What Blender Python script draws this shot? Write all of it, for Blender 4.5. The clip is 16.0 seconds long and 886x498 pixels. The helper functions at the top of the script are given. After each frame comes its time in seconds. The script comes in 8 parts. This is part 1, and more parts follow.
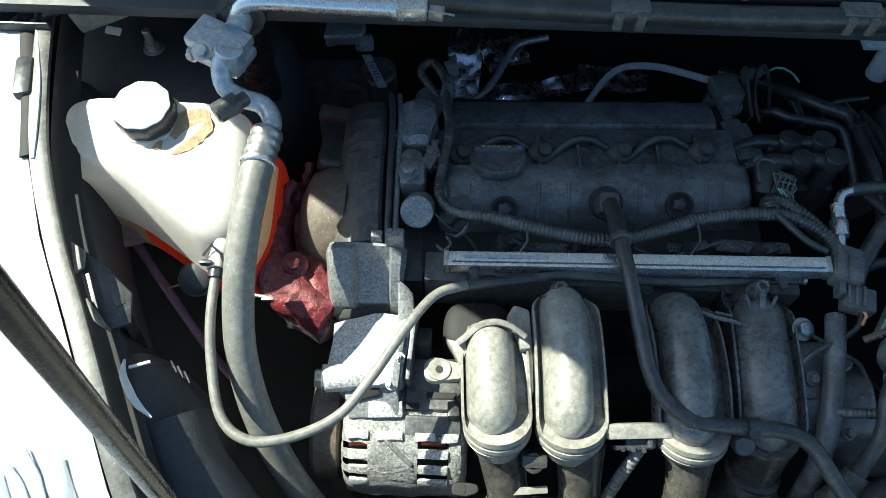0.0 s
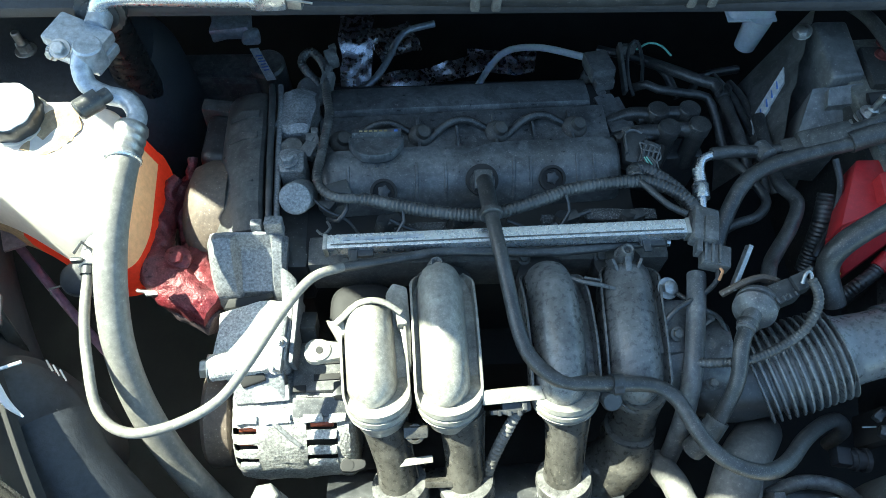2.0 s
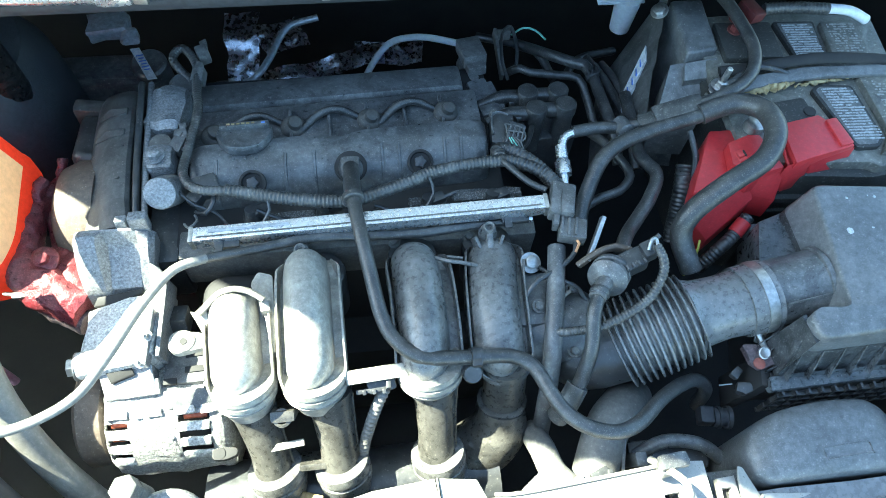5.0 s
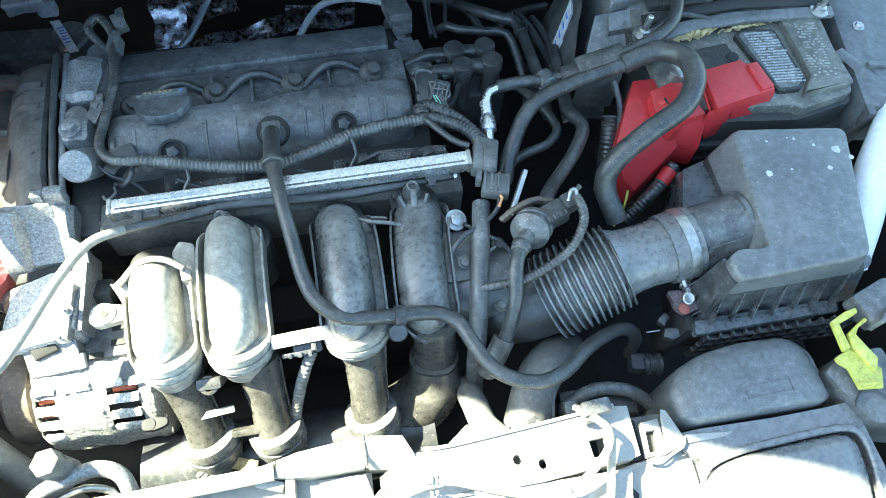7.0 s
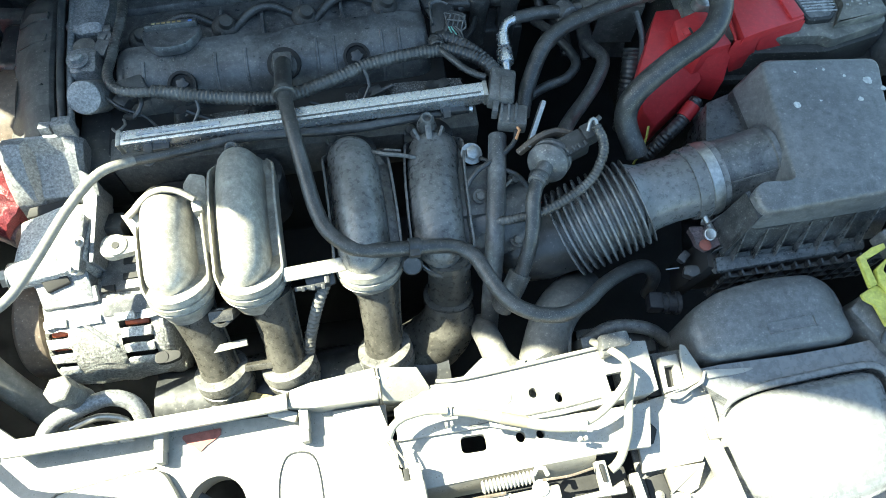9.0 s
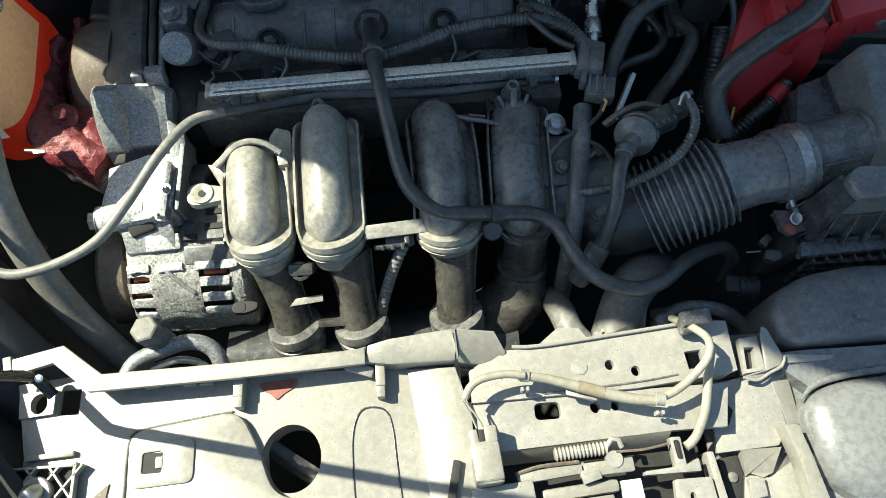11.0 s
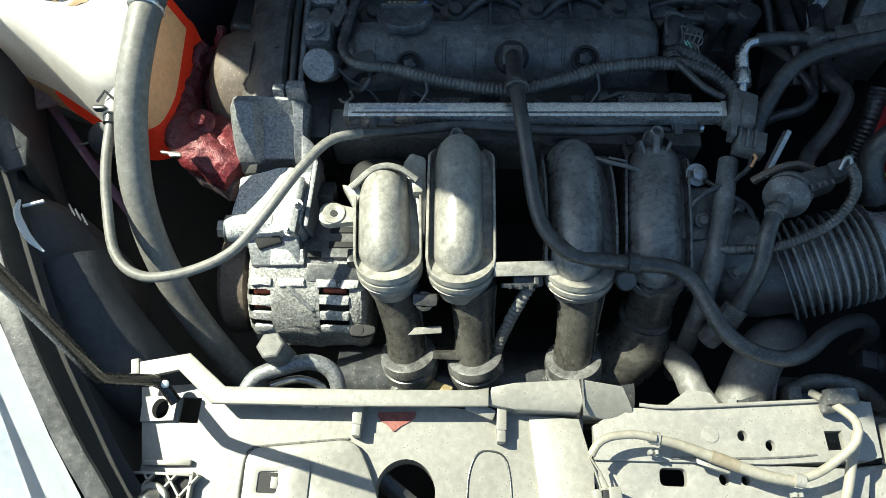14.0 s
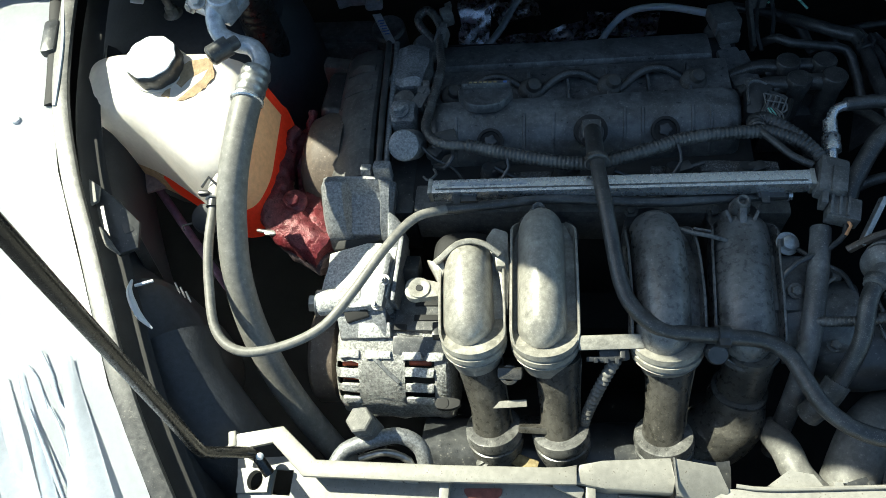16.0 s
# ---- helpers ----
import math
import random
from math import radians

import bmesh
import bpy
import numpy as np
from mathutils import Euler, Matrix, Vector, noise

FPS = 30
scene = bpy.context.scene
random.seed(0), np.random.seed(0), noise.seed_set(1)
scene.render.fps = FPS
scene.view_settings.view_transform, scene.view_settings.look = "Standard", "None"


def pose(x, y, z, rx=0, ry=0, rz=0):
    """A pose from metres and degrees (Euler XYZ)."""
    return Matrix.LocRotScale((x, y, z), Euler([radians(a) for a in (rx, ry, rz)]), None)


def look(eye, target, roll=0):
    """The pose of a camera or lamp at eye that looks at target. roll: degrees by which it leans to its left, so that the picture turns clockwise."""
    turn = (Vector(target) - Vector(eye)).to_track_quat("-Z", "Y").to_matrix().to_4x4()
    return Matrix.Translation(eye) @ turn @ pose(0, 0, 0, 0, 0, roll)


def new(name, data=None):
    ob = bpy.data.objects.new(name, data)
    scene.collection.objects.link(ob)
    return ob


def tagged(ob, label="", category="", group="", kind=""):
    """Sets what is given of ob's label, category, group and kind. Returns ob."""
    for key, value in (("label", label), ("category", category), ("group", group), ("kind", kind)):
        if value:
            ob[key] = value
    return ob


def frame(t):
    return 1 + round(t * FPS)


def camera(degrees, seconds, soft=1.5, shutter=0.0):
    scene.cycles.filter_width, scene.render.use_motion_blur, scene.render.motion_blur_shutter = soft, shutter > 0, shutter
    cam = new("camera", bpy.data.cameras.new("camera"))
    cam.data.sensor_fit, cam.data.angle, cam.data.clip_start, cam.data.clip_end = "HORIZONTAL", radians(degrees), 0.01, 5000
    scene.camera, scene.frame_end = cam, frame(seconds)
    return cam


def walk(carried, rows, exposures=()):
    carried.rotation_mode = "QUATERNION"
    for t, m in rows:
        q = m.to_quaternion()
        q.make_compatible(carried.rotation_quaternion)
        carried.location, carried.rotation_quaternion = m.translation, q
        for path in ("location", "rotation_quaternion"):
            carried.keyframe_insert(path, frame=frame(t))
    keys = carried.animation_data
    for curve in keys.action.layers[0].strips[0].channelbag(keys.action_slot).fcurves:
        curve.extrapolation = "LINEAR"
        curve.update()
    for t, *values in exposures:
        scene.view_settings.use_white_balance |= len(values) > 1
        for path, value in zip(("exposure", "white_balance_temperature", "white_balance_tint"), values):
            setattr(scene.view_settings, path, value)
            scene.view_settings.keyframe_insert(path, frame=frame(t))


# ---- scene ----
cam = camera(64.7, 16.0, soft=0.7)
PATH = [
    (0, (0.015, 0.001, 1.39), (-0.03, 0.978, -0.355), -0.0),
    (0.5, (0.032, -0.001, 1.393), (0.005, 0.974, -0.353), 0.1),
    (1, (0.052, -0.005, 1.393), (0.052, 0.962, -0.357), 0.5),
    (1.5, (0.068, -0.011, 1.394), (0.114, 0.952, -0.357), 1.9),
    (2, (0.082, -0.017, 1.398), (0.162, 0.948, -0.352), 2.9),
    (2.5, (0.095, -0.021, 1.402), (0.2, 0.945, -0.346), 3.8),
    (3, (0.106, -0.023, 1.402), (0.238, 0.947, -0.342), 4.7),
    (3.5, (0.122, -0.025, 1.403), (0.261, 0.946, -0.34), 4.6),
    (4, (0.137, -0.032, 1.404), (0.289, 0.936, -0.339), 4.8),
    (6.5, (0.208, -0.052, 1.404), (0.421, 0.858, -0.364), 5.2),
    (7, (0.216, -0.057, 1.4), (0.437, 0.822, -0.383), 5.5),
    (7.5, (0.217, -0.059, 1.394), (0.428, 0.789, -0.405), 5.2),
    (8, (0.22, -0.062, 1.387), (0.421, 0.763, -0.424), 5.0),
    (10.5, (0.182, -0.095, 1.368), (0.289, 0.7, -0.464), 1.9),
    (11, (0.171, -0.092, 1.366), (0.254, 0.7, -0.469), 1.7),
    (11.5, (0.161, -0.087, 1.364), (0.226, 0.702, -0.473), 1.8),
    (12, (0.149, -0.083, 1.362), (0.199, 0.699, -0.478), 1.7),
    (12.5, (0.136, -0.079, 1.361), (0.167, 0.698, -0.482), 1.3),
    (13, (0.122, -0.075, 1.36), (0.135, 0.707, -0.48), 1.1),
    (13.5, (0.114, -0.072, 1.361), (0.105, 0.735, -0.469), 0.6),
    (14, (0.108, -0.068, 1.362), (0.051, 0.761, -0.457), -1.6),
    (14.5, (0.11, -0.064, 1.358), (-0.005, 0.809, -0.437), -6.4),
    (15, (0.127, -0.063, 1.354), (-0.062, 0.851, -0.414), -11.3),
    (15.5, (0.107, -0.067, 1.369), (-0.129, 0.86, -0.387), -12.4),
    (16, (0.105, -0.061, 1.377), (-0.181, 0.901, -0.353), -13.6),
]
walk(cam, [(t, look(eye, target, roll)) for t, eye, target, roll in PATH],
     [(0, 1.5, 6200, -5), (0.5, 1.95, 6200, -6), (1.5, 2.2, 6200, -7), (2.5, 2.95, 6300, -9), (3.5, 3.2, 6200, -9), (4, 3.3, 6200, -9), (6.5, 3.68, 6700, -8), (8, 3.62, 6900, -8), (10.5, 1.5, 6800, -3), (12.5, 1.35, 6500, -3), (14.5, 1.4, 6400, -4), (16, 1.4, 6500, -4)])

# ---- light ----
SUN_EL, SUN_FROM = 50.0, (-0.93, 0.374)
world = bpy.data.worlds.new("sky")
scene.world = world
world.use_nodes = True
wt = world.node_tree
sky = wt.nodes.new("ShaderNodeTexSky")
sky.sky_type, sky.sun_disc = "NISHITA", False
sky.sun_elevation = radians(SUN_EL)
sky.sun_rotation = math.atan2(SUN_FROM[0], SUN_FROM[1]) % (2 * math.pi)
sky.ozone_density = 2.4
wt.nodes["Background"].inputs[1].default_value = 0.070
wt.links.new(sky.outputs[0], wt.nodes["Background"].inputs[0])
lamp = bpy.data.lights.new("sun", "SUN")
lamp.energy, lamp.angle, lamp.color = 4.5, radians(0.5), (1.0, 0.93, 0.80)
sun = new("sun", lamp)
flat = math.cos(radians(SUN_EL)) / math.hypot(*SUN_FROM)
sun.matrix_world = look((SUN_FROM[0] * flat * 4, SUN_FROM[1] * flat * 4, 4 * math.sin(radians(SUN_EL)) + 0.9), (0, 0, 0.9))

# ---- materials ----
def material(name, colour, second=None, rough=0.6, metal=0.0, scale=60.0, bump=0.15, speck=None, speck_at=0.66,
             transmission=0.0, coat=0.0, fine=1100.0, rough_var=0.10, sub=0.0, grime=0.3, grime_scale=260.0, through_light=0.0, stain=0.0, gloss=0.5, dots=0.55):
    """Patches of the second colour, washed stains with uneven edges, and fine specks of dust."""
    m = bpy.data.materials.new(name)
    m.use_nodes = True
    nt = m.node_tree
    b = nt.nodes["Principled BSDF"]
    co = nt.nodes.new("ShaderNodeTexCoord")
    big = nt.nodes.new("ShaderNodeTexNoise")
    big.inputs["Scale"].default_value, big.inputs["Detail"].default_value = scale, 6
    tiny = nt.nodes.new("ShaderNodeTexNoise")
    tiny.inputs["Scale"].default_value, tiny.inputs["Detail"].default_value = fine, 4
    for n in (big, tiny):
        nt.links.new(co.outputs["Object"], n.inputs["Vector"])
    ramp = nt.nodes.new("ShaderNodeValToRGB")
    second = second or [c * 1.5 for c in colour]
    ramp.color_ramp.elements[0].position, ramp.color_ramp.elements[1].position = 0.30, 0.80
    ramp.color_ramp.elements[0].color = (*colour, 1)
    ramp.color_ramp.elements[1].color = (*[a + (c - a) * 0.7 for a, c in zip(colour, second)], 1)
    nt.links.new(big.outputs["Fac"], ramp.inputs["Fac"])
    mid = nt.nodes.new("ShaderNodeTexNoise")
    mid.inputs["Scale"].default_value, mid.inputs["Detail"].default_value, mid.inputs["Roughness"].default_value = grime_scale * 0.8, 8, 0.62
    nt.links.new(co.outputs["Object"], mid.inputs["Vector"])
    soil = nt.nodes.new("ShaderNodeMapRange")
    soil.inputs["From Min"].default_value, soil.inputs["From Max"].default_value = 0.30, 0.70
    soil.inputs["To Min"].default_value, soil.inputs["To Max"].default_value = 1.0 - grime, 1.0 + grime
    nt.links.new(mid.outputs["Fac"], soil.inputs["Value"])
    shade = nt.nodes.new("ShaderNodeVectorMath")
    shade.operation = "SCALE"
    nt.links.new(ramp.outputs["Color"], shade.inputs[0])
    nt.links.new(soil.outputs["Result"], shade.inputs["Scale"])
    grit = nt.nodes.new("ShaderNodeMapRange")
    grit.inputs["From Min"].default_value, grit.inputs["From Max"].default_value = 0.32, 0.68
    grit.inputs["To Min"].default_value, grit.inputs["To Max"].default_value = 1.0 - 0.22 * grime, 1.0 + 0.22 * grime
    nt.links.new(tiny.outputs["Fac"], grit.inputs["Value"])
    second_shade = nt.nodes.new("ShaderNodeVectorMath")
    second_shade.operation = "SCALE"
    nt.links.new(shade.outputs["Vector"], second_shade.inputs[0])
    nt.links.new(grit.outputs["Result"], second_shade.inputs["Scale"])
    out = second_shade.outputs["Vector"]
    if stain:
        wash = nt.nodes.new("ShaderNodeTexNoise")
        wash.inputs["Scale"].default_value, wash.inputs["Detail"].default_value = 38.0, 7
        wash.inputs["Roughness"].default_value, wash.inputs["Distortion"].default_value = 0.66, 0.9
        nt.links.new(co.outputs["Object"], wash.inputs["Vector"])
        edge = nt.nodes.new("ShaderNodeMapRange")
        edge.inputs["From Min"].default_value, edge.inputs["From Max"].default_value = 0.40, 0.60
        edge.inputs["To Min"].default_value, edge.inputs["To Max"].default_value = 1.0 - stain, 1.0 + 0.55 * stain
        nt.links.new(wash.outputs["Fac"], edge.inputs["Value"])
        third_shade = nt.nodes.new("ShaderNodeVectorMath")
        third_shade.operation = "SCALE"
        nt.links.new(out, third_shade.inputs[0])
        nt.links.new(edge.outputs["Result"], third_shade.inputs["Scale"])
        out = third_shade.outputs["Vector"]
    if speck:
        grain = nt.nodes.new("ShaderNodeTexVoronoi")
        grain.inputs["Scale"].default_value = fine * 0.30
        nt.links.new(co.outputs["Object"], grain.inputs["Vector"])
        dot = nt.nodes.new("ShaderNodeMapRange")
        dot.inputs["From Min"].default_value, dot.inputs["From Max"].default_value = 0.30, 0.16
        nt.links.new(grain.outputs["Distance"], dot.inputs["Value"])
        cut = nt.nodes.new("ShaderNodeMapRange")
        cut.inputs["From Min"].default_value, cut.inputs["From Max"].default_value = speck_at - 0.03, speck_at + 0.03
        cut.inputs["To Max"].default_value = 0.32
        nt.links.new(tiny.outputs["Fac"], cut.inputs["Value"])
        some = nt.nodes.new("ShaderNodeMath")
        some.operation = "MULTIPLY"
        gate = nt.nodes.new("ShaderNodeMapRange")
        gate.inputs["From Min"].default_value, gate.inputs["From Max"].default_value = 0.5, 0.6
        gate.inputs["To Max"].default_value = dots
        nt.links.new(mid.outputs["Fac"], gate.inputs["Value"])
        nt.links.new(dot.outputs["Result"], some.inputs[0])
        nt.links.new(gate.outputs["Result"], some.inputs[1])
        most = nt.nodes.new("ShaderNodeMath")
        most.operation = "MAXIMUM"
        nt.links.new(cut.outputs["Result"], most.inputs[0])
        nt.links.new(some.outputs["Value"], most.inputs[1])
        mix = nt.nodes.new("ShaderNodeMix")
        mix.data_type = "RGBA"
        nt.links.new(most.outputs["Value"], mix.inputs["Factor"])
        nt.links.new(out, mix.inputs["A"])
        mix.inputs["B"].default_value = (*speck, 1)
        out = mix.outputs["Result"]
    nt.links.new(out, b.inputs["Base Color"])
    rr = nt.nodes.new("ShaderNodeMapRange")
    rr.inputs["To Min"].default_value, rr.inputs["To Max"].default_value = max(rough - rough_var, 0.02), min(rough + rough_var, 1)
    rr.inputs["From Min"].default_value, rr.inputs["From Max"].default_value = 0.2, 0.8
    nt.links.new(mid.outputs["Fac"], rr.inputs["Value"])
    nt.links.new(rr.outputs["Result"], b.inputs["Roughness"])
    b.inputs["Metallic"].default_value = metal
    b.inputs["Specular IOR Level"].default_value = gloss
    b.inputs["Transmission Weight"].default_value = transmission
    b.inputs["Coat Weight"].default_value = coat
    if sub:
        b.inputs["Subsurface Weight"].default_value = sub
        b.inputs["Subsurface Radius"].default_value = (0.07, 0.035, 0.018)
        b.inputs["Subsurface Scale"].default_value = 1.0
    if bump:
        bp = nt.nodes.new("ShaderNodeBump")
        bp.inputs["Strength"].default_value, bp.inputs["Distance"].default_value = bump, 0.0012
        both = nt.nodes.new("ShaderNodeMath")
        both.operation = "ADD"
        soft = nt.nodes.new("ShaderNodeMath")
        soft.operation = "MULTIPLY"
        soft.inputs[1].default_value = 0.35
        nt.links.new(tiny.outputs["Fac"], soft.inputs[0])
        nt.links.new(soft.outputs["Value"], both.inputs[0])
        nt.links.new(mid.outputs["Fac"], both.inputs[1])
        nt.links.new(both.outputs["Value"], bp.inputs["Height"])
        nt.links.new(bp.outputs["Normal"], b.inputs["Normal"])
    if through_light:
        thin = nt.nodes.new("ShaderNodeBsdfTranslucent")
        nt.links.new(out, thin.inputs["Color"])
        blend = nt.nodes.new("ShaderNodeMixShader")
        blend.inputs["Fac"].default_value = through_light
        nt.links.new(b.outputs["BSDF"], blend.inputs[1])
        nt.links.new(thin.outputs["BSDF"], blend.inputs[2])
        nt.links.new(blend.outputs["Shader"], nt.nodes["Material Output"].inputs["Surface"])
    return m


BLACK = material("black_plastic", (0.036, 0.038, 0.041), (0.066, 0.068, 0.068), 0.34, speck=(0.22, 0.21, 0.19), speck_at=0.68, grime=0.2, stain=0.35, gloss=0.7)
DUSTY = material("dusty_plastic", (0.092, 0.095, 0.098), (0.175, 0.172, 0.164), 0.36, scale=35, speck=(0.38, 0.36, 0.32), speck_at=0.64, grime=0.32, bump=0.2, stain=0.38, gloss=0.7)
DUCT = material("duct_plastic", (0.135, 0.14, 0.145), (0.23, 0.23, 0.225), 0.30, scale=35, speck=(0.38, 0.36, 0.32), speck_at=0.66, grime=0.25, bump=0.18, stain=0.25, gloss=0.7)
# Brighter copy of the runner plastic, raised for the sunlit runners.
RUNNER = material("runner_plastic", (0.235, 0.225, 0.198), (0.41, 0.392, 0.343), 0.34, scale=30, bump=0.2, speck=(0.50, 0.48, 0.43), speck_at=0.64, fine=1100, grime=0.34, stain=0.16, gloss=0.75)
BOOT = material("dusty_boot_rubber", (0.060, 0.060, 0.058), (0.115, 0.110, 0.100), 0.6, scale=60, speck=(0.2, 0.19, 0.17), speck_at=0.66, grime=0.3)
COVER = material("cover_plastic", (0.082, 0.088, 0.094), (0.150, 0.153, 0.150), 0.33, scale=26, speck=(0.34, 0.32, 0.29), speck_at=0.645, grime=0.32, bump=0.18, stain=0.38, gloss=0.7)
RUBBER = material("rubber", (0.034, 0.036, 0.038), (0.085, 0.083, 0.078), 0.36, scale=50, speck=(0.36, 0.34, 0.30), speck_at=0.635, grime=0.34, bump=0.22, stain=0.4, gloss=0.7, dots=0.25)
PALE_RUBBER = material("dusty_rubber", (0.13, 0.129, 0.124), (0.23, 0.224, 0.205), 0.5, scale=40, speck=(0.36, 0.34, 0.30), speck_at=0.68)
HOSE = material("pale_grey_hose", (0.175, 0.170, 0.156), (0.26, 0.252, 0.230), 0.5, scale=40, speck=(0.38, 0.36, 0.32), speck_at=0.68, grime=0.25, stain=0.10)
CONDUIT = material("conduit", (0.046, 0.048, 0.050), (0.120, 0.116, 0.107), 0.38, scale=60, speck=(0.36, 0.34, 0.30), speck_at=0.64, grime=0.34, bump=0.2, stain=0.4, gloss=0.7)
CAST = material("cast_aluminium", (0.20, 0.207, 0.215), (0.30, 0.305, 0.31), 0.45, 0.3, scale=90, bump=0.45, speck=(0.42, 0.42, 0.41), speck_at=0.59, fine=600, grime=0.5, grime_scale=520.0, gloss=0.7)
CAST_DARK = material("dirty_casting", (0.12, 0.12, 0.115), (0.24, 0.23, 0.21), 0.65, 0.35, scale=90, bump=0.6, speck=(0.36, 0.35, 0.33), speck_at=0.62, fine=900)
TIMING = material("timing_cover_plastic", (0.062, 0.062, 0.060), (0.125, 0.120, 0.112), 0.42, scale=45, speck=(0.24, 0.22, 0.19), speck_at=0.66, grime=0.35, bump=0.2, stain=0.35, gloss=0.7)
CAST_PALE = material("weathered_casting", (0.54, 0.538, 0.522), (0.76, 0.757, 0.738), 0.5, 0.05, scale=45, bump=1.0, speck=(0.14, 0.13, 0.12), speck_at=0.58, fine=520, grime=0.6, gloss=0.8, dots=0.65, stain=0.12, grime_scale=560.0)
MOUNT_GREY = material("grimy_mount", (0.085, 0.062, 0.068), (0.17, 0.145, 0.15), 0.4, 0.2, scale=70, bump=1.0, speck=(0.30, 0.20, 0.21), speck_at=0.62, fine=700, grime=0.45)
ALU = material("bright_aluminium", (0.68, 0.70, 0.73), (0.80, 0.81, 0.82), 0.28, 0.85, scale=60, bump=0.06, grime=0.1)
STEEL = material("zinc_steel", (0.42, 0.42, 0.41), (0.58, 0.57, 0.54), 0.35, 0.85, scale=150, bump=0.15)
TUBE = material("ac_tube_aluminium", (0.42, 0.46, 0.52), (0.58, 0.60, 0.63), 0.45, 0.6, scale=90, bump=0.2, speck=(0.7, 0.7, 0.68), speck_at=0.7)
RED = material("red_plastic", (0.42, 0.022, 0.028), (0.50, 0.045, 0.050), 0.42, scale=25, bump=0.1, speck=(0.5, 0.2, 0.19), speck_at=0.7, grime=0.15, dots=0.15)
YELLOW = material("yellow_plastic", (0.46, 0.45, 0.08), (0.55, 0.53, 0.16), 0.5, scale=60, bump=0.1, speck=(0.4, 0.38, 0.2), speck_at=0.72)
GREY_BOX = material("filter_box_plastic", (0.105, 0.111, 0.116), (0.175, 0.180, 0.180), 0.38, scale=14, bump=0.4, speck=(0.30, 0.30, 0.29), speck_at=0.63, grime=0.3, stain=0.2, gloss=0.7)
SLAM = material("dusty_front_panel", (0.225, 0.214, 0.186), (0.31, 0.297, 0.262), 0.40, scale=19, bump=0.10, speck=(0.12, 0.10, 0.075), speck_at=0.635, fine=1500, grime=0.16, gloss=1.0, dots=0.9)
SLAM_METAL = material("painted_crossmember", (0.265, 0.255, 0.230), (0.35, 0.340, 0.312), 0.36, scale=22, bump=0.10, speck=(0.13, 0.105, 0.08), speck_at=0.63, fine=1500, grime=0.16, gloss=1.0, dots=0.9)
PAINT = material("silver_paint", (0.64, 0.67, 0.71), (0.70, 0.72, 0.75), 0.22, 0.0, scale=8, bump=0.02, coat=0.8, rough_var=0.05, grime=0.04)
TANK = material("milky_tank", (0.86, 0.83, 0.78), (0.90, 0.86, 0.80), 0.4, scale=20, bump=0.05, through_light=0.4, grime=0.06)
TANK_SIDE = material("coolant_tank_side", (0.93, 0.60, 0.36), (0.95, 0.68, 0.44), 0.4, scale=30, bump=0.05, through_light=0.7, grime=0.1)
COOLANT = material("coolant_level", (0.92, 0.06, 0.032), (0.95, 0.09, 0.05), 0.35, scale=30, bump=0.05, through_light=0.75, grime=0.1)
# The red light coming through the coolant tank is put into this colour.
RED_CAST = material("red_lit_mount", (0.16, 0.016, 0.022), (0.110, 0.075, 0.080), 0.32, 0.2, scale=50, bump=1.0, speck=(0.36, 0.12, 0.13), speck_at=0.60, fine=800, grime=0.5)
# Pink of the light falling through the tank is put into the base colour.
PINK = material("pink_lit_plate", (0.55, 0.40, 0.38), (0.46, 0.38, 0.36), 0.45, scale=40, through_light=0.35)
FOIL = material("foil", (0.62, 0.62, 0.70), (0.80, 0.80, 0.88), 0.28, 1.0, scale=60, bump=0.3, fine=200, grime=0.1)
COPPER = material("copper_winding", (0.36, 0.09, 0.05), (0.5, 0.15, 0.08), 0.4, 0.7, scale=200)
WHITE = material("white_plastic", (0.72, 0.74, 0.78), (0.80, 0.81, 0.83), 0.4, scale=40, bump=0.05, sub=0.2, grime=0.1)
LABEL = material("label_print", (0.50, 0.53, 0.56), (0.66, 0.68, 0.70), 0.6, scale=300, bump=0.1)
LABEL_BLUE = material("label_blue", (0.10, 0.20, 0.55), (0.14, 0.26, 0.6), 0.5, scale=100)
BATTERY = material("battery_case", (0.024, 0.025, 0.025), (0.060, 0.059, 0.052), 0.6, scale=22, bump=0.3, speck=(0.42, 0.41, 0.36), speck_at=0.66, dots=0.3)
BATTERY_TOP = material("battery_top", (0.105, 0.106, 0.098), (0.240, 0.232, 0.192), 0.5, scale=30, bump=0.3, speck=(0.5, 0.48, 0.38), speck_at=0.66, stain=0.3)
ROTTEN = material("old_foam", (0.26, 0.19, 0.085), (0.55, 0.48, 0.30), 0.9, scale=160, bump=1.0, fine=300)
LENS = material("lamp_lens", (0.76, 0.80, 0.86), (0.84, 0.87, 0.91), 0.10, 0.15, scale=12, bump=0.03, coat=1.0, rough_var=0.05, grime=0.08)
LAMP_GREY = material("lamp_housing", (0.150, 0.155, 0.160), (0.205, 0.207, 0.205), 0.28, scale=14, bump=0.10, coat=0.35, speck=(0.26, 0.25, 0.23), speck_at=0.70, grime=0.22, gloss=0.6, dots=0.3)
SPARKLE = material("speckled_reflector", (0.50, 0.53, 0.56), (0.62, 0.64, 0.66), 0.3, 0.1, scale=60, bump=0.6, speck=(0.8, 0.82, 0.84), speck_at=0.58, fine=500)
# Blue of the reflected sky is put into the strip's colour.
LENS_BLUE = material("sky_tinted_reflector", (0.72, 0.78, 0.86), (0.80, 0.84, 0.90), 0.18, 0.3, scale=30, bump=0.05, coat=0.6, grime=0.1)
DRIP = material("red_primer", (0.22, 0.060, 0.045), (0.32, 0.13, 0.10), 0.6, scale=120, bump=0.1)
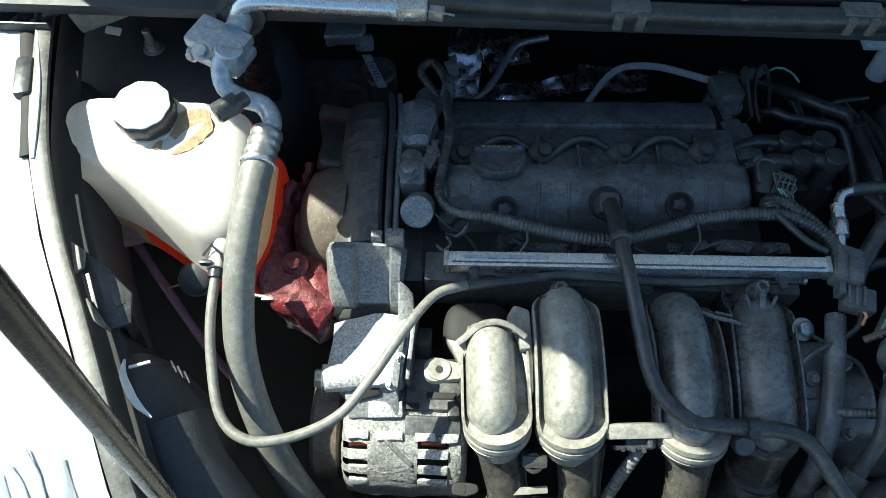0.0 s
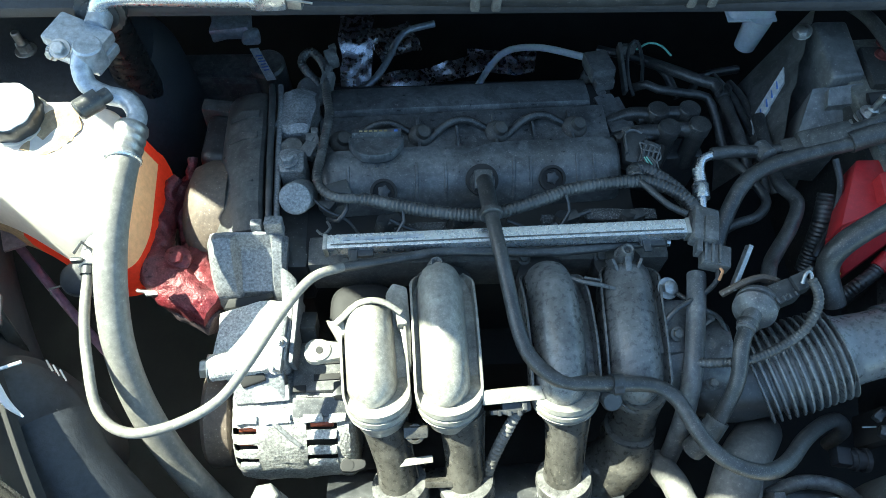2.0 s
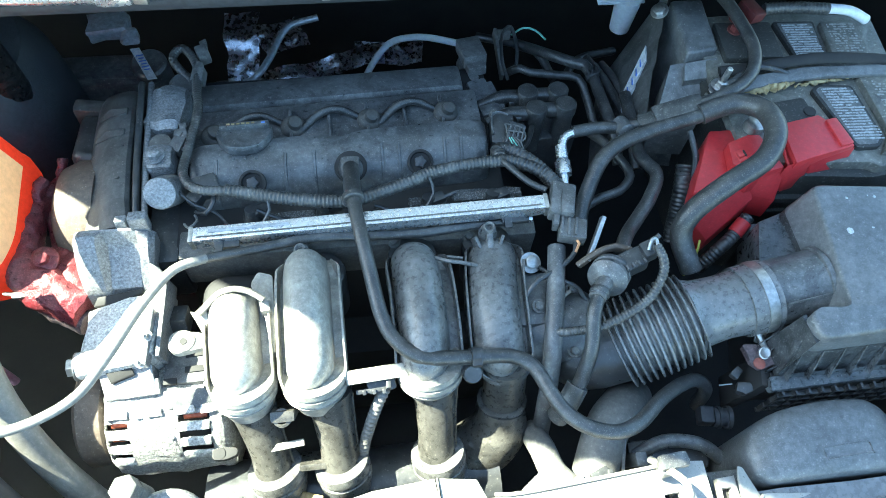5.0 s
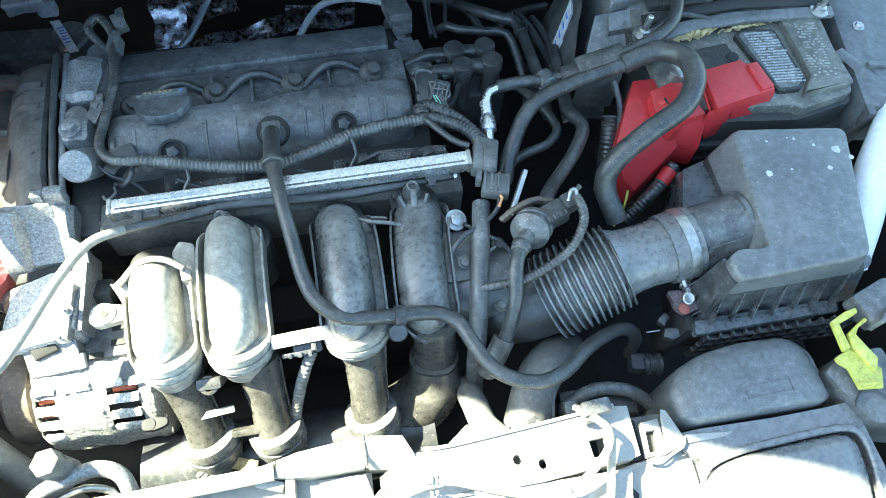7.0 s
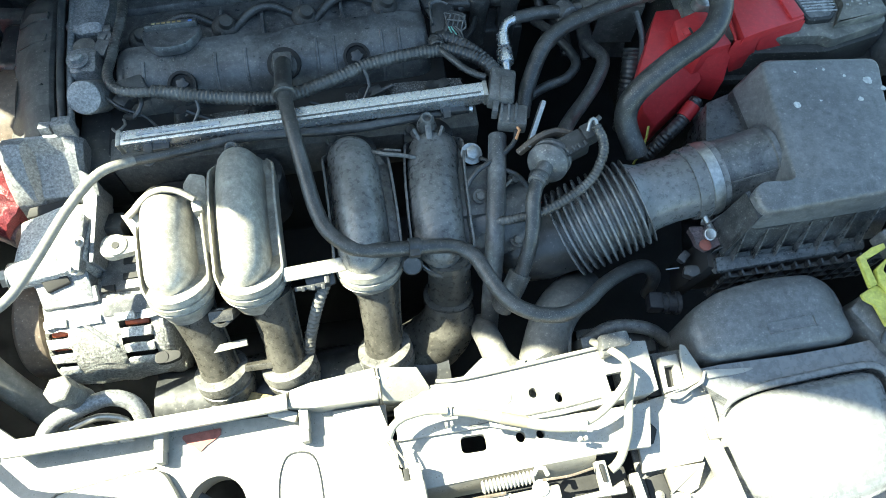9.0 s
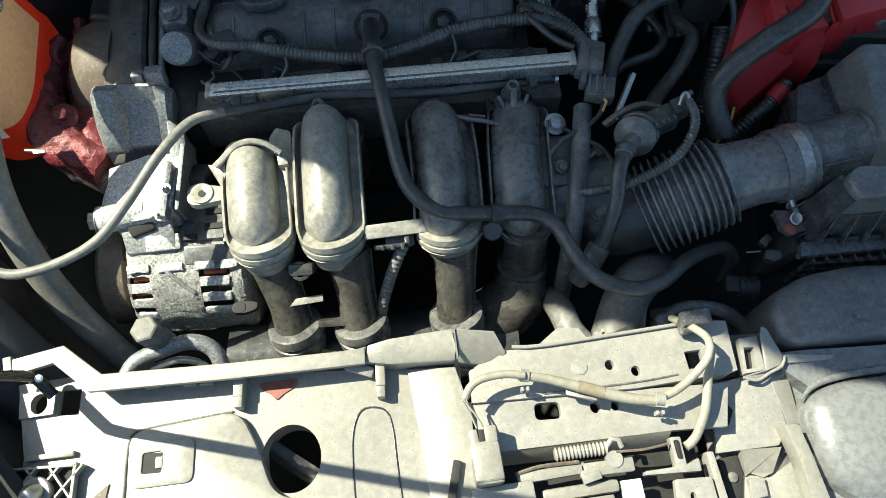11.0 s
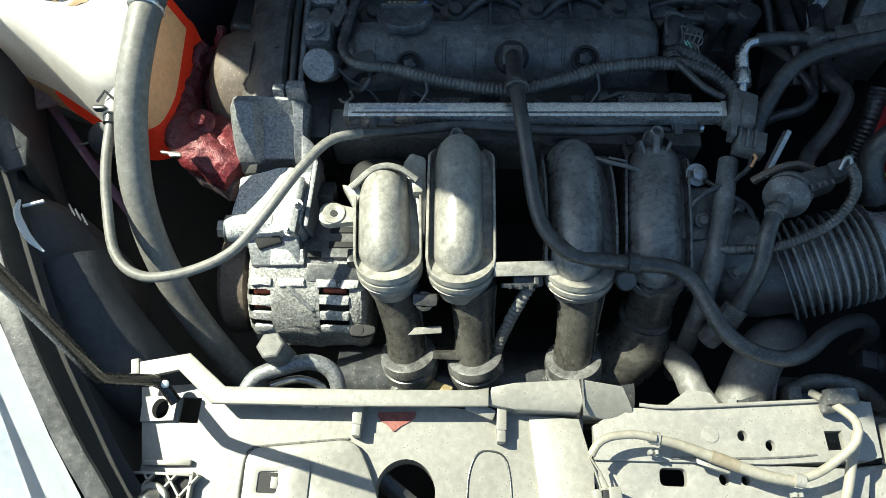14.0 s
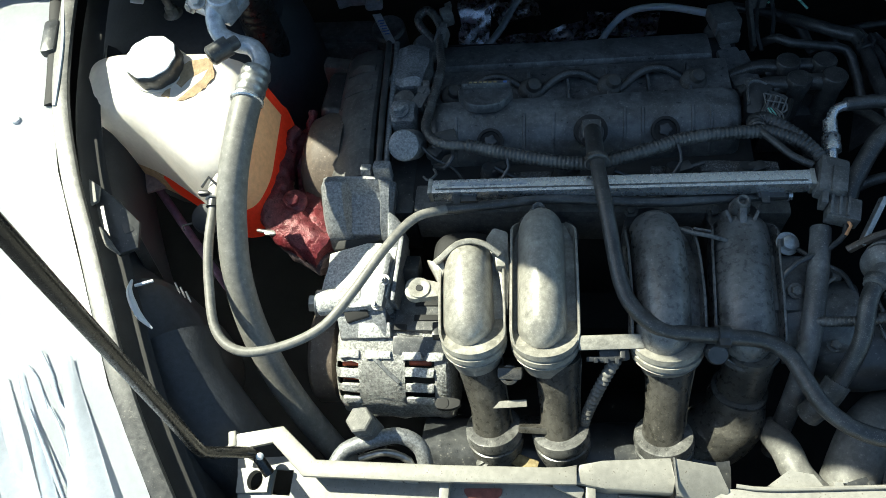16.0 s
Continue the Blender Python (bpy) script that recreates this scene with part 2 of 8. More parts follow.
# Darker copy of RUNNER; the shade on the last two runners is in the colour.
RUNNER_DIM = material("shade_dimmed_runner_plastic", (0.095, 0.096, 0.096), (0.20, 0.196, 0.184), 0.30, scale=34, bump=0.25, speck=(0.40, 0.38, 0.34), speck_at=0.63, fine=1200, grime=0.34, stain=0.42, gloss=0.7)
# Same plastic as RUNNER, darkened for the shade on the lower tubes.
LOWER = material("shaded_lower_plastic", (0.052, 0.050, 0.045), (0.108, 0.103, 0.092), 0.30, scale=30, bump=0.25, speck=(0.26, 0.24, 0.20), speck_at=0.63, fine=1300, grime=0.32, stain=0.35, gloss=0.7)
LOOM = material("taped_loom", (0.25, 0.23, 0.185), (0.38, 0.36, 0.31), 0.5, scale=40, bump=0.15, grime=0.15)
FUSE = material("fuse_box_plastic", (0.118, 0.122, 0.124), (0.225, 0.222, 0.208), 0.38, scale=20, bump=0.2, speck=(0.42, 0.41, 0.39), speck_at=0.66, grime=0.2, stain=0.35, gloss=0.7)
DIRT_SHADOW = material("dirt_and_cap_shadow", (0.34, 0.24, 0.14), (0.52, 0.40, 0.26), 0.9, scale=160, bump=0.9, speck=(0.2, 0.14, 0.09), speck_at=0.6, fine=700)
TAPE = material("old_tape", (0.22, 0.185, 0.13), (0.32, 0.28, 0.21), 0.5, scale=60, bump=0.15, grime=0.15)
SPOT = material("bird_lime", (0.42, 0.44, 0.44), (0.60, 0.62, 0.60), 0.8, scale=200, bump=0.6)
WIRE_ORANGE = material("orange_wire", (0.62, 0.30, 0.14), None, 0.5, bump=0)
WIRE_GREEN = material("green_wire", (0.25, 0.55, 0.45), None, 0.5, bump=0)
PURPLE = material("purple_tube", (0.30, 0.16, 0.24), (0.22, 0.16, 0.22), 0.5, scale=60)
BROWN = material("brown_cover", (0.11, 0.085, 0.068), (0.17, 0.135, 0.105), 0.6, scale=50, speck=(0.4, 0.36, 0.3), speck_at=0.7)
SOIL = material("asphalt_ground", (0.045, 0.045, 0.047), (0.07, 0.07, 0.07), 0.9, scale=6, bump=0.8, fine=180, speck=(0.13, 0.13, 0.13), speck_at=0.66)
# Near-black: the darkness of the bay's hollows is put into this colour.
VOID = material("grimy_hollow_black", (0.017, 0.017, 0.018), (0.036, 0.035, 0.033), 0.75, scale=30)
NAVY = material("blue_black_plastic", (0.030, 0.034, 0.042), (0.055, 0.058, 0.064), 0.55, scale=30, bump=0.3, grime=0.3)
TANK_STAIN = material("stained_tank_side", (0.50, 0.37, 0.24), (0.62, 0.50, 0.36), 0.5, scale=40, bump=0.1, through_light=0.4, speck=(0.22, 0.17, 0.12), speck_at=0.62, fine=600)
PRINT_PALE = material("pale_print", (0.42, 0.44, 0.45), (0.22, 0.23, 0.23), 0.6, scale=200, bump=0.1, grime=0.3)
PLATE_DARK = material("battery_plate", (0.016, 0.016, 0.017), (0.040, 0.040, 0.038), 0.55, scale=40, bump=0.2, speck=(0.25, 0.25, 0.22), speck_at=0.66, grime=0.3)
CLAMP_RED = material("dark_red_coating", (0.10, 0.018, 0.018), (0.16, 0.05, 0.045), 0.45, scale=60)
# Darker than the lid: the shade on the box's upright walls is in the colour.
FILTER_DARK = material("filter_wall_plastic", (0.030, 0.032, 0.035), (0.075, 0.078, 0.080), 0.36, scale=40, bump=0.35, speck=(0.30, 0.30, 0.28), speck_at=0.62, grime=0.4, stain=0.4)
RIM_DARK = material("filter_rim_plastic", (0.050, 0.055, 0.060), (0.11, 0.115, 0.12), 0.30, scale=40, bump=0.25, speck=(0.30, 0.30, 0.28), speck_at=0.64, grime=0.35, stain=0.35)
ROD = material("black_painted_rod", (0.010, 0.0095, 0.009), (0.022, 0.020, 0.018), 0.26, scale=60, bump=0.05, grime=0.2, gloss=0.7)
LAMP_BLUE = material("lens_reflection", (0.46, 0.52, 0.60), (0.58, 0.63, 0.69), 0.2, scale=60, bump=0.05, grime=0.2)
PLATE_GREY = material("battery_label", (0.085, 0.088, 0.090), (0.17, 0.172, 0.165), 0.5, scale=60, bump=0.15, speck=(0.4, 0.4, 0.38), speck_at=0.62, grime=0.35)
SOOT = material("glossy_black_rubber", (0.007, 0.007, 0.008), (0.016, 0.016, 0.017), 0.3, scale=60, bump=0.2, speck=(0.2, 0.2, 0.2), speck_at=0.68, dots=0.2)
GRIT = material("gritty_gasket", (0.045, 0.045, 0.045), (0.11, 0.11, 0.108), 0.5, scale=90, bump=0.8, speck=(0.5, 0.5, 0.49), speck_at=0.56, fine=900, grime=0.5, grime_scale=600.0, dots=0.9)
PRINT = material("worn_print", (0.34, 0.34, 0.32), (0.20, 0.20, 0.18), 0.6, scale=300, bump=0.1)


# ---- building helpers ----
def finish(bm, name, mat, angle=40):
    bmesh.ops.recalc_face_normals(bm, faces=bm.faces)
    me = bpy.data.meshes.new(name)
    bm.to_mesh(me)
    bm.free()
    for p in me.polygons:
        p.use_smooth = True
    me.set_sharp_from_angle(angle=radians(angle))
    me.materials.append(mat)
    return me


def thing(name, at, label, category, group="", kind=""):
    ob = new(name)
    ob.empty_display_size = 0.02
    ob.location = at
    return tagged(ob, label, category, group, kind)


def part(name, bm, mat, parent, label=""):
    """Links a bmesh, made in world places, as one mesh under a thing or a part."""
    me = finish(bm, name, mat)
    top = parent
    while top.parent:
        top = top.parent
    me.transform(Matrix.Translation(-top.location))
    ob = new(name, me)
    ob.parent = parent
    return tagged(ob, label)


def single(name, bm, mat, label, category, group="", kind=""):
    """A thing that is one mesh, its origin at the middle of its base."""
    me = finish(bm, name, mat)
    co = np.array([v.co for v in me.vertices])
    base = Vector(((co[:, 0].min() + co[:, 0].max()) / 2, (co[:, 1].min() + co[:, 1].max()) / 2, co[:, 2].min()))
    me.transform(Matrix.Translation(-base))
    ob = new(name, me)
    ob.location = base
    return tagged(ob, label, category, group, kind)


def fuse(*bms):
    out = bms[0]
    for b in bms[1:]:
        me = bpy.data.meshes.new("tmp")
        b.to_mesh(me)
        b.free()
        out.from_mesh(me)
        bpy.data.meshes.remove(me)
    return out


def box(c, size, rot=(0, 0, 0), bev=0.002, seg=2, taper=1.0):
    bm = bmesh.new()
    bmesh.ops.create_cube(bm, size=1)
    for v in bm.verts:
        k = taper if v.co.z > 0 else 1.0
        v.co = Vector((v.co.x * size[0] * k, v.co.y * size[1] * k, v.co.z * size[2]))
    if bev:
        bmesh.ops.bevel(bm, geom=bm.edges[:], offset=min(bev, 0.45 * min(size)), segments=seg, affect="EDGES", profile=0.6)
    bm.transform(pose(*c, *rot))
    return bm


def spline(pts, step):
    """Points along a smooth curve through pts, with its place in the list of points."""
    p = [Vector(q) for q in pts]
    p = [p[0] * 2 - p[1]] + p + [p[-1] * 2 - p[-2]]
    out = []
    for i in range(1, len(p) - 2):
        n = max(1, int((p[i + 1] - p[i]).length / step))
        for k in range(n):
            t = k / n
            a, b, c, d = p[i - 1:i + 3]
            out.append((0.5 * (2 * b + (c - a) * t + (2 * a - 5 * b + 4 * c - d) * t * t + (3 * b - a - 3 * c + d) * t ** 3), i - 1 + t))
    out.append((p[-2], len(pts) - 1.0))
    return out


def tube(pts, r, seg=12, step=0.006, ribs=None, caps=True, side=None, wide=None, power=2.0):
    """A swept tube. r: a radius, or one for each point. ribs: pitch and depth. wide: half width across side."""
    if ribs:
        step = ribs[0] / (10 if ribs[1] > 0.003 else 4)
    line = spline(pts, step)
    r = r if isinstance(r, (list, tuple)) else [r] * len(pts)
    wide = wide if isinstance(wide, (list, tuple)) else [wide] * len(pts)
    bm = bmesh.new()
    rings, up, run = [], None, 0.0
    for i, (p, u) in enumerate(line):
        a, b = line[max(i - 1, 0)][0], line[min(i + 1, len(line) - 1)][0]
        t = (b - a).normalized()
        run += (p - line[max(i - 1, 0)][0]).length
        if side:
            s = Vector(side)
            s = (s - t * s.dot(t)).normalized()
        else:
            s = up if up else (Vector((0, 0, 1)) if abs(t.z) < 0.9 else Vector((1, 0, 0)))
            s = (s - t * s.dot(t)).normalized()
            up = s
        n = t.cross(s)
        k = min(int(u), len(r) - 2)
        h = r[k] + (r[k + 1] - r[k]) * (u - k)
        w = h if wide[0] is None else wide[k] + (wide[k + 1] - wide[k]) * (u - k)
        if ribs:
            d = ribs[1] * (0.5 + 0.5 * math.cos(2 * math.pi * run / ribs[0]))
            if ribs[1] > 0.003:
                q = min(1.0, max(0.0, (d / ribs[1] - 0.15) / 0.60))
                d = ribs[1] * q * q * (3 - 2 * q)
            h, w = h - d, w - d
        ring = []
        for j in range(seg):
            g = 2 * math.pi * j / seg
            cx, cy = math.cos(g), math.sin(g)
            cx, cy = math.copysign(abs(cx) ** (2 / power), cx), math.copysign(abs(cy) ** (2 / power), cy)
            ring.append(bm.verts.new(p + s * cx * w + n * cy * h))
        rings.append(ring)
    for a, b in zip(rings, rings[1:]):
        for j in range(seg):
            bm.faces.new((a[j], a[(j + 1) % seg], b[(j + 1) % seg], b[j]))
    if caps:
        bm.faces.new(rings[0])
        bm.faces.new(rings[-1])
    return bm


def lathe(profile, at, axis=(0, 0, 1), seg=28, lobes=None):
    """A turned body: profile of (way along the axis, radius). lobes: number and depth of flutes."""
    q = Vector(axis).to_track_quat("Z", "Y").to_matrix()
    bm = bmesh.new()
    rings = []
    for d, r in profile:
        ring = []
        for j in range(seg):
            g = 2 * math.pi * j / seg
            k = r * (1 + (lobes[1] * math.cos(lobes[0] * g) if lobes else 0))
            ring.append(bm.verts.new(Vector(at) + q @ Vector((k * math.cos(g), k * math.sin(g), d))))
        rings.append(ring)
    for a, b in zip(rings, rings[1:]):
        for j in range(seg):
            bm.faces.new((a[j], a[(j + 1) % seg], b[(j + 1) % seg], b[j]))
    for ring in (rings[0], rings[-1]):
        bm.faces.new(ring)
    return bm


def ring_loop(cx, cy, rx, ry, n=24, turn=0.0):
    return [(cx + rx * math.cos(2 * math.pi * i / n + turn), cy + ry * math.sin(2 * math.pi * i / n + turn)) for i in range(n)]


def rounded(pts, r, n=4):
    """An outline with its corners rounded."""
    out, m = [], len(pts)
    rounded.least = r
    for i in range(m):
        p, a, b = Vector(pts[i]), Vector(pts[i - 1]), Vector(pts[(i + 1) % m])
        k = min(r, 0.45 * (a - p).length, 0.45 * (b - p).length)
        rounded.least = min(rounded.least, k)
        s, e = p + (a - p).normalized() * k, p + (b - p).normalized() * k
        for j in range(n + 1):
            t = j / n
            q = s * (1 - t) ** 2 + p * 2 * t * (1 - t) + e * t * t
            out.append((q.x, q.y))
    return out


rounded.least = 1.0


def plate(outer, z0, z1, holes=(), bev=0.0, slope=(0, 0), about=(0, 0)):
    """A flat plate cut out of sheet, with holes through it. slope: rise along x and y round about."""
    bm = bmesh.new()
    if not holes:
        bm.faces.new([bm.verts.new((x, y, z1)) for x, y in outer])
    for loop in (outer, *holes) if holes else ():
        vs = [bm.verts.new((x, y, z1)) for x, y in loop]
        for i in range(len(vs)):
            bm.edges.new((vs[i], vs[(i + 1) % len(vs)]))
    if holes:
        bmesh.ops.triangle_fill(bm, use_beauty=True, use_dissolve=False, edges=bm.edges[:])
    top = bm.faces[:]
    ext = bmesh.ops.extrude_face_region(bm, geom=top)
    for v in ext["geom"]:
        if isinstance(v, bmesh.types.BMVert):
            v.co.z = z0
    bev = min(bev, 0.6 * rounded.least)
    if bev:
        bmesh.ops.recalc_face_normals(bm, faces=bm.faces)
        rim = [e for e in bm.edges if len(e.link_faces) == 2 and e.calc_face_angle(0) > 0.9
               and all(abs(v.co.z - z1) < 1e-6 for v in e.verts)]
        bmesh.ops.bevel(bm, geom=rim, offset=bev, segments=2, affect="EDGES", profile=0.6)
    rounded.least = 1.0
    for v in bm.verts:
        v.co.z += slope[0] * (v.co.x - about[0]) + slope[1] * (v.co.y - about[1])
    return bm


def loft(loops):
    """Skins a stack of closed loops of (x, y, z), all with the same number of points."""
    bm = bmesh.new()
    rings = [[bm.verts.new(p) for p in loop] for loop in loops]
    for a, b in zip(rings, rings[1:]):
        for j in range(len(a)):
            bm.faces.new((a[j], a[(j + 1) % len(a)], b[(j + 1) % len(a)], b[j]))
    bm.faces.new(rings[0])
    bm.faces.new(rings[-1])
    return bm


def wall(line, h0, h1, thick):
    """An upright strip along a line of (x, y), from height h0 to h1."""
    p = [Vector(q) for q in line]
    left, right = [], []
    for i, q in enumerate(p):
        t = (p[min(i + 1, len(p) - 1)] - p[max(i - 1, 0)]).normalized()
        n = Vector((-t.y, t.x)) * thick / 2
        left.append(q + n)
        right.append(q - n)
    return plate([(v.x, v.y) for v in left + right[::-1]], h0, h1)


def bolt(at, r=0.005, h=0.004, axis=(0, 0, 1), washer=1.5):
    return fuse(lathe([(0, r * washer), (0.001, r * washer), (0.0012, r * washer * 0.98)], at, axis, 20),
                lathe([(0.001, r), (h, r), (h + 0.0006, r * 0.85)], at, axis, 6))


def prism(pts, depth):
    """A solid under a face of (x, y, z) corners, its edges slightly rounded."""
    bm = loft([[(x, y, z - depth) for x, y, z in pts], list(pts)])
    bmesh.ops.recalc_face_normals(bm, faces=bm.faces)
    bmesh.ops.bevel(bm, geom=bm.edges[:], offset=0.0014, segments=2, affect="EDGES", profile=0.6)
    return bm


def shaken(bm, amount, scale):
    for v in bm.verts:
        v.co += Vector((noise.noise(v.co * scale), noise.noise(v.co * scale + Vector((9, 0, 0))), noise.noise(v.co * scale + Vector((0, 9, 0))))) * amount
    return bm


def finer(bm, cuts=3):
    bmesh.ops.subdivide_edges(bm, edges=bm.edges[:], cuts=cuts, use_grid_fill=True)
    return bm

# ---- setting ----
g = bmesh.new()
bmesh.ops.create_grid(g, x_segments=8, y_segments=8, size=300)
single("ground", g, SOIL, "dark grey asphalt ground under the car", "ground", kind="structure")
single("undertray", box((0.1, 0.2, 0.42), (1.5, 1.2, 0.02)), VOID, "grimy black tray under the engine", "undertray", kind="structure")
single("firewall", box((0.1, 0.80, 0.72), (1.7, 0.03, 0.64)), VOID, "grimy black bulkhead behind the engine", "bulkhead", kind="structure")
single("wall_left", box((-0.62, 0.35, 0.66), (0.03, 0.9, 0.5)), VOID, "black inner wing panel", "inner wing", kind="structure")
single("wall_right", box((0.86, 0.30, 0.66), (0.03, 1.0, 0.5)), VOID, "black inner wing panel", "inner wing", kind="structure")
single("wall_front", box((0.12, -0.12, 0.60), (1.3, 0.02, 0.40)), VOID, "black radiator pack behind the grille", "radiator", kind="structure")

# open bonnet, hinged at the rear, steeply raised; its side edge draws the line between sun and shade
hood = thing("bonnet", (0.05, 0.66, 1.0), "silver painted car bonnet, raised and propped open", "bonnet")
side_edge = [Vector((-0.60, 0.66, 1.0)), Vector((-0.451, 0.474, 1.30)), Vector((-0.388, 0.383, 1.53)), Vector((-0.366, 0.343, 1.67))]
along = Vector((0.0, -0.30, 1.0))
nose = [side_edge[3] + Vector((x - 0.011, 0, 0)) + along * h for x, h in ((0.075, 0.055), (0.115, 0.10), (0.140, 0.16), (0.170, 0.205), (0.30, 0.25), (0.47, 0.265), (0.66, 0.25), (0.84, 0.16))]
hb = bmesh.new()
quad = [*side_edge, *nose, *[Vector((0.20 - q.x, q.y, q.z)) for q in side_edge[::-1]]]
back = Vector((0, 0.03, 0.01))
front = [hb.verts.new(q) for q in quad]
rear = [hb.verts.new(q + back) for q in quad]
hb.faces.new(front)
hb.faces.new(rear[::-1])
for i in range(len(quad)):
    j = (i + 1) % len(quad)
    hb.faces.new((front[i], rear[i], rear[j], front[j]))
bmesh.ops.bevel(hb, geom=hb.edges[:], offset=0.008, segments=2, affect="EDGES")
part("skin", hb, PAINT, hood)

# cowl over the bulkhead, with its seal and spring clips
cowl = thing("cowl_panel", (0.1, 0.60, 0.95), "dark grey plastic cowl panel under the windscreen", "cowl panel", kind="structure")
part("panel", box((0.13, 0.62, 0.985), (1.3, 0.34, 0.012), (4, 0, 0), 0.004), NAVY, cowl)
SEAL = [(-0.45, 0.510, 0.983), (-0.168, 0.478, 0.983), (-0.02, 0.466, 0.984), (0.139, 0.456, 0.985), (0.35, 0.457, 0.985), (0.70, 0.480, 0.984)]
part("seal", tube(SEAL, 0.009, 12, 0.02, power=3), BLACK, cowl, "black rubber edge seal")
part("lip", tube([(x, y + 0.022, z + 0.004) for x, y, z in SEAL], 0.006, 10, 0.02), BLACK, cowl)
part("gutter", tube([(x, y + 0.045, z - 0.002) for x, y, z in SEAL], 0.008, 10, 0.02), BLACK, cowl)
for cx, cy in ((-0.04, 0.469), (0.146, 0.456), (0.332, 0.459)):
    clip = part("clip", fuse(box((cx, cy, 0.992), (0.032, 0.016, 0.006), bev=0.002), box((cx - 0.009, cy - 0.010, 0.985), (0.008, 0.006, 0.016)),
                             box((cx + 0.009, cy - 0.010, 0.985), (0.008, 0.006, 0.016))), CAST_DARK, cowl, "grey spring clip")
single("dry_leaf", shaken(finer(plate(rounded([(0.232, 0.462), (0.262, 0.470), (0.268, 0.490), (0.24, 0.500)], 0.01), 0.996, 0.9975), 2), 0.004, 60),
       BROWN, "curled brown dry leaf on the cowl", "leaf")

# ---- wing and lamp on one side ----
wing = thing("front_wing", (-0.45, 0.25, 0.9), "silver painted front wing with a grey rubber edge", "car wing")
EDGE = [(-0.385, 0.56, 0.955), (-0.362, 0.446, 0.953), (-0.330, 0.330, 0.950), (-0.296, 0.249, 0.943), (-0.264, 0.188, 0.935), (-0.207, 0.077, 0.918), (-0.160, 0.0, 0.895), (-0.125, -0.05, 0.88), (-0.085, -0.14, 0.86)]
wb = bmesh.new()
rows = []
for x, y, z in EDGE:
    rows.append([wb.verts.new((x - 0.5 * k, y - 0.12 * k * k, z + 0.02 * k - 0.5 * k ** 2.2)) for k in (0.0, 0.02, 0.10, 0.25, 0.45, 0.7, 1.0)] )
for a, b in zip(rows, rows[1:]):
    for j in range(len(a) - 1):
        wb.faces.new((a[j], a[j + 1], b[j + 1], b[j]))
bmesh.ops.solidify(wb, geom=wb.faces[:], thickness=0.004)
part("skin", wb, PAINT, wing)
part("edge_strip", tube([(x + 0.011, y, z + 0.001) for x, y, z in EDGE], 0.003, 10, 0.015, wide=0.0075, side=(1, 0.3, 0), power=4), TIMING, wing, "grey-brown rubber strip along the edge")
part("bright_trim", tube([(-0.364, 0.464, 0.955), (-0.3465, 0.418, 0.956), (-0.3335, 0.382, 0.956), (-0.3225, 0.340, 0.955), (-0.3165, 0.311, 0.953)], 0.0016, 8, 0.008), PAINT, wing, "thin bright edge trim")
part("inner_gap", tube([(-0.369, 0.450, 0.9525), (-0.352, 0.405, 0.9535), (-0.335, 0.355, 0.9525), (-0.3235, 0.315, 0.9505)], 0.002, 8, 0.008, wide=0.0060, side=(1, 0.3, 0)), VOID, wing, "dark gap beside the trim")
part("flange", tube([(x + 0.016, y + 0.0, z - 0.034) for x, y, z in EDGE], 0.003, 10, 0.015, wide=0.012, side=(1, 0.3, 0)), VOID, wing)
part("bolt", bolt((-0.352, 0.300, 0.945), 0.004, 0.004), PAINT, wing)
single("inner_wing_panel", tube([(x + 0.015, y + 0.0, z - 0.11) for x, y, z in EDGE[1:-1]], 0.05, 12, 0.02, wide=0.012, side=(1, 0.4, 0)), NAVY,
       "black plastic inner wing panel beside the lamp", "inner wing", kind="structure")
single("wing_bracket", box((-0.350, 0.392, 0.951), (0.014, 0.042, 0.016), (0, 0, 14), 0.004),
       BLACK, "black plastic bracket on the wing edge", "bracket")
single("lattice_clip", fuse(*[box((-0.385 + 0.009 * i, 0.462, 0.958), (0.002, 0.028, 0.01), (0, 0, 35 if i % 2 else -35), 0.0004) for i in range(5)],
                            box((-0.367, 0.446, 0.958), (0.046, 0.003, 0.01)), box((-0.367, 0.478, 0.958), (0.046, 0.003, 0.01))),
       BLACK, "black plastic lattice on the wing end", "lattice")
single("scuttle_bracket", fuse(tube([(-0.33, 0.46, 0.95), (-0.295, 0.475, 0.955), (-0.26, 0.50, 0.955)], 0.002, 8, 0.006, wide=0.012, side=(0, 0, 1))),
       PALE_RUBBER, "thin grey trim strip by the strut tower", "trim strip")

lamp_l = thing("headlamp", (-0.30, 0.03, 0.80), "clear glossy headlamp below the wing edge", "headlamp", "headlamps")
def lamp_skin(x0, wide, lift, n=10):
    """A strip of the lamp, between two ways in from the wing's edge."""
    bm = bmesh.new()
    rows = []
    for i in range(10):
        y = 0.10 - 0.028 * i
        edge = -0.2275 + 0.0160 * i
        x1 = x0 + (wide - x0) * min(1.0, 0.12 + (i + 4 * x0 / 0.16) / 4.5)
        rows.append([bm.verts.new((edge - x0 - (x1 - x0) * j / n, y - 0.3 * (x0 + (x1 - x0) * j / n), 0.924 - 0.0065 * i - 0.9 * (x0 + (x1 - x0) * j / n) ** 1.6 + lift * math.sin(math.pi * j / n))) for j in range(n + 1)])
    for a, b in zip(rows, rows[1:]):
        for j in range(n):
            bm.faces.new((a[j], a[j + 1], b[j + 1], b[j]))
    bmesh.ops.solidify(bm, geom=bm.faces[:], thickness=0.002)
    return bm


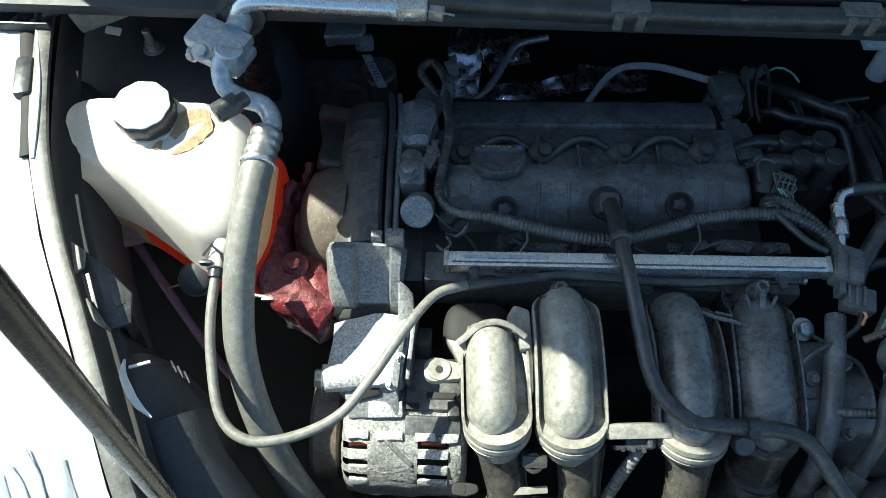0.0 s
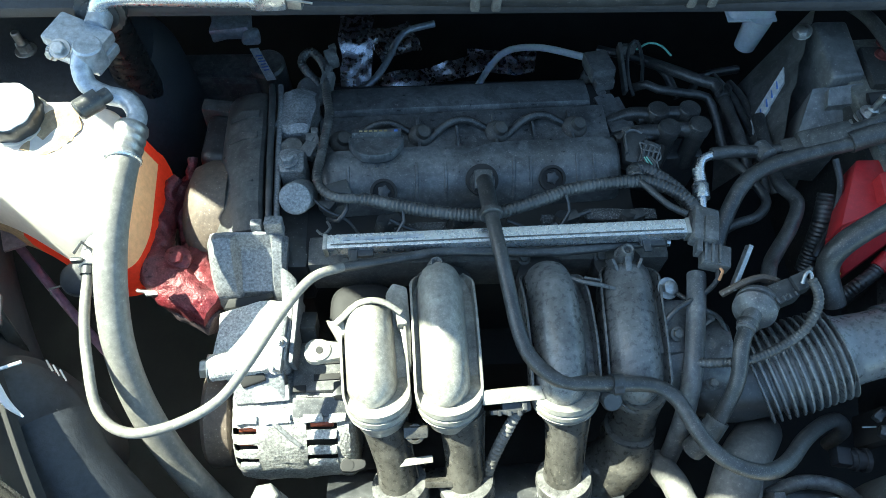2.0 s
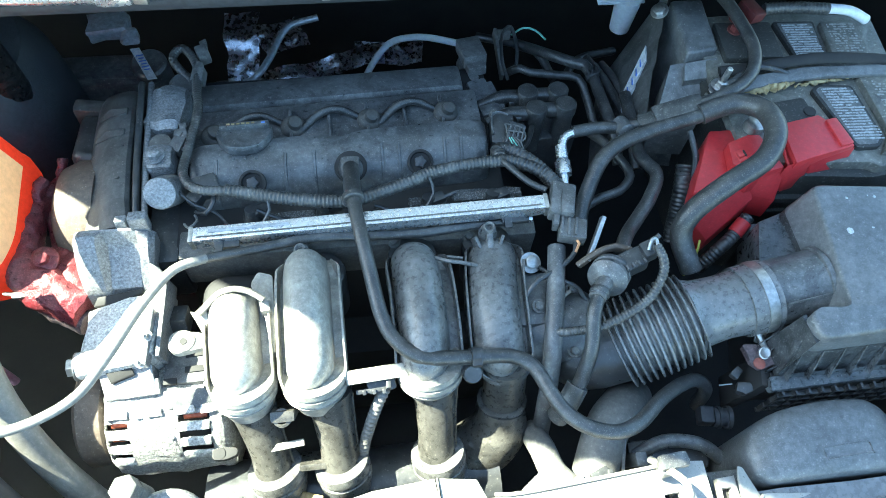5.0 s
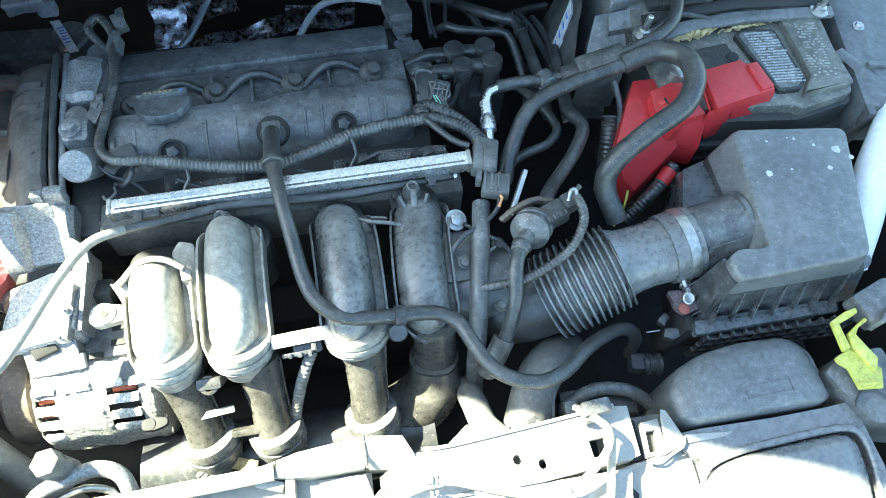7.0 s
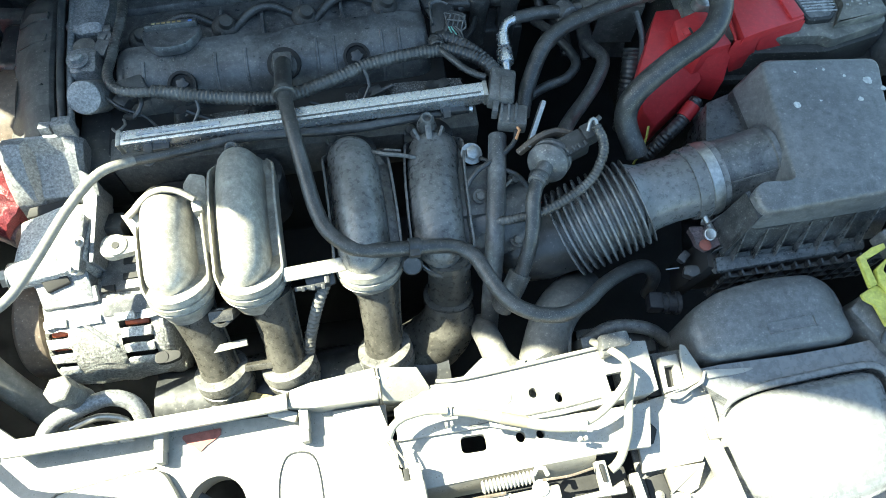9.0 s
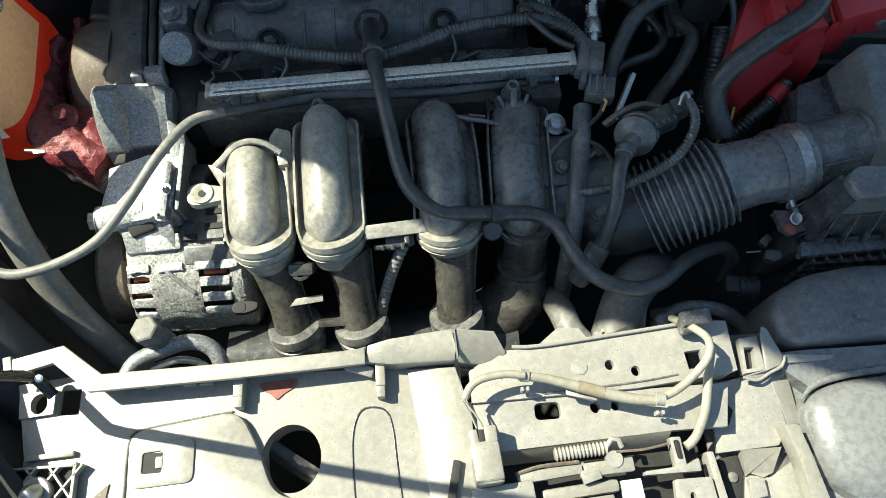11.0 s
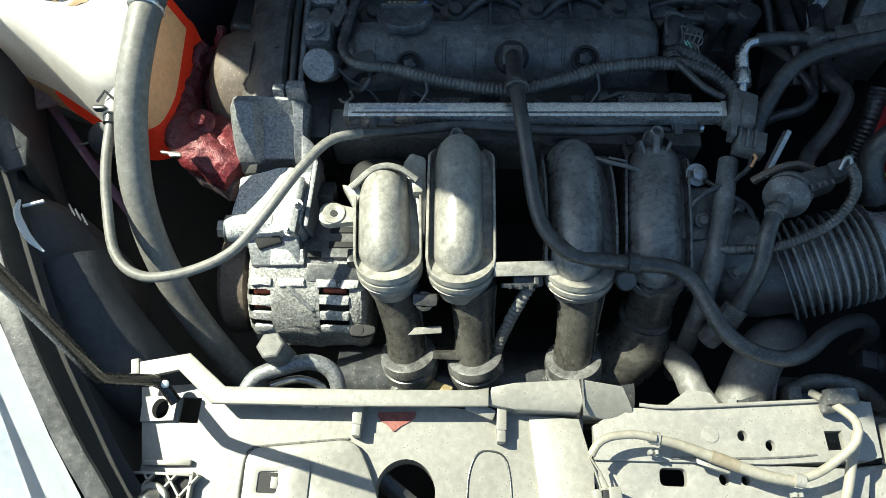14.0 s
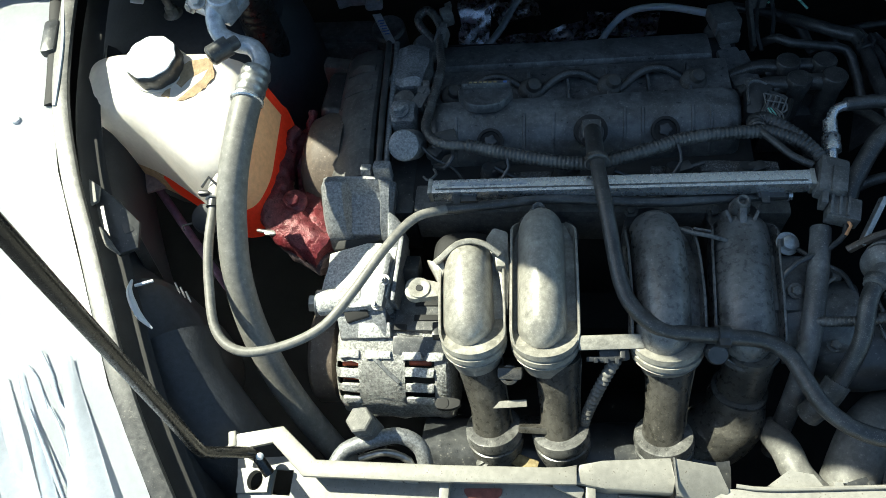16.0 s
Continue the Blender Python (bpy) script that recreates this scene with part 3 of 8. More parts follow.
part("lens", lamp_skin(0.012, 0.050, 0.004), LENS, lamp_l)
part("chrome_strip", lamp_skin(0.052, 0.064, 0.002, 6), LENS_BLUE, lamp_l, "chrome reflector strip with sky blue in its colour")
part("lens", lamp_skin(0.065, 0.098, -0.006), LENS, lamp_l)
part("chrome_strip", lamp_skin(0.099, 0.108, 0.005, 6), LENS_BLUE, lamp_l, "chrome reflector strip with sky blue in its colour")
part("speckled_panel", lamp_skin(0.109, 0.160, 0.003), SPARKLE, lamp_l, "speckled grey reflector panel")
def lens_point(i, d, lift=0.0016):
    """A point on the lamp's face: i steps along the wing's edge, d in from it."""
    return (-0.2275 + 0.0160 * i - d, 0.10 - 0.028 * i - 0.3 * d, 0.924 - 0.0065 * i - 0.9 * d ** 1.6 + lift)


# Reflections in the lens, laid on as thin blue-grey streaks.
for line, r in (([(-0.10, 0.0459), (0.34, 0.0419), (1.04, 0.0401)], [0.0004, 0.0016, 0.0004]), ([(-0.31, 0.0325), (0.32, 0.0305), (1.04, 0.0301), (1.48, 0.0221)], [0.0004, 0.0018, 0.0012, 0.0006]),
                ([(1.02, 0.0379), (1.70, 0.0347), (3.14, 0.0337)], [0.0005, 0.0010, 0.0008]), ([(1.81, 0.0245), (2.19, 0.0255), (2.57, 0.0236), (2.80, 0.0184)], [0.0006, 0.0022, 0.0016, 0.0008]), ([(0.9, 0.054), (2.2, 0.050), (3.6, 0.046)], [0.0006, 0.0014, 0.0008])):
    part("streak", tube([lens_point(i, d) for i, d in line], 0.0006, 10, 0.004, wide=r, side=(1, 0, -0.3)), LAMP_BLUE, lamp_l, "blue-grey streak drawn as a reflection in the lens")
for k in range(26):
    part("bead", lathe([(0, 0.0014), (0.001, 0.001), (0.0013, 0.0004)], (-0.2275 - 0.166 + 0.0057 * k, 0.10 - 0.05 - 0.010 * k, 0.924 - 0.0525 - 0.0023 * k), (0, 0, 1), 8), WHITE, lamp_l)
back_l = thing("lamp_back_cover", (-0.22, 0.155, 0.76), "round black cover on the back of the headlamp", "lamp cover")
part("housing", loft([[(-0.2035 + dx + (a * math.cos(u) - 0.25 * b * math.sin(u)), 0.146 + dy + (b * math.sin(u) - 0.3 * a * math.cos(u)), z - lean * (a * math.cos(u)) + 0.10 * b * math.sin(u)) for u in [2 * math.pi * k / 36 for k in range(36)]]
                      for a, b, z, lean, dx, dy in ((0.036, 0.040, 0.80, 0.5, 0, 0), (0.036, 0.040, 0.852, 0.75, 0, 0), (0.035, 0.0385, 0.860, 0.8, 0, 0), (0.031, 0.034, 0.864, 0.8, 0.001, 0), (0.030, 0.033, 0.868, 0.8, 0.002, -0.001), (0.027, 0.030, 0.872, 0.8, 0.003, -0.002), (0.018, 0.021, 0.874, 0.75, 0.004, -0.003), (0.004, 0.005, 0.875, 0.7, 0.004, -0.003))]), NAVY, back_l)
part("neck", tube([(-0.205, 0.135, 0.850), (-0.188, 0.104, 0.842), (-0.160, 0.072, 0.82), (-0.14, 0.05, 0.79)], [0.036, 0.034, 0.034, 0.034], 26), NAVY, back_l)
part("fold", tube([(-0.1905, 0.143, 0.871), (-0.1870, 0.138, 0.867), (-0.1935, 0.136, 0.872), (-0.1970, 0.127, 0.873)], 0.0005, 6, 0.003), PALE_RUBBER, back_l)
# White crescent puts the sun on the cover's edge into the colour.
part("rim", tube([(-0.228, 0.171, 0.900), (-0.2245, 0.159, 0.904), (-0.2165, 0.147, 0.905), (-0.208, 0.137, 0.904), (-0.197, 0.129, 0.901)], [0.0010, 0.0026, 0.0030, 0.0026, 0.0008], 8, 0.004), WHITE, back_l, "white rim drawn for the cover's sunlit edge")
part("tab", box((-0.214, 0.1665, 0.904), (0.0155, 0.0022, 0.0022), (0, 0, 19), 0.0006), WHITE, back_l)
for i in range(3):
    part("clip", tube([(-0.203 + 0.006 * i, 0.176 - 0.004 * i, 0.872), (-0.201 + 0.006 * i, 0.178 - 0.004 * i, 0.882), (-0.197 + 0.006 * i, 0.171 - 0.004 * i, 0.877)], 0.0007, 6), STEEL, back_l)
lamp_b = thing("lamp_bracket", (-0.26, 0.225, 0.86), "dark brown plastic lamp bracket beside the wing", "bracket")
part("panel", prism([(-0.286, 0.258, 0.915), (-0.261, 0.244, 0.913), (-0.233, 0.222, 0.908), (-0.228, 0.198, 0.906), (-0.241, 0.191, 0.908), (-0.262, 0.211, 0.912), (-0.275, 0.236, 0.914)], 0.004), BLACK, lamp_b)
# Pale corner, lip and strap are laid on as the bracket's sunlit edge glints.
part("corner", prism([(-0.287, 0.259, 0.919), (-0.273, 0.251, 0.919), (-0.270, 0.237, 0.918), (-0.276, 0.232, 0.918)], 0.003), PALE_RUBBER, lamp_b)
part("lip", tube([(-0.262, 0.212, 0.915), (-0.251, 0.198, 0.912), (-0.239, 0.189, 0.910)], [0.001, 0.0030, 0.0008], 8, 0.004), PALE_RUBBER, lamp_b)
part("leg", box((-0.255, 0.222, 0.87), (0.010, 0.04, 0.08), (0, 10, 40), 0.003), BLACK, lamp_b)
part("strap", tube([(-0.291, 0.252, 0.925), (-0.283, 0.235, 0.924), (-0.268, 0.213, 0.922)], 0.0011, 8, 0.006), PALE_RUBBER, lamp_b)
single("purple_tube", tube([(-0.312, 0.34, 0.80), (-0.27, 0.29, 0.765), (-0.234, 0.248, 0.72), (-0.22, 0.235, 0.68)], 0.0045, 10), PURPLE, "thin purple brake tube under the tank", "tube")

rod = thing("bonnet_stay", (-0.11, 0.047, 0.83), "black metal bonnet stay rod in its pivot hole", "stay rod")
part("rod", tube([(-0.098, 0.034, 0.852), (-0.108, 0.046, 0.862), (-0.112, 0.045, 0.872), (-0.119, 0.036, 0.908), (-0.1215, 0.0335, 0.921), (-0.1205, 0.034, 0.934), (-0.110, 0.043, 1.03), (-0.050, 0.092, 1.58)], 0.0042, 14, 0.01), ROD, rod)
part("tip", lathe([(0, 0.0012), (0.001, 0.0026), (0.003, 0.0028), (0.004, 0.0015)], (-0.103, 0.043, 0.8655), (0.4, 0.2, 1), 14), WHITE, rod)

# ---- strut tower and dark corner behind the tank ----
tower = thing("strut_tower", (-0.30, 0.50, 0.70), "dark blue-black strut tower with a shiny nut", "strut tower")
part("dome", lathe([(0, 0.14), (0.12, 0.13), (0.165, 0.11), (0.178, 0.07), (0.18, 0.02)], (-0.29, 0.51, 0.70), (0, 0, 1), 40), NAVY, tower)
part("nut", fuse(bolt((-0.296, 0.502, 0.880), 0.007, 0.009), lathe([(0, 0.004), (0.018, 0.004), (0.019, 0.003)], (-0.296, 0.502, 0.885))), STEEL, tower, "zinc nut on its stud")
part("tag", box((-0.335, 0.512, 0.892), (0.016, 0.008, 0.003), (20, 0, -10)), WHITE, tower)
single("corrugated_hose", tube([(-0.180, 0.472, 0.985), (-0.184, 0.472, 0.95), (-0.192, 0.482, 0.88), (-0.195, 0.485, 0.78)], [0.014, 0.016, 0.020, 0.024], 24, ribs=(0.011, 0.0008)), SOOT, "black corrugated rubber bush behind the pipe block", "hose")

# ---- coolant tank ----
tank = thing("coolant_tank", (-0.24, 0.34, 0.80), "translucent white coolant tank with red coolant inside", "coolant tank")
OUT = [(-0.350, 0.346), (-0.350, 0.402), (-0.320, 0.414), (-0.195, 0.416), (-0.150, 0.398), (-0.147, 0.300), (-0.158, 0.268), (-0.188, 0.262), (-0.276, 0.316)]


def tank_loop(inset, z, tilt):
    """The tank's outline drawn in by so much; the front slopes down."""
    cx, cy = -0.24, 0.345
    out = []
    for x, y in rounded(OUT, 0.020, 5):
        d = math.hypot(x - cx, y - cy)
        k = 1 - inset / (0.6 * d + 0.04)
        px, py = cx + (x - cx) * k, cy + (y - cy) * k
        out.append((px, py, z + tilt * (py - cy)))
    return out


shell = part("body", loft([tank_loop(0.020, 0.79, 0), tank_loop(0.006, 0.805, 0.05), tank_loop(0.002, 0.825, 0.08), tank_loop(0.002, 0.842, 0.08), tank_loop(0.004, 0.846, 0.08), tank_loop(0.006, 0.857, 0.10), tank_loop(0.012, 0.886, 0.16), tank_loop(0.014, 0.893, 0.18), tank_loop(0.018, 0.907, 0.20), tank_loop(0.024, 0.914, 0.22), tank_loop(0.034, 0.9175, 0.22), tank_loop(0.06, 0.9185, 0.22)]), TANK, tank)
for slot in (TANK_SIDE, COOLANT, TANK_STAIN):
    shell.data.materials.append(slot)
around = len(rounded(OUT, 0.020, 5))
for f in shell.data.polygons:
    ring, side = divmod(f.index, around)
    if 29 <= side <= 40 and 4 < ring < 8:
        f.material_index = 1
    elif ring < 4 and (side >= 50 or side < 2):
        f.material_index = 3
    elif ring < 4 or (29 <= side <= 40 and ring == 4) or (22 <= side <= 28 and ring < 8):
        f.material_index = 2
    elif 2 <= side <= 7 and ring < 8:
        f.material_index = 3
rounded.least = 1.0
cap = part("cap", lathe([(0, 0.0240), (0.003, 0.0250), (0.016, 0.0250), (0.0185, 0.024), (0.020, 0.022)], (-0.254, 0.380, 0.921), (0.0, -0.1, 1), 60, (10, 0.022)), BLACK, tank, "black screw cap with a sunlit top")
# White disc puts the sunlight on the black cap's top into the colour.
part("sunlit_cap_top", lathe([(0, 0.0240), (0.001, 0.0236), (0.0015, 0.02)], (-0.254, 0.3782, 0.9405), (0.0, -0.1, 1), 60, (10, 0.022)), WHITE, cap)
part("neck", lathe([(0, 0.029), (0.005, 0.0275), (0.008, 0.0265)], (-0.254, 0.380, 0.917), (0, -0.1, 1), 36), TANK, tank)
# Dirty brown patch that also stands for the shadow the cap casts.
part("shadow_dirt", shaken(finer(plate(rounded([(-0.246, 0.350), (-0.226, 0.343), (-0.206, 0.354), (-0.196, 0.370), (-0.204, 0.388), (-0.228, 0.384)], 0.006), 0.9170, 0.9190, slope=(0, 0.22), about=(-0.24, 0.345)), 2), 0.0022, 190), DIRT_SHADOW, tank, "brown dirty patch with the cap's shadow in it")
part("nipple", tube([(-0.176, 0.272, 0.898), (-0.175, 0.258, 0.904), (-0.174, 0.246, 0.905)], 0.007, 14), TANK, tank)
part("hose_clip", fuse(tube([(-0.184, 0.254, 0.912), (-0.178, 0.262, 0.916), (-0.170, 0.256, 0.912), (-0.168, 0.248, 0.905)], 0.0012, 8), box((-0.180, 0.248, 0.912), (0.01, 0.004, 0.006))), BLACK, tank)
part("foot", plate([(-0.357, 0.364), (-0.311, 0.338), (-0.275, 0.312), (-0.300, 0.303), (-0.322, 0.296), (-0.334, 0.318), (-0.354, 0.346)], 0.826, 0.829, slope=(0, 0.05), about=(-0.3, 0.33)), PINK, tank, "plastic foot plate with pink tank light in its colour")
can = thing("vapour_canister", (-0.215, 0.255, 0.78), "small dark round canister under the coolant tank", "canister")
part("body", lathe([(-0.070, 0.0150), (-0.010, 0.0150), (-0.002, 0.0135), (0.0, 0.010)], (-0.2180, 0.2700, 0.838), (0.10, -0.45, 1), 26), NAVY, can)
part("wire_clamp", fuse(lathe([(-0.001, 0.0150), (0.0, 0.0162), (0.001, 0.0150)], (-0.2188, 0.2738, 0.830), (0.10, -0.45, 1), 26), tube([(-0.2300, 0.2640, 0.836), (-0.2380, 0.2600, 0.838), (-0.2360, 0.2560, 0.836)], 0.0010, 6)), CAST_DARK, can, "dull wire clamp")
single("foot_clamp", fuse(tube([(-0.166, 0.262, 0.828), (-0.150, 0.258, 0.832), (-0.135, 0.262, 0.834)], 0.002, 8), box((-0.15, 0.256, 0.833), (0.012, 0.005, 0.004))), STEEL, "small wire hose clamp below the tank", "clamp")

# ---- air conditioning line ----
ac = thing("air_conditioning_line", (-0.16, 0.38, 0.85), "aluminium air conditioning pipe with a thick grey hose", "pipe")
part("block", fuse(box((-0.184, 0.4135, 0.9815), (0.046, 0.030, 0.011), (0, 8, -22), 0.0025), box((-0.1845, 0.4115, 0.9705), (0.047, 0.031, 0.010), (0, 8, -22), 0.0025), lathe([(-0.010, 0.0112), (0.009, 0.0112), (0.0105, 0.0098)], (-0.172, 0.397, 0.98), (0.1, 0, 1), 28)), TUBE, ac, "cast aluminium coupling block")
part("bolt", fuse(bolt((-0.193, 0.397, 0.986), 0.0055, 0.005, (0, -0.5, 1)), bolt((-0.206, 0.404, 0.974), 0.004, 0.004, (-0.5, -0.8, 0.3))), STEEL, ac)
part("tube", tube([(-0.176, 0.400, 0.984), (-0.179, 0.388, 0.977), (-0.175, 0.376, 0.968), (-0.162, 0.371, 0.962), (-0.146, 0.368, 0.958), (-0.137, 0.354, 0.955), (-0.140, 0.338, 0.953)], 0.0078, 16, 0.004), TUBE, ac)
part("riser", tube([(-0.172, 0.424, 0.982), (-0.170, 0.440, 0.984), (-0.176, 0.466, 0.975)], 0.010, 16), TUBE, ac)
part("bush", fuse(lathe([(-0.006, 0.016), (-0.005, 0.0195), (0.005, 0.0195), (0.006, 0.016)], (-0.171, 0.442, 0.984), (-0.1, 1, -0.15), 40, (20, 0.025)), tube([(-0.170, 0.434, 0.985), (-0.173, 0.456, 0.981)], 0.0145, 20)), BLACK, ac, "black knurled bush")
part("valve_cap", fuse(tube([(-0.158, 0.368, 0.966), (-0.165, 0.359, 0.968)], 0.006, 12), lathe([(0, 0.0085), (0.018, 0.0085), (0.020, 0.0065)], (-0.163, 0.362, 0.968), (-0.75, -0.65, -0.02), 20, (6, 0.02))), BLACK, ac, "black valve cap")
part("ferrule", tube([(-0.139, 0.345, 0.954), (-0.1405, 0.334, 0.953), (-0.1425, 0.315, 0.951)], 0.0130, 20, ribs=(0.008, 0.0010)), STEEL, ac, "crimped silver ferrule")
part("collar", lathe([(0, 0.0140), (0.002, 0.0140), (0.003, 0.0130)], (-0.1427, 0.316, 0.951), (0, -1, -0.1), 24), ALU, ac)
part("hose", tube([(-0.142, 0.322, 0.951), (-0.144, 0.297, 0.947), (-0.149, 0.257, 0.930), (-0.152, 0.220, 0.903), (-0.150, 0.185, 0.872), (-0.139, 0.150, 0.835), (-0.120, 0.118, 0.79), (-0.092, 0.088, 0.745), (-0.05, 0.05, 0.69)], 0.0122, 18, 0.006), HOSE, ac, "thick grey rubber hose")
rp = thing("refrigerant_pipe", (-0.10, 0.44, 0.98), "bright aluminium pipe along the cowl edge", "pipe")
part("pipe", tube([(-0.176, 0.432, 0.976), (-0.168, 0.437, 0.994), (-0.150, 0.438, 1.0005), (-0.09, 0.437, 1.0), (-0.045, 0.436, 1.0)], 0.0072, 16, 0.006), ALU, rp)
part("fitting", fuse(box((-0.030, 0.436, 1.0), (0.026, 0.016, 0.014), (0, 0, 2), 0.003), lathe([(0, 0.009), (0.004, 0.009), (0.005, 0.007)], (-0.045, 0.436, 1.0), (1, 0, 0), 20)), ALU, rp, "silver end fitting")
part("spring_clip", fuse(box((-0.010, 0.434, 0.998), (0.012, 0.010, 0.008), (0, 0, -8), 0.001), tube([(-0.016, 0.430, 1.003), (-0.006, 0.428, 1.004), (0.004, 0.430, 1.0)], 0.001, 6)), STEEL, rp)

# thin overflow hose, looping from the tank to the engine
ovh = thing("overflow_hose", (-0.09, 0.19, 0.87), "thin dusty grey overflow hose in a long loop", "hose")
part("hose", tube([(-0.174, 0.252, 0.905), (-0.1735, 0.211, 0.896), (-0.168, 0.174, 0.886), (-0.155, 0.137, 0.880), (-0.132, 0.1215, 0.878), (-0.100, 0.126, 0.878), (-0.068, 0.143, 0.880), (-0.046, 0.172, 0.885), (-0.023, 0.210, 0.890), (-0.002, 0.240, 0.888), (0.022, 0.254, 0.880)], 0.0040, 12, 0.004), HOSE, ovh)
part("end_sleeve", tube([(-0.174, 0.254, 0.905), (-0.1738, 0.240, 0.9025)], 0.0062, 14), BLACK, ovh, "black end sleeve")
single("fuel_hose", tube([(0.018, 0.253, 0.880), (0.057, 0.263, 0.872), (0.105, 0.2725, 0.868), (0.143, 0.273, 0.866), (0.199, 0.271, 0.866), (0.261, 0.276, 0.866), (0.306, 0.279, 0.866)], 0.0042, 12, 0.006), RUBBER, "thin black hose below the fuel rail", "hose")

# ---- engine block ----
block = thing("engine_block", (0.13, 0.37, 0.45), "grimy dark engine block and cylinder head", "engine")
part("head", box((0.135, 0.39, 0.735), (0.32, 0.21, 0.20), bev=0.01), VOID, block)
part("crankcase", box((0.12, 0.36, 0.55), (0.40, 0.24, 0.22), bev=0.02), VOID, block)
# Black box added to hide a brightly lit gap beside the timing cover.
part("gap_filler", box((-0.030, 0.315, 0.800), (0.030, 0.075, 0.070), bev=0.006), BLACK, block)
part("inlet_face", box((0.15, 0.292, 0.815), (0.33, 0.03, 0.05), bev=0.004), CAST_DARK, block)
for i in range(5):
    part("bolt", bolt((0.02 + 0.064 * i, 0.300, 0.841), 0.0045, 0.004), CAST_DARK, block)

# timing cover and its seam
timing = thing("timing_cover", (-0.085, 0.38, 0.74), "dusty black plastic timing belt cover", "timing cover")
FORM = [(-0.0570, 0.745), (-0.0570, 0.8630), (-0.0600, 0.8665), (-0.0680, 0.8672), (-0.0800, 0.8640), (-0.0930, 0.8570), (-0.1010, 0.8470), (-0.1045, 0.8300), (-0.1050, 0.745)]
part("cover", loft([[(x * 1.0 + lean * (1 + 16 * (x + 0.057)), y, z - max(0.0, z - 0.80) * low) for x, z in FORM] for y, low, lean in
                    ((0.2960, 0.55, 0.004), (0.2985, 0.25, 0.004), (0.3040, 0.12, 0.004), (0.3300, 0.03, 0.002), (0.3700, 0.0, 0.0), (0.4200, 0.0, -0.001), (0.4500, 0.06, -0.003), (0.4660, 0.18, -0.005), (0.4720, 0.36, -0.006), (0.4740, 0.8, -0.006))]), TIMING, timing)
for yy in (0.430, 0.404):
    part("rib", prism([(-0.0640, yy + 0.004, 0.8690), (-0.0645, yy - 0.004, 0.8690), (-0.0800, yy - 0.005, 0.8658), (-0.0950, yy - 0.005, 0.8572), (-0.0950, yy + 0.003, 0.8572), (-0.0800, yy + 0.003, 0.8658)], 0.004), TIMING, timing)
for yy in (0.388, 0.352):
    part("rib", prism([(-0.0640, yy + 0.001, 0.8684), (-0.0640, yy - 0.001, 0.8684), (-0.0980, yy - 0.001, 0.8530), (-0.0980, yy + 0.001, 0.8530)], 0.004), TIMING, timing)
part("seam", tube([(-0.058, 0.472, 0.858), (-0.0535, 0.440, 0.867), (-0.051, 0.385, 0.867), (-0.049, 0.330, 0.862), (-0.049, 0.296, 0.85)], 0.0032, 10), BLACK, timing)
part("backplate", tube([(-0.050, 0.474, 0.855), (-0.046, 0.440, 0.862), (-0.0445, 0.385, 0.862), (-0.0425, 0.330, 0.858), (-0.042, 0.296, 0.848)], 0.003, 10), CAST, timing, "grey metal backplate edge")
part("bulge", lathe([(0, 0.055), (0.020, 0.055), (0.034, 0.048), (0.042, 0.030), (0.044, 0.01)], (-0.095, 0.350, 0.806), (-1, 0, 0.1), 40), BROWN, timing, "brown-grey rounded lower cover")
part("rear_step", box((-0.113, 0.428, 0.795), (0.036, 0.060, 0.080), (0, 6, -4), 0.012, 4), BLACK, timing)
part("rear_step", box((-0.112, 0.385, 0.790), (0.034, 0.030, 0.080), (0, 6, -4), 0.008, 3), BLACK, timing)
part("rear_lug", box((-0.106, 0.466, 0.806), (0.058, 0.016, 0.06), (0, 4, -6), 0.004), TIMING, timing)

# cam housing at the cover's end: rough casting, bolts and a round sensor
cam_end = thing("cam_housing", (-0.03, 0.40, 0.80), "rough silver cam housing with a round sensor", "housing")
part("casting", shaken(finer(box((-0.030, 0.435, 0.835), (0.036, 0.058, 0.062), (0, 0, -6), 0.01), 2), 0.004, 90), CAST, cam_end)
part("ring", lathe([(0, 0.010), (0.006, 0.010), (0.007, 0.006)], (-0.032, 0.392, 0.858), (0, 0, 1), 24), CAST_DARK, cam_end)
part("pillar", shaken(finer(box((-0.030, 0.372, 0.848), (0.024, 0.028, 0.045), bev=0.006), 2), 0.002, 120), CAST, cam_end)
part("bolt", bolt((-0.033, 0.370, 0.872), 0.0065, 0.006), CAST, cam_end)
part("sensor", lathe([(0, 0.0148), (0.038, 0.0148), (0.041, 0.0138), (0.042, 0.0105)], (-0.0225, 0.349, 0.846), (0.0, -0.62, 0.78), 36), CAST, cam_end, "round grey metal sensor")
part("upper_sensor", lathe([(0, 0.016), (0.03, 0.016), (0.036, 0.012)], (-0.022, 0.482, 0.818), (0.1, -0.2, 1), 28), DUSTY, cam_end)
part("plug", shaken(fuse(box((0.012, 0.338, 0.862), (0.026, 0.020, 0.018), (20, 0, 20), 0.004), box((0.004, 0.326, 0.862), (0.014, 0.012, 0.012), (0, 0, -30), 0.003)), 0.001, 200), BLACK, cam_end)
part("wire", tube([(0.020, 0.330, 0.87), (0.022, 0.318, 0.868), (0.014, 0.310, 0.862), (0.004, 0.316, 0.856)], 0.0022, 8), BLACK, cam_end)
for cx, cy, turn in ((0.0005, 0.506, 20), (-0.002, 0.476, -10), (-0.012, 0.398, 12), (-0.016, 0.389, -25)):
    part("small_plug", shaken(fuse(box((cx, cy, 0.860), (0.012, 0.016, 0.014), (10, 0, turn), 0.002), box((cx + 0.001, cy + 0.010, 0.864), (0.007, 0.007, 0.008), (0, 0, turn), 0.001)), 0.0012, 160), DUSTY, cam_end)

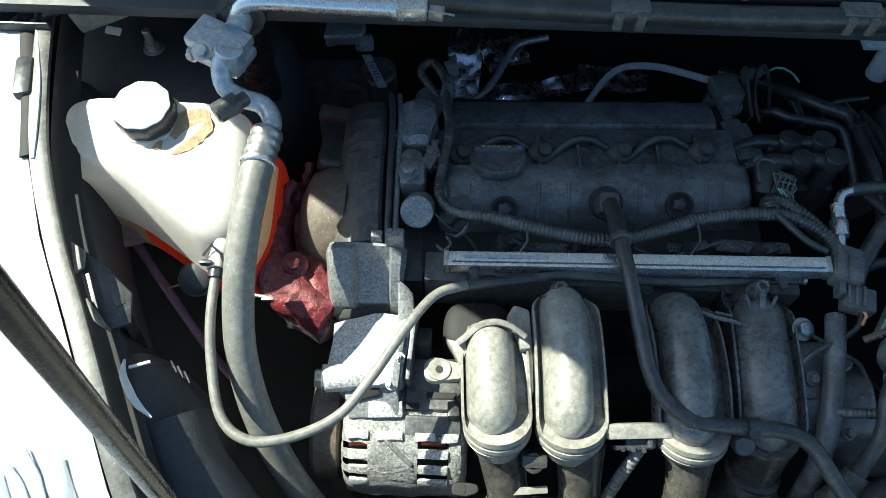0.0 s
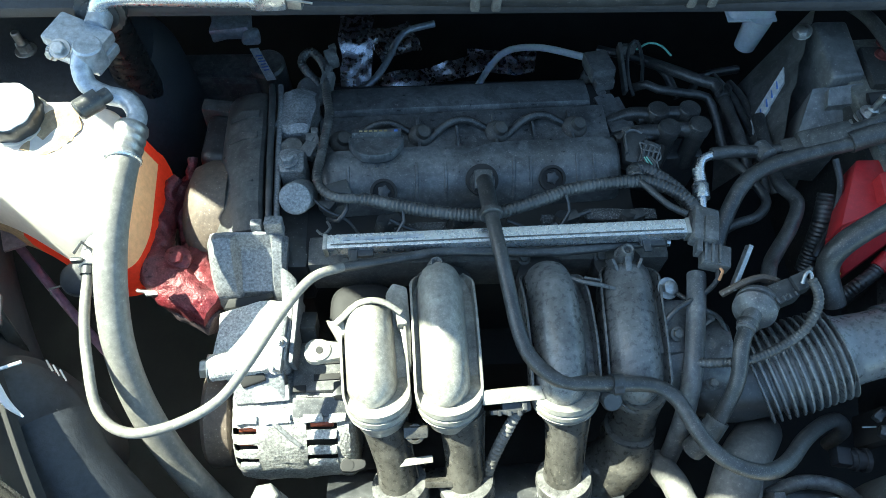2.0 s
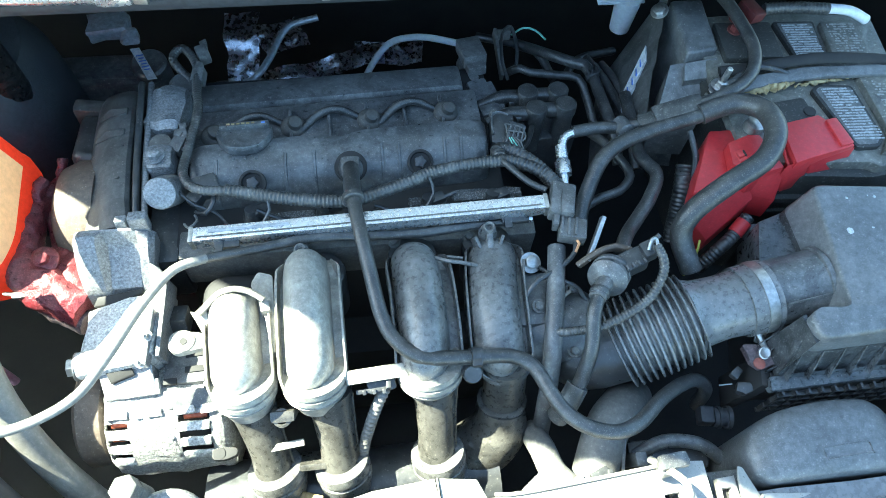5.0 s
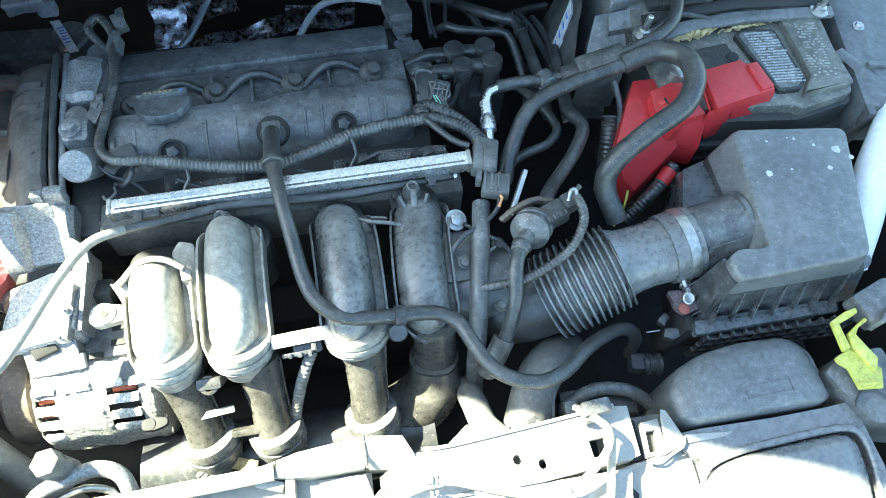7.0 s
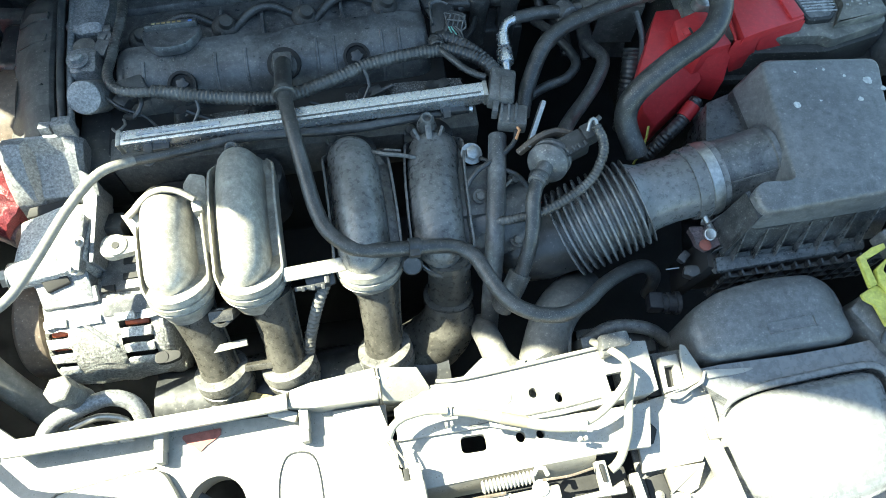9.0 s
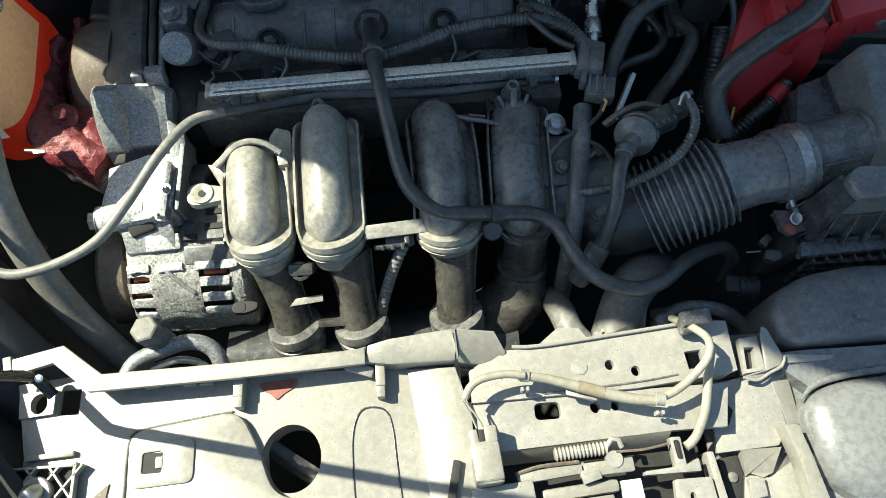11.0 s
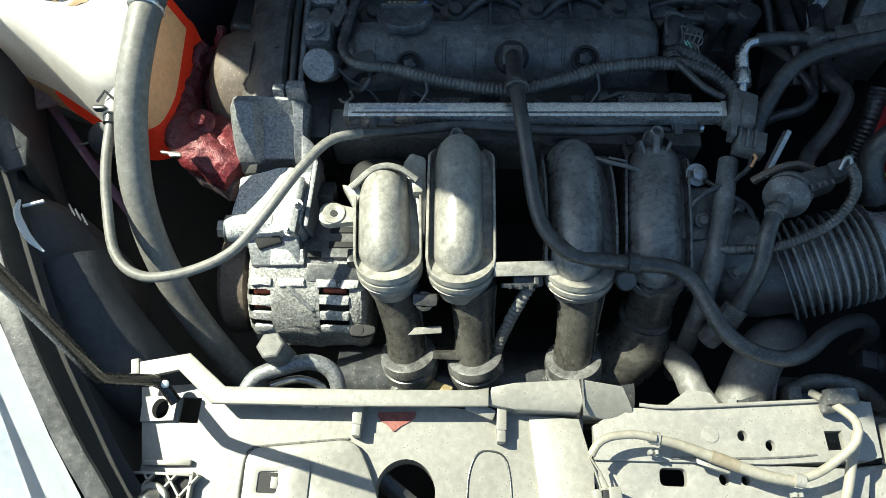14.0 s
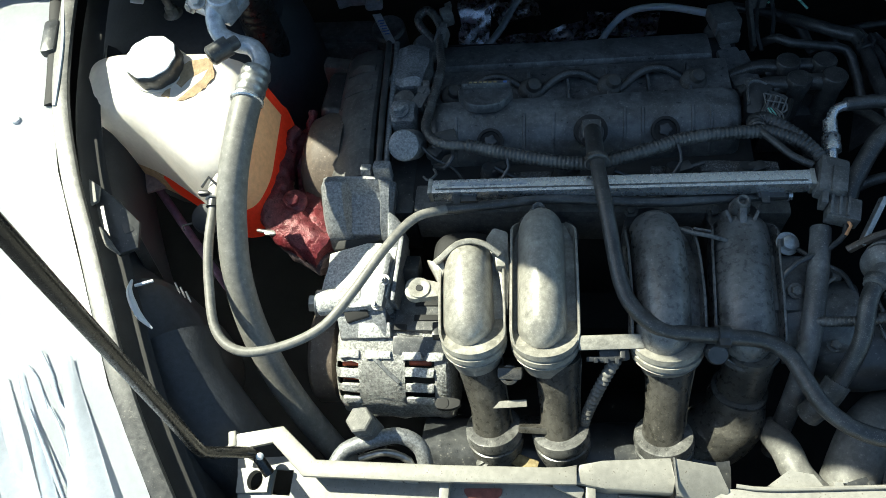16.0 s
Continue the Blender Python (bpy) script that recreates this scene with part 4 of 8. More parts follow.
# valve cover
vc = thing("valve_cover", (0.14, 0.40, 0.80), "long dark plastic valve cover with moulded bosses", "valve cover")
BULGE = [(0.387, 0.812), (0.388, 0.852), (0.3872, 0.8612), (0.3840, 0.8660), (0.3770, 0.8680), (0.3640, 0.8675), (0.3500, 0.8640), (0.3400, 0.8570), (0.3330, 0.8460), (0.3300, 0.8340), (0.3285, 0.812)]


def cover_ring(x, pull=0.0, notch=0.0):
    """A section of the valve cover's front hump; pull draws it in for the rounded ends."""
    mid_y, mid_z = 0.358, 0.812
    return [(x, mid_y + (y - mid_y) * (1 - pull) + 0.052 * (x - 0.02) - (notch if y > 0.375 else 0), mid_z + (z - mid_z) * (1 - pull * 0.8)) for y, z in BULGE]


stations = [(-0.0050, 0.35), (-0.0035, 0.14), (0.0, 0.05), (0.006, 0.01), (0.012, 0)] + [(0.02 + 0.01 * k, 0) for k in range(25)] + [(0.268, 0.01), (0.275, 0.05), (0.279, 0.14), (0.2805, 0.35)]
part("front_bulge", loft([cover_ring(x, pull, 0.006 * math.exp(-((x - 0.137) / 0.012) ** 2)) for x, pull in stations]), COVER, vc)
for x in (0.022, 0.085, 0.112, 0.176, 0.192, 0.236, 0.252):
    band = [(0.052 * (x - 0.02) + y, z) for y, z in BULGE[5:]]
    part("band", loft([[(x + dx, y, z + dz) for y, z in band] + [(x + dx, y, z - 0.006) for y, z in band[::-1]] for dx, dz in ((-0.0016, 0.0), (-0.0010, 0.0010), (0.0010, 0.0010), (0.0016, 0.0))]), COVER, vc)
part("skirt", box((0.138, 0.348, 0.818), (0.296, 0.056, 0.024), (0, 0, 3.0), 0.004), COVER, vc)
part("front_flange", box((0.138, 0.3250, 0.8220), (0.300, 0.014, 0.012), (0, 0, 3.0), 0.002), COVER, vc)
for k in range(4):
    part("cover_screw", bolt((0.030 + 0.072 * k, 0.3195 + 0.0037 * k, 0.828), 0.0045, 0.006), CAST_DARK, vc)
part("valley", box((0.135, 0.418, 0.833), (0.29, 0.06, 0.026), (0, 0, 2.6), 0.005), COVER, vc)
for k in range(6):
    part("valley_rib", box((0.050 + 0.038 * k, 0.414 + 0.0018 * k, 0.848), (0.0030, 0.040, 0.006), (0, 0, 2.6), 0.001), COVER, vc)
REAR = [(0.486, 0.795), (0.486, 0.832), (0.4835, 0.838), (0.4780, 0.8405), (0.4540, 0.8470), (0.4480, 0.8465), (0.4455, 0.8430), (0.4400, 0.8200), (0.4390, 0.795)]
part("rear_strip", loft([[(x, y + 0.040 * (x + 0.004), 0.795 + (z - 0.795) * k) for y, z in REAR] for x, k in ((-0.0060, 0.86), (-0.0045, 0.96), (-0.001, 1.0), (0.066, 1.0), (0.13, 1.0), (0.196, 1.0), (0.262, 1.0), (0.2655, 0.96), (0.267, 0.86))]), COVER, vc)
for k in range(3):
    part("strip_clip", box((0.030 + 0.10 * k, 0.4435 + 0.004 * k, 0.826), (0.012, 0.006, 0.014), (-14, 0, 2.3), 0.0015), COVER, vc)
for x, y in ((0.056, 0.338), (0.213, 0.350)):
    well = part("bolt_well", lathe([(0, 0.0125), (0.004, 0.0125), (0.0042, 0.010), (0.001, 0.0095)], (x - 0.0015, y + 0.003, 0.8590), (0, -0.6, 1), 24), VOID, vc)
    part("star_bolt", lathe([(0, 0.0055), (0.003, 0.0052), (0.0035, 0.003)], (x - 0.0015, y + 0.003, 0.8600), (0, -0.6, 1), 20, (5, 0.16)), BLACK, well)
part("breather_elbow", fuse(lathe([(0, 0.0125), (0.010, 0.0115), (0.014, 0.009)], (0.1455, 0.350, 0.856), (0, -0.35, 1), 22), box((0.1455, 0.344, 0.8705), (0.018, 0.020, 0.012), (12, 0, 0), 0.004)), DUSTY, vc)
part("elbow_well", lathe([(0, 0.0155), (0.0022, 0.0150), (0.0024, 0.0120)], (0.1455, 0.3505, 0.8625), (0, -0.4, 1), 26), VOID, vc)
oil = thing("oil_filler_cap", (0.048, 0.386, 0.86), "grey ribbed plastic oil filler cap", "filler cap")
part("neck", fuse(lathe([(-0.010, 0.0150), (0.004, 0.0150)], (0.048, 0.380, 0.864), (0, -0.25, 1), 28), *[box((0.048 + dx, 0.367, 0.861), (0.003, 0.012, 0.012), (-20, 0, dx * 900), 0.001) for dx in (-0.010, 0.0, 0.010)]), COVER, oil)
part("disc", loft([[(0.048 + k * a, 0.3835 + k * b + 0.25 * (z - 0.866), z - 0.20 * k * b) for a, b in rounded([(-0.0255, 0.0130), (0.0255, 0.0145), (0.0262, 0.0010), (0.0150, -0.0150), (0.0, -0.0180), (-0.0150, -0.0160), (-0.0262, 0.0)], 0.006, 4)] for k, z in ((0.94, 0.866), (1.0, 0.8675), (1.0, 0.8735), (0.96, 0.8752), (0.5, 0.8756))]), COVER, oil)
rounded.least = 1.0
part("grip", box((0.0485, 0.3960, 0.8745), (0.046, 0.006, 0.009), (-14, 0, 1.5), 0.0015), COVER, oil)
part("lettering", fuse(*[box((0.034 + 0.0046 * i, 0.3960 + 0.0001 * i, 0.8794), (0.0030, 0.0018, 0.0006), (-14, 0, 0), 0) for i in range(6)]), ROTTEN, oil, "row of small worn yellow marks")
part("mark", box((0.0665, 0.3965, 0.8794), (0.0032, 0.0024, 0.0006), (-14, 0, 0), 0), LABEL_BLUE, oil)
leads = [(0.012, 0.410), (0.089, 0.416), (0.165, 0.4195), (0.243, 0.424)]
for i, (x, y) in enumerate(leads):
    ld = thing("spark_plug_lead", (x, y, 0.84), "black rubber spark plug boot in the valve cover", "plug lead", "spark plug leads")
    part("boot", lathe([(0, 0.0125), (0.006, 0.0130), (0.010, 0.0118), (0.0125, 0.0095), (0.0135, 0.0070), (0.019, 0.0062), (0.020, 0.003)], (x, y, 0.840), (0.25, -0.20, 1), 24), BOOT, ld)
    if i:
        part("cable", tube([(x - 0.068, y - 0.010, 0.845), (x - 0.05, y + 0.005, 0.852), (x - 0.03, y + 0.009, 0.855), (x - 0.008, y + 0.003, 0.846)], 0.0042, 10), RUBBER, ld)

# ---- ignition coil tower ----
coil = thing("ignition_coil", (0.345, 0.43, 0.76), "black ignition coil with four upright plug boots", "ignition coil")
part("body", box((0.350, 0.430, 0.785), (0.068, 0.05, 0.06), (0, 0, 4), 0.006), BLACK, coil)
for x, y, z in ((0.3365, 0.4140, 0.852), (0.3668, 0.4150, 0.854), (0.3325, 0.4415, 0.846), (0.3650, 0.4420, 0.846)):
    part("boot", lathe([(-0.060, 0.0098), (-0.0125, 0.0098), (-0.0120, 0.0110), (-0.0015, 0.0110), (0, 0.0100), (0.0008, 0.005)], (x, y, z + 0.006), (0, 0.05, 1), 28), RUBBER, coil)
    part("lead_end", tube([(x + 0.004, y, z - 0.005), (x - 0.010, y + 0.001, z - 0.0045), (x - 0.026, y + 0.002, z - 0.005), (x - 0.036, y + 0.001, z - 0.007), (x - 0.052, y - 0.004, z - 0.009)], [0.0070, 0.0070, 0.0066, 0.0056, 0.0044], 16, 0.004, power=2.8), RUBBER, coil)
bracket_e = thing("vacuum_valve", (0.285, 0.475, 0.78), "dark sensor housing at the valve cover's corner", "sensor")
part("body", fuse(box((0.283, 0.482, 0.812), (0.020, 0.026, 0.04), (0, 0, 12), 0.005), lathe([(0, 0.012), (0.02, 0.013), (0.03, 0.010)], (0.280, 0.512, 0.80), (0, 0, 1), 22), box((0.288, 0.448, 0.832), (0.022, 0.05, 0.016), (0, 0, 14), 0.004)), COVER, bracket_e)
part("cap", fuse(box((0.281, 0.505, 0.846), (0.026, 0.034, 0.016), (-8, 0, 10), 0.003), box((0.284, 0.486, 0.842), (0.020, 0.014, 0.012), (-8, 0, 10), 0.002)), DUSTY, bracket_e, "dusty stepped sensor cap")
part("strap", box((0.298, 0.440, 0.836), (0.018, 0.056, 0.004), (2, 0, 16), 0.001), COVER, bracket_e)
part("screw", bolt((0.282, 0.478, 0.832), 0.0055, 0.004), DUSTY, bracket_e)
plug_b = thing("open_connector", (0.300, 0.380, 0.83), "open dark wiring plug with pale green wires", "connector")
part("shell", fuse(box((0.2950, 0.3850, 0.856), (0.022, 0.034, 0.020), (10, 4, -8), 0.004), box((0.3055, 0.3760, 0.860), (0.018, 0.026, 0.016), (14, 8, -20), 0.003)), BLACK, plug_b)
part("bracket", tube([(0.2850, 0.3760, 0.866), (0.2845, 0.3880, 0.868), (0.2870, 0.3985, 0.868), (0.2950, 0.4010, 0.867), (0.3020, 0.3975, 0.866)], 0.0012, 8, 0.003, wide=0.0032, side=(0, 0, 1)), DUSTY, plug_b)
for k in range(4):
    part("rib", box((0.2995 + 0.0042 * k, 0.3735 - 0.0012 * k, 0.8690), (0.0014, 0.018, 0.003), (14, 8, -20), 0.0004), DUSTY, plug_b)
part("frame", fuse(tube([(0.2975, 0.3850, 0.870), (0.3125, 0.3800, 0.869), (0.3145, 0.3670, 0.868), (0.3005, 0.3640, 0.868), (0.2975, 0.3850, 0.870)], 0.0009, 6, 0.003), tube([(0.2985, 0.3760, 0.871), (0.3135, 0.3730, 0.870)], 0.0008, 6, 0.003)), PALE_RUBBER, plug_b)
part("screw", bolt((0.2895, 0.4035, 0.864), 0.0034, 0.003), CAST_DARK, plug_b)
for i in range(4):
    part("wire", tube([(0.299 + 0.002 * i, 0.368, 0.870), (0.300 + 0.003 * i, 0.360, 0.872), (0.305 + 0.002 * i, 0.353, 0.868), (0.311, 0.348, 0.858)], 0.0007, 6), WIRE_GREEN if i < 2 else PALE_RUBBER, plug_b)

# ---- wiring harness over the engine ----
harness = thing("wiring_harness", (0.15, 0.31, 0.86), "grey corrugated wiring harness across the engine", "wiring harness")
part("conduit", tube([(-0.011, 0.478, 0.85), (-0.030, 0.502, 0.858), (-0.020, 0.514, 0.862), (-0.005, 0.490, 0.862), (-0.002, 0.455, 0.864), (0.002, 0.424, 0.868), (-0.003, 0.374, 0.872), (-0.004, 0.343, 0.877), (0.011, 0.3235, 0.881), (0.045, 0.319, 0.881)], 0.0046, 10, ribs=(0.0035, 0.0006)), CONDUIT, harness)
part("trunk", tube([(0.035, 0.3205, 0.881), (0.095, 0.307, 0.880), (0.144, 0.303, 0.878), (0.191, 0.315, 0.880), (0.228, 0.328, 0.880), (0.281, 0.334, 0.880), (0.306, 0.328, 0.880), (0.325, 0.313, 0.880), (0.334, 0.291, 0.878)], 0.0062, 12, ribs=(0.0036, 0.0008)), CONDUIT, harness)
part("branch", tube([(0.284, 0.335, 0.882), (0.292, 0.322, 0.884), (0.306, 0.305, 0.884), (0.320, 0.296, 0.884)], 0.0032, 10), RUBBER, harness)
part("loop", tube([(0.284, 0.338, 0.878), (0.284, 0.348, 0.876), (0.295, 0.350, 0.874), (0.318, 0.332, 0.872), (0.338, 0.305, 0.868)], 0.0075, 12, ribs=(0.004, 0.0008)), CONDUIT, harness)
for x, y in ((0.070, 0.300), (0.216, 0.306)):
    part("cable_tie", tube([(x, y + 0.012, 0.884), (x + 0.003, y, 0.876), (x - 0.006, y - 0.012, 0.868), (x - 0.002, y - 0.016, 0.868)], 0.0014, 6), BLACK, harness)
part("taped_wire", tube([(0.0, 0.42, 0.862), (-0.008, 0.398, 0.86), (-0.012, 0.385, 0.862), (-0.002, 0.378, 0.866)], 0.0025, 8), BLACK, harness)
conn = part("connector", fuse(box((0.331, 0.282, 0.884), (0.022, 0.034, 0.016), (0, 6, -14), 0.003), box((0.334, 0.276, 0.890), (0.012, 0.024, 0.010), (0, 0, -14), 0.002), box((0.336, 0.254, 0.880), (0.024, 0.020, 0.014), (0, 0, -14), 0.002), box((0.322, 0.262, 0.884), (0.005, 0.012, 0.012), (0, 0, -14), 0.001),
                              ), DUSTY, harness, "grey block connector")
for i in range(3):
    part("rib", box((0.326 + 0.006 * i, 0.256 - 0.001 * i, 0.888), (0.0022, 0.018, 0.003), (0, 0, -14), 0.0006), DUSTY, conn)
part("wire", tube([(0.338, 0.245, 0.878), (0.336, 0.236, 0.876), (0.325, 0.226, 0.872), (0.300, 0.214, 0.868), (0.290, 0.205, 0.860)], 0.0022, 8), BLACK, harness)
part("bare_wire", tube([(0.337, 0.247, 0.882), (0.339, 0.240, 0.882), (0.335, 0.233, 0.880)], 0.0013, 6), WIRE_ORANGE, harness)

# ---- fuel rail ----
rail = thing("fuel_rail", (0.16, 0.28, 0.845), "square aluminium fuel rail with end plugs", "fuel rail")
part("bar", box((0.1610, 0.2825, 0.8735), (0.311, 0.0138, 0.013), (0, -3.1, -0.2), 0.001), ALU, rail)
part("groove", box((0.1610, 0.2790, 0.88025), (0.303, 0.0012, 0.0008), (0, -3.1, -0.2), 0), CAST_DARK, rail)
part("end_plug", box((0.0050, 0.2830, 0.8651), (0.004, 0.0155, 0.0145), (0, -3.1, -0.2), 0.001), STEEL, rail)
part("end_plug", box((0.3170, 0.2820, 0.8819), (0.004, 0.0155, 0.0145), (0, -3.1, -0.2), 0.001), STEEL, rail)
part("label_strip", box((0.0550, 0.2845, 0.8748), (0.070, 0.0030, 0.0006), (0, -3.1, -0.2), 0), TUBE, rail, "faint etched marking strip")
for x in (0.035, 0.288):
    part("clamp", fuse(box((x, 0.274, 0.866 + 0.03 * (x - 0.03)), (0.022, 0.008, 0.004), (0, 0, 1), 0.001), box((x - 0.006, 0.270, 0.868 + 0.03 * (x - 0.03)), (0.007, 0.012, 0.003))), BLACK, rail)
part("hose_tip", lathe([(0, 0.0045), (0.003, 0.0045)], (0.303, 0.2787, 0.866), (1, 0.05, 0), 16), ALU, rail)
for i, x in enumerate((0.055, 0.12, 0.215, 0.275)):
    single("fuel_injector", fuse(lathe([(0, 0.008), (0.018, 0.009), (0.03, 0.006)], (x, 0.300, 0.838), (0, 0.3, 1), 18), box((x + 0.008, 0.3085, 0.862), (0.014, 0.010, 0.010), (0, 0, 20), 0.002)), BLACK,
           "black fuel injector under the rail", "injector", "fuel injectors")
for gx, gy, gl in ((0.085, 0.3055, 0.050), (0.214, 0.3090, 0.034), (0.270, 0.3130, 0.066)):
    single("gasket_edge", shaken(shaken(finer(box((gx, gy, 0.854 + 0.02 * (gx - 0.08)), (gl, 0.010, 0.005)), 4), 0.0022, 240), 0.0010, 600), GRIT, "gritty crumbling gasket edge beside the fuel rail", "gasket", "gasket edges")

# ---- intake manifold ----
man = thing("intake_manifold", (0.15, 0.18, 0.72), "dusty grey plastic intake manifold with four runners", "intake manifold")


def runner_shell(path, half, swell, rise, lean, gap, top=0.75, lip=0.0014, skirt=0.007, deep=0.012):
    """A moulded runner: a bulging half pipe on a rimmed plate whose lower end is a half circle."""
    line = [p for p, u in spline(path, 0.0022)]
    way = [0.0]
    for a, b in zip(line, line[1:]):
        way.append(way[-1] + (b - a).length)
    full = way[-1]
    rings = []
    for i, (p, s) in enumerate(zip(line, way)):
        t = (line[min(i + 1, len(line) - 1)] - line[max(i - 1, 0)]).normalized()
        side = (Vector((1, 0, 0)) - t * t.x).normalized()
        up = side.cross(t) * -1
        if up.z < 0:
            up = -up
        k = min(1.0, s / 0.022)
        k = k * k * (3 - 2 * k)
        w = half * (top + (1 - top) * k)
        d = full - s
        if d < half:
            w = min(w, math.sqrt(max(half * half - (half - d) ** 2, 0.004 ** 2)))
        d = full - gap - s
        b = swell * (0.86 + 0.14 * k)
        if d < b:
            b = math.sqrt(max(b * b - (b - max(d, 0)) ** 2, 0.0008 ** 2)) if d > 0 else 0.0008
        h = rise * (0.30 + 0.70 * k)
        if d < 0.026:
            h *= math.sqrt(max(0.0, 1 - (1 - max(d, 0) / 0.026) ** 2))
        b = min(b, w * 0.86)
        c = max(-(w * 0.90 - b), min(w * 0.90 - b, lean))
        rim = min(0.0020, w * 0.1)
        sunk = deep * k * max(0.0, min(1.0, (full - gap - s) / 0.005))
        cross = [(-w, -skirt - sunk), (-w, lip * 0.6), (-w + rim * 0.3, lip), (-w + rim, lip), (-w + rim * 1.3, -sunk)]
        bump = [(c + b * math.sin(q), (h + sunk) * math.cos(q) ** 0.85 - sunk) for q in [radians(-90 + 10 * j) for j in range(1, 18)]]
        ring = cross + [(c - b * 1.02, 0.0002 - sunk)] + bump + [(c + b * 1.02, 0.0002 - sunk)] + [(-x, z) for x, z in cross[::-1]]
        rings.append([p + side * x + up * z for x, z in ring])
    return loft(rings)


RUNS = [  # middle line, half width of the plate, of the pipe, its height, its lean, gap at the foot
    ([(0.0450, 0.226, 0.860), (0.0458, 0.212, 0.868), (0.0470, 0.190, 0.870), (0.0485, 0.165, 0.866), (0.0495, 0.148, 0.862), (0.0500, 0.1275, 0.856)], 0.0270, 0.0202, 0.020, -0.0036, 0.0105),
    ([(0.1040, 0.258, 0.852), (0.1040, 0.246, 0.864), (0.1045, 0.225, 0.871), (0.1055, 0.190, 0.871), (0.1065, 0.150, 0.8635), (0.1065, 0.1275, 0.856)], 0.0275, 0.0196, 0.021, -0.0020, 0.0105),
    ([(0.1985, 0.258, 0.846), (0.1985, 0.248, 0.860), (0.2000, 0.225, 0.868), (0.2010, 0.190, 0.868), (0.2010, 0.164, 0.863), (0.2005, 0.148, 0.859), (0.2005, 0.1285, 0.852)], 0.0285, 0.0215, 0.019, -0.003, 0.008),
    ([(0.2690, 0.266, 0.842), (0.2685, 0.252, 0.856), (0.2650, 0.225, 0.862), (0.2630, 0.190, 0.862), (0.2625, 0.166, 0.857), (0.2635, 0.152, 0.850), (0.2650, 0.138, 0.838)], 0.0265, 0.0222, 0.013, -0.002, 0.004),
]
for i, (path, half, swell, rise, lean, gap) in enumerate(RUNS):
    # Sun and shade set by colour: lit copy for two runners, dimmed copy after.
    plastic = RUNNER if i < 2 else RUNNER_DIM
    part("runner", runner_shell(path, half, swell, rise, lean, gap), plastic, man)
    cx, cy, cz = path[-1][0] - 0.0005, path[-1][1] + half * 0.94, path[-1][2] + 0.0035
    if i < 3:
        ax = (0.08, -0.42, -0.90)
        cup = [(0.001, half * 0.985), (0.0060, half * 0.985), (0.0064, half - 0.0018), (0.0085, half - 0.0018), (0.0089, half - 0.0002), (0.0130, half - 0.0004),
               (0.0134, half - 0.0022), (0.0160, half - 0.0022), (0.0164, half - 0.0012), (0.0190, half - 0.0030), (0.0250, 0.0218), (0.0320, 0.0196)]
        part("collar", lathe(cup, (cx, cy, cz), ax, 44), RUNNER, man, "stepped moulded collar")
        nx = (0.053, 0.1165, 0.2045)[i]
        fx = (0.0645, 0.1205, 0.2035)[i]
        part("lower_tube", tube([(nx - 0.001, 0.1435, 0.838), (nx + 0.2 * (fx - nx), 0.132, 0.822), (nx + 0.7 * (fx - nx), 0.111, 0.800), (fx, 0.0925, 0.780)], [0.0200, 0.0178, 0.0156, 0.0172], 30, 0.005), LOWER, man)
        # Lower flanges take a paler tone than the tubes, for the sun on them.
        part("lower_flange", lathe([(-0.001, 0.0205), (0.0, 0.0232), (0.0045, 0.0240), (0.0085, 0.0240), (0.0092, 0.0222), (0.0122, 0.0222), (0.0130, 0.0236), (0.020, 0.0232), (0.034, 0.019)], (fx, 0.0965, 0.788), (0.14, -0.45, -0.88), 36), RUNNER_DIM, man)
        part("tube_seam", tube([(nx + 0.0188, 0.141, 0.838), (nx + 0.0168 + 0.5 * (fx - nx), 0.120, 0.812), (fx + 0.0162, 0.0985, 0.790)], 0.0012, 6, 0.006), LOWER, man)
    else:
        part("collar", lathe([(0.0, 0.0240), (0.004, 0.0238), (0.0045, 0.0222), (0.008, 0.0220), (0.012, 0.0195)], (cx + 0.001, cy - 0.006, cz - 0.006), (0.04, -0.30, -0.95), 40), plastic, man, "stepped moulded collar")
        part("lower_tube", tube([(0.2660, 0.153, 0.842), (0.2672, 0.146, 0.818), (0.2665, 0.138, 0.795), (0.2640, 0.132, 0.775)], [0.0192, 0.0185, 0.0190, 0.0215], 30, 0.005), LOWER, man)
for x, y, z in ((0.0998, 0.2565, 0.872), (0.2640, 0.266, 0.870)):
    part("lug", fuse(lathe([(-0.006, 0.0088), (0.004, 0.0066), (0.009, 0.0054), (0.010, 0.0042), (0.0085, 0.0026), (0.006, 0.002)], (x, y, z), (0, -0.1, 1), 24), box((x, y - 0.012, z - 0.004), (0.006, 0.026, 0.014), (25, 0, 0), 0.002),
                     box((x - 0.008, y - 0.016, z - 0.010), (0.003, 0.030, 0.014), (25, 0, 25), 0.001), box((x + 0.008, y - 0.016, z - 0.010), (0.003, 0.030, 0.014), (25, 0, -25), 0.001)), RUNNER_DIM, man)
part("ear", plate(rounded([(-0.0085, 0.181), (-0.002, 0.1765), (0.024, 0.181), (0.024, 0.192), (-0.002, 0.1975), (-0.0085, 0.193)], 0.008), 0.857, 0.864, [ring_loop(0.0035, 0.187, 0.0030, 0.0030, 16)], 0.001), RUNNER, man)
part("ear_rim", lathe([(0, 0.0092), (0.0016, 0.0090), (0.0017, 0.0062), (0.0004, 0.0036)], (0.0035, 0.187, 0.8638), (0, 0, 1), 26), RUNNER, man)
part("ear_hole", lathe([(0, 0.0030), (0.0004, 0.0029)], (0.0035, 0.187, 0.8645), (0, 0, 1), 18), VOID, man)
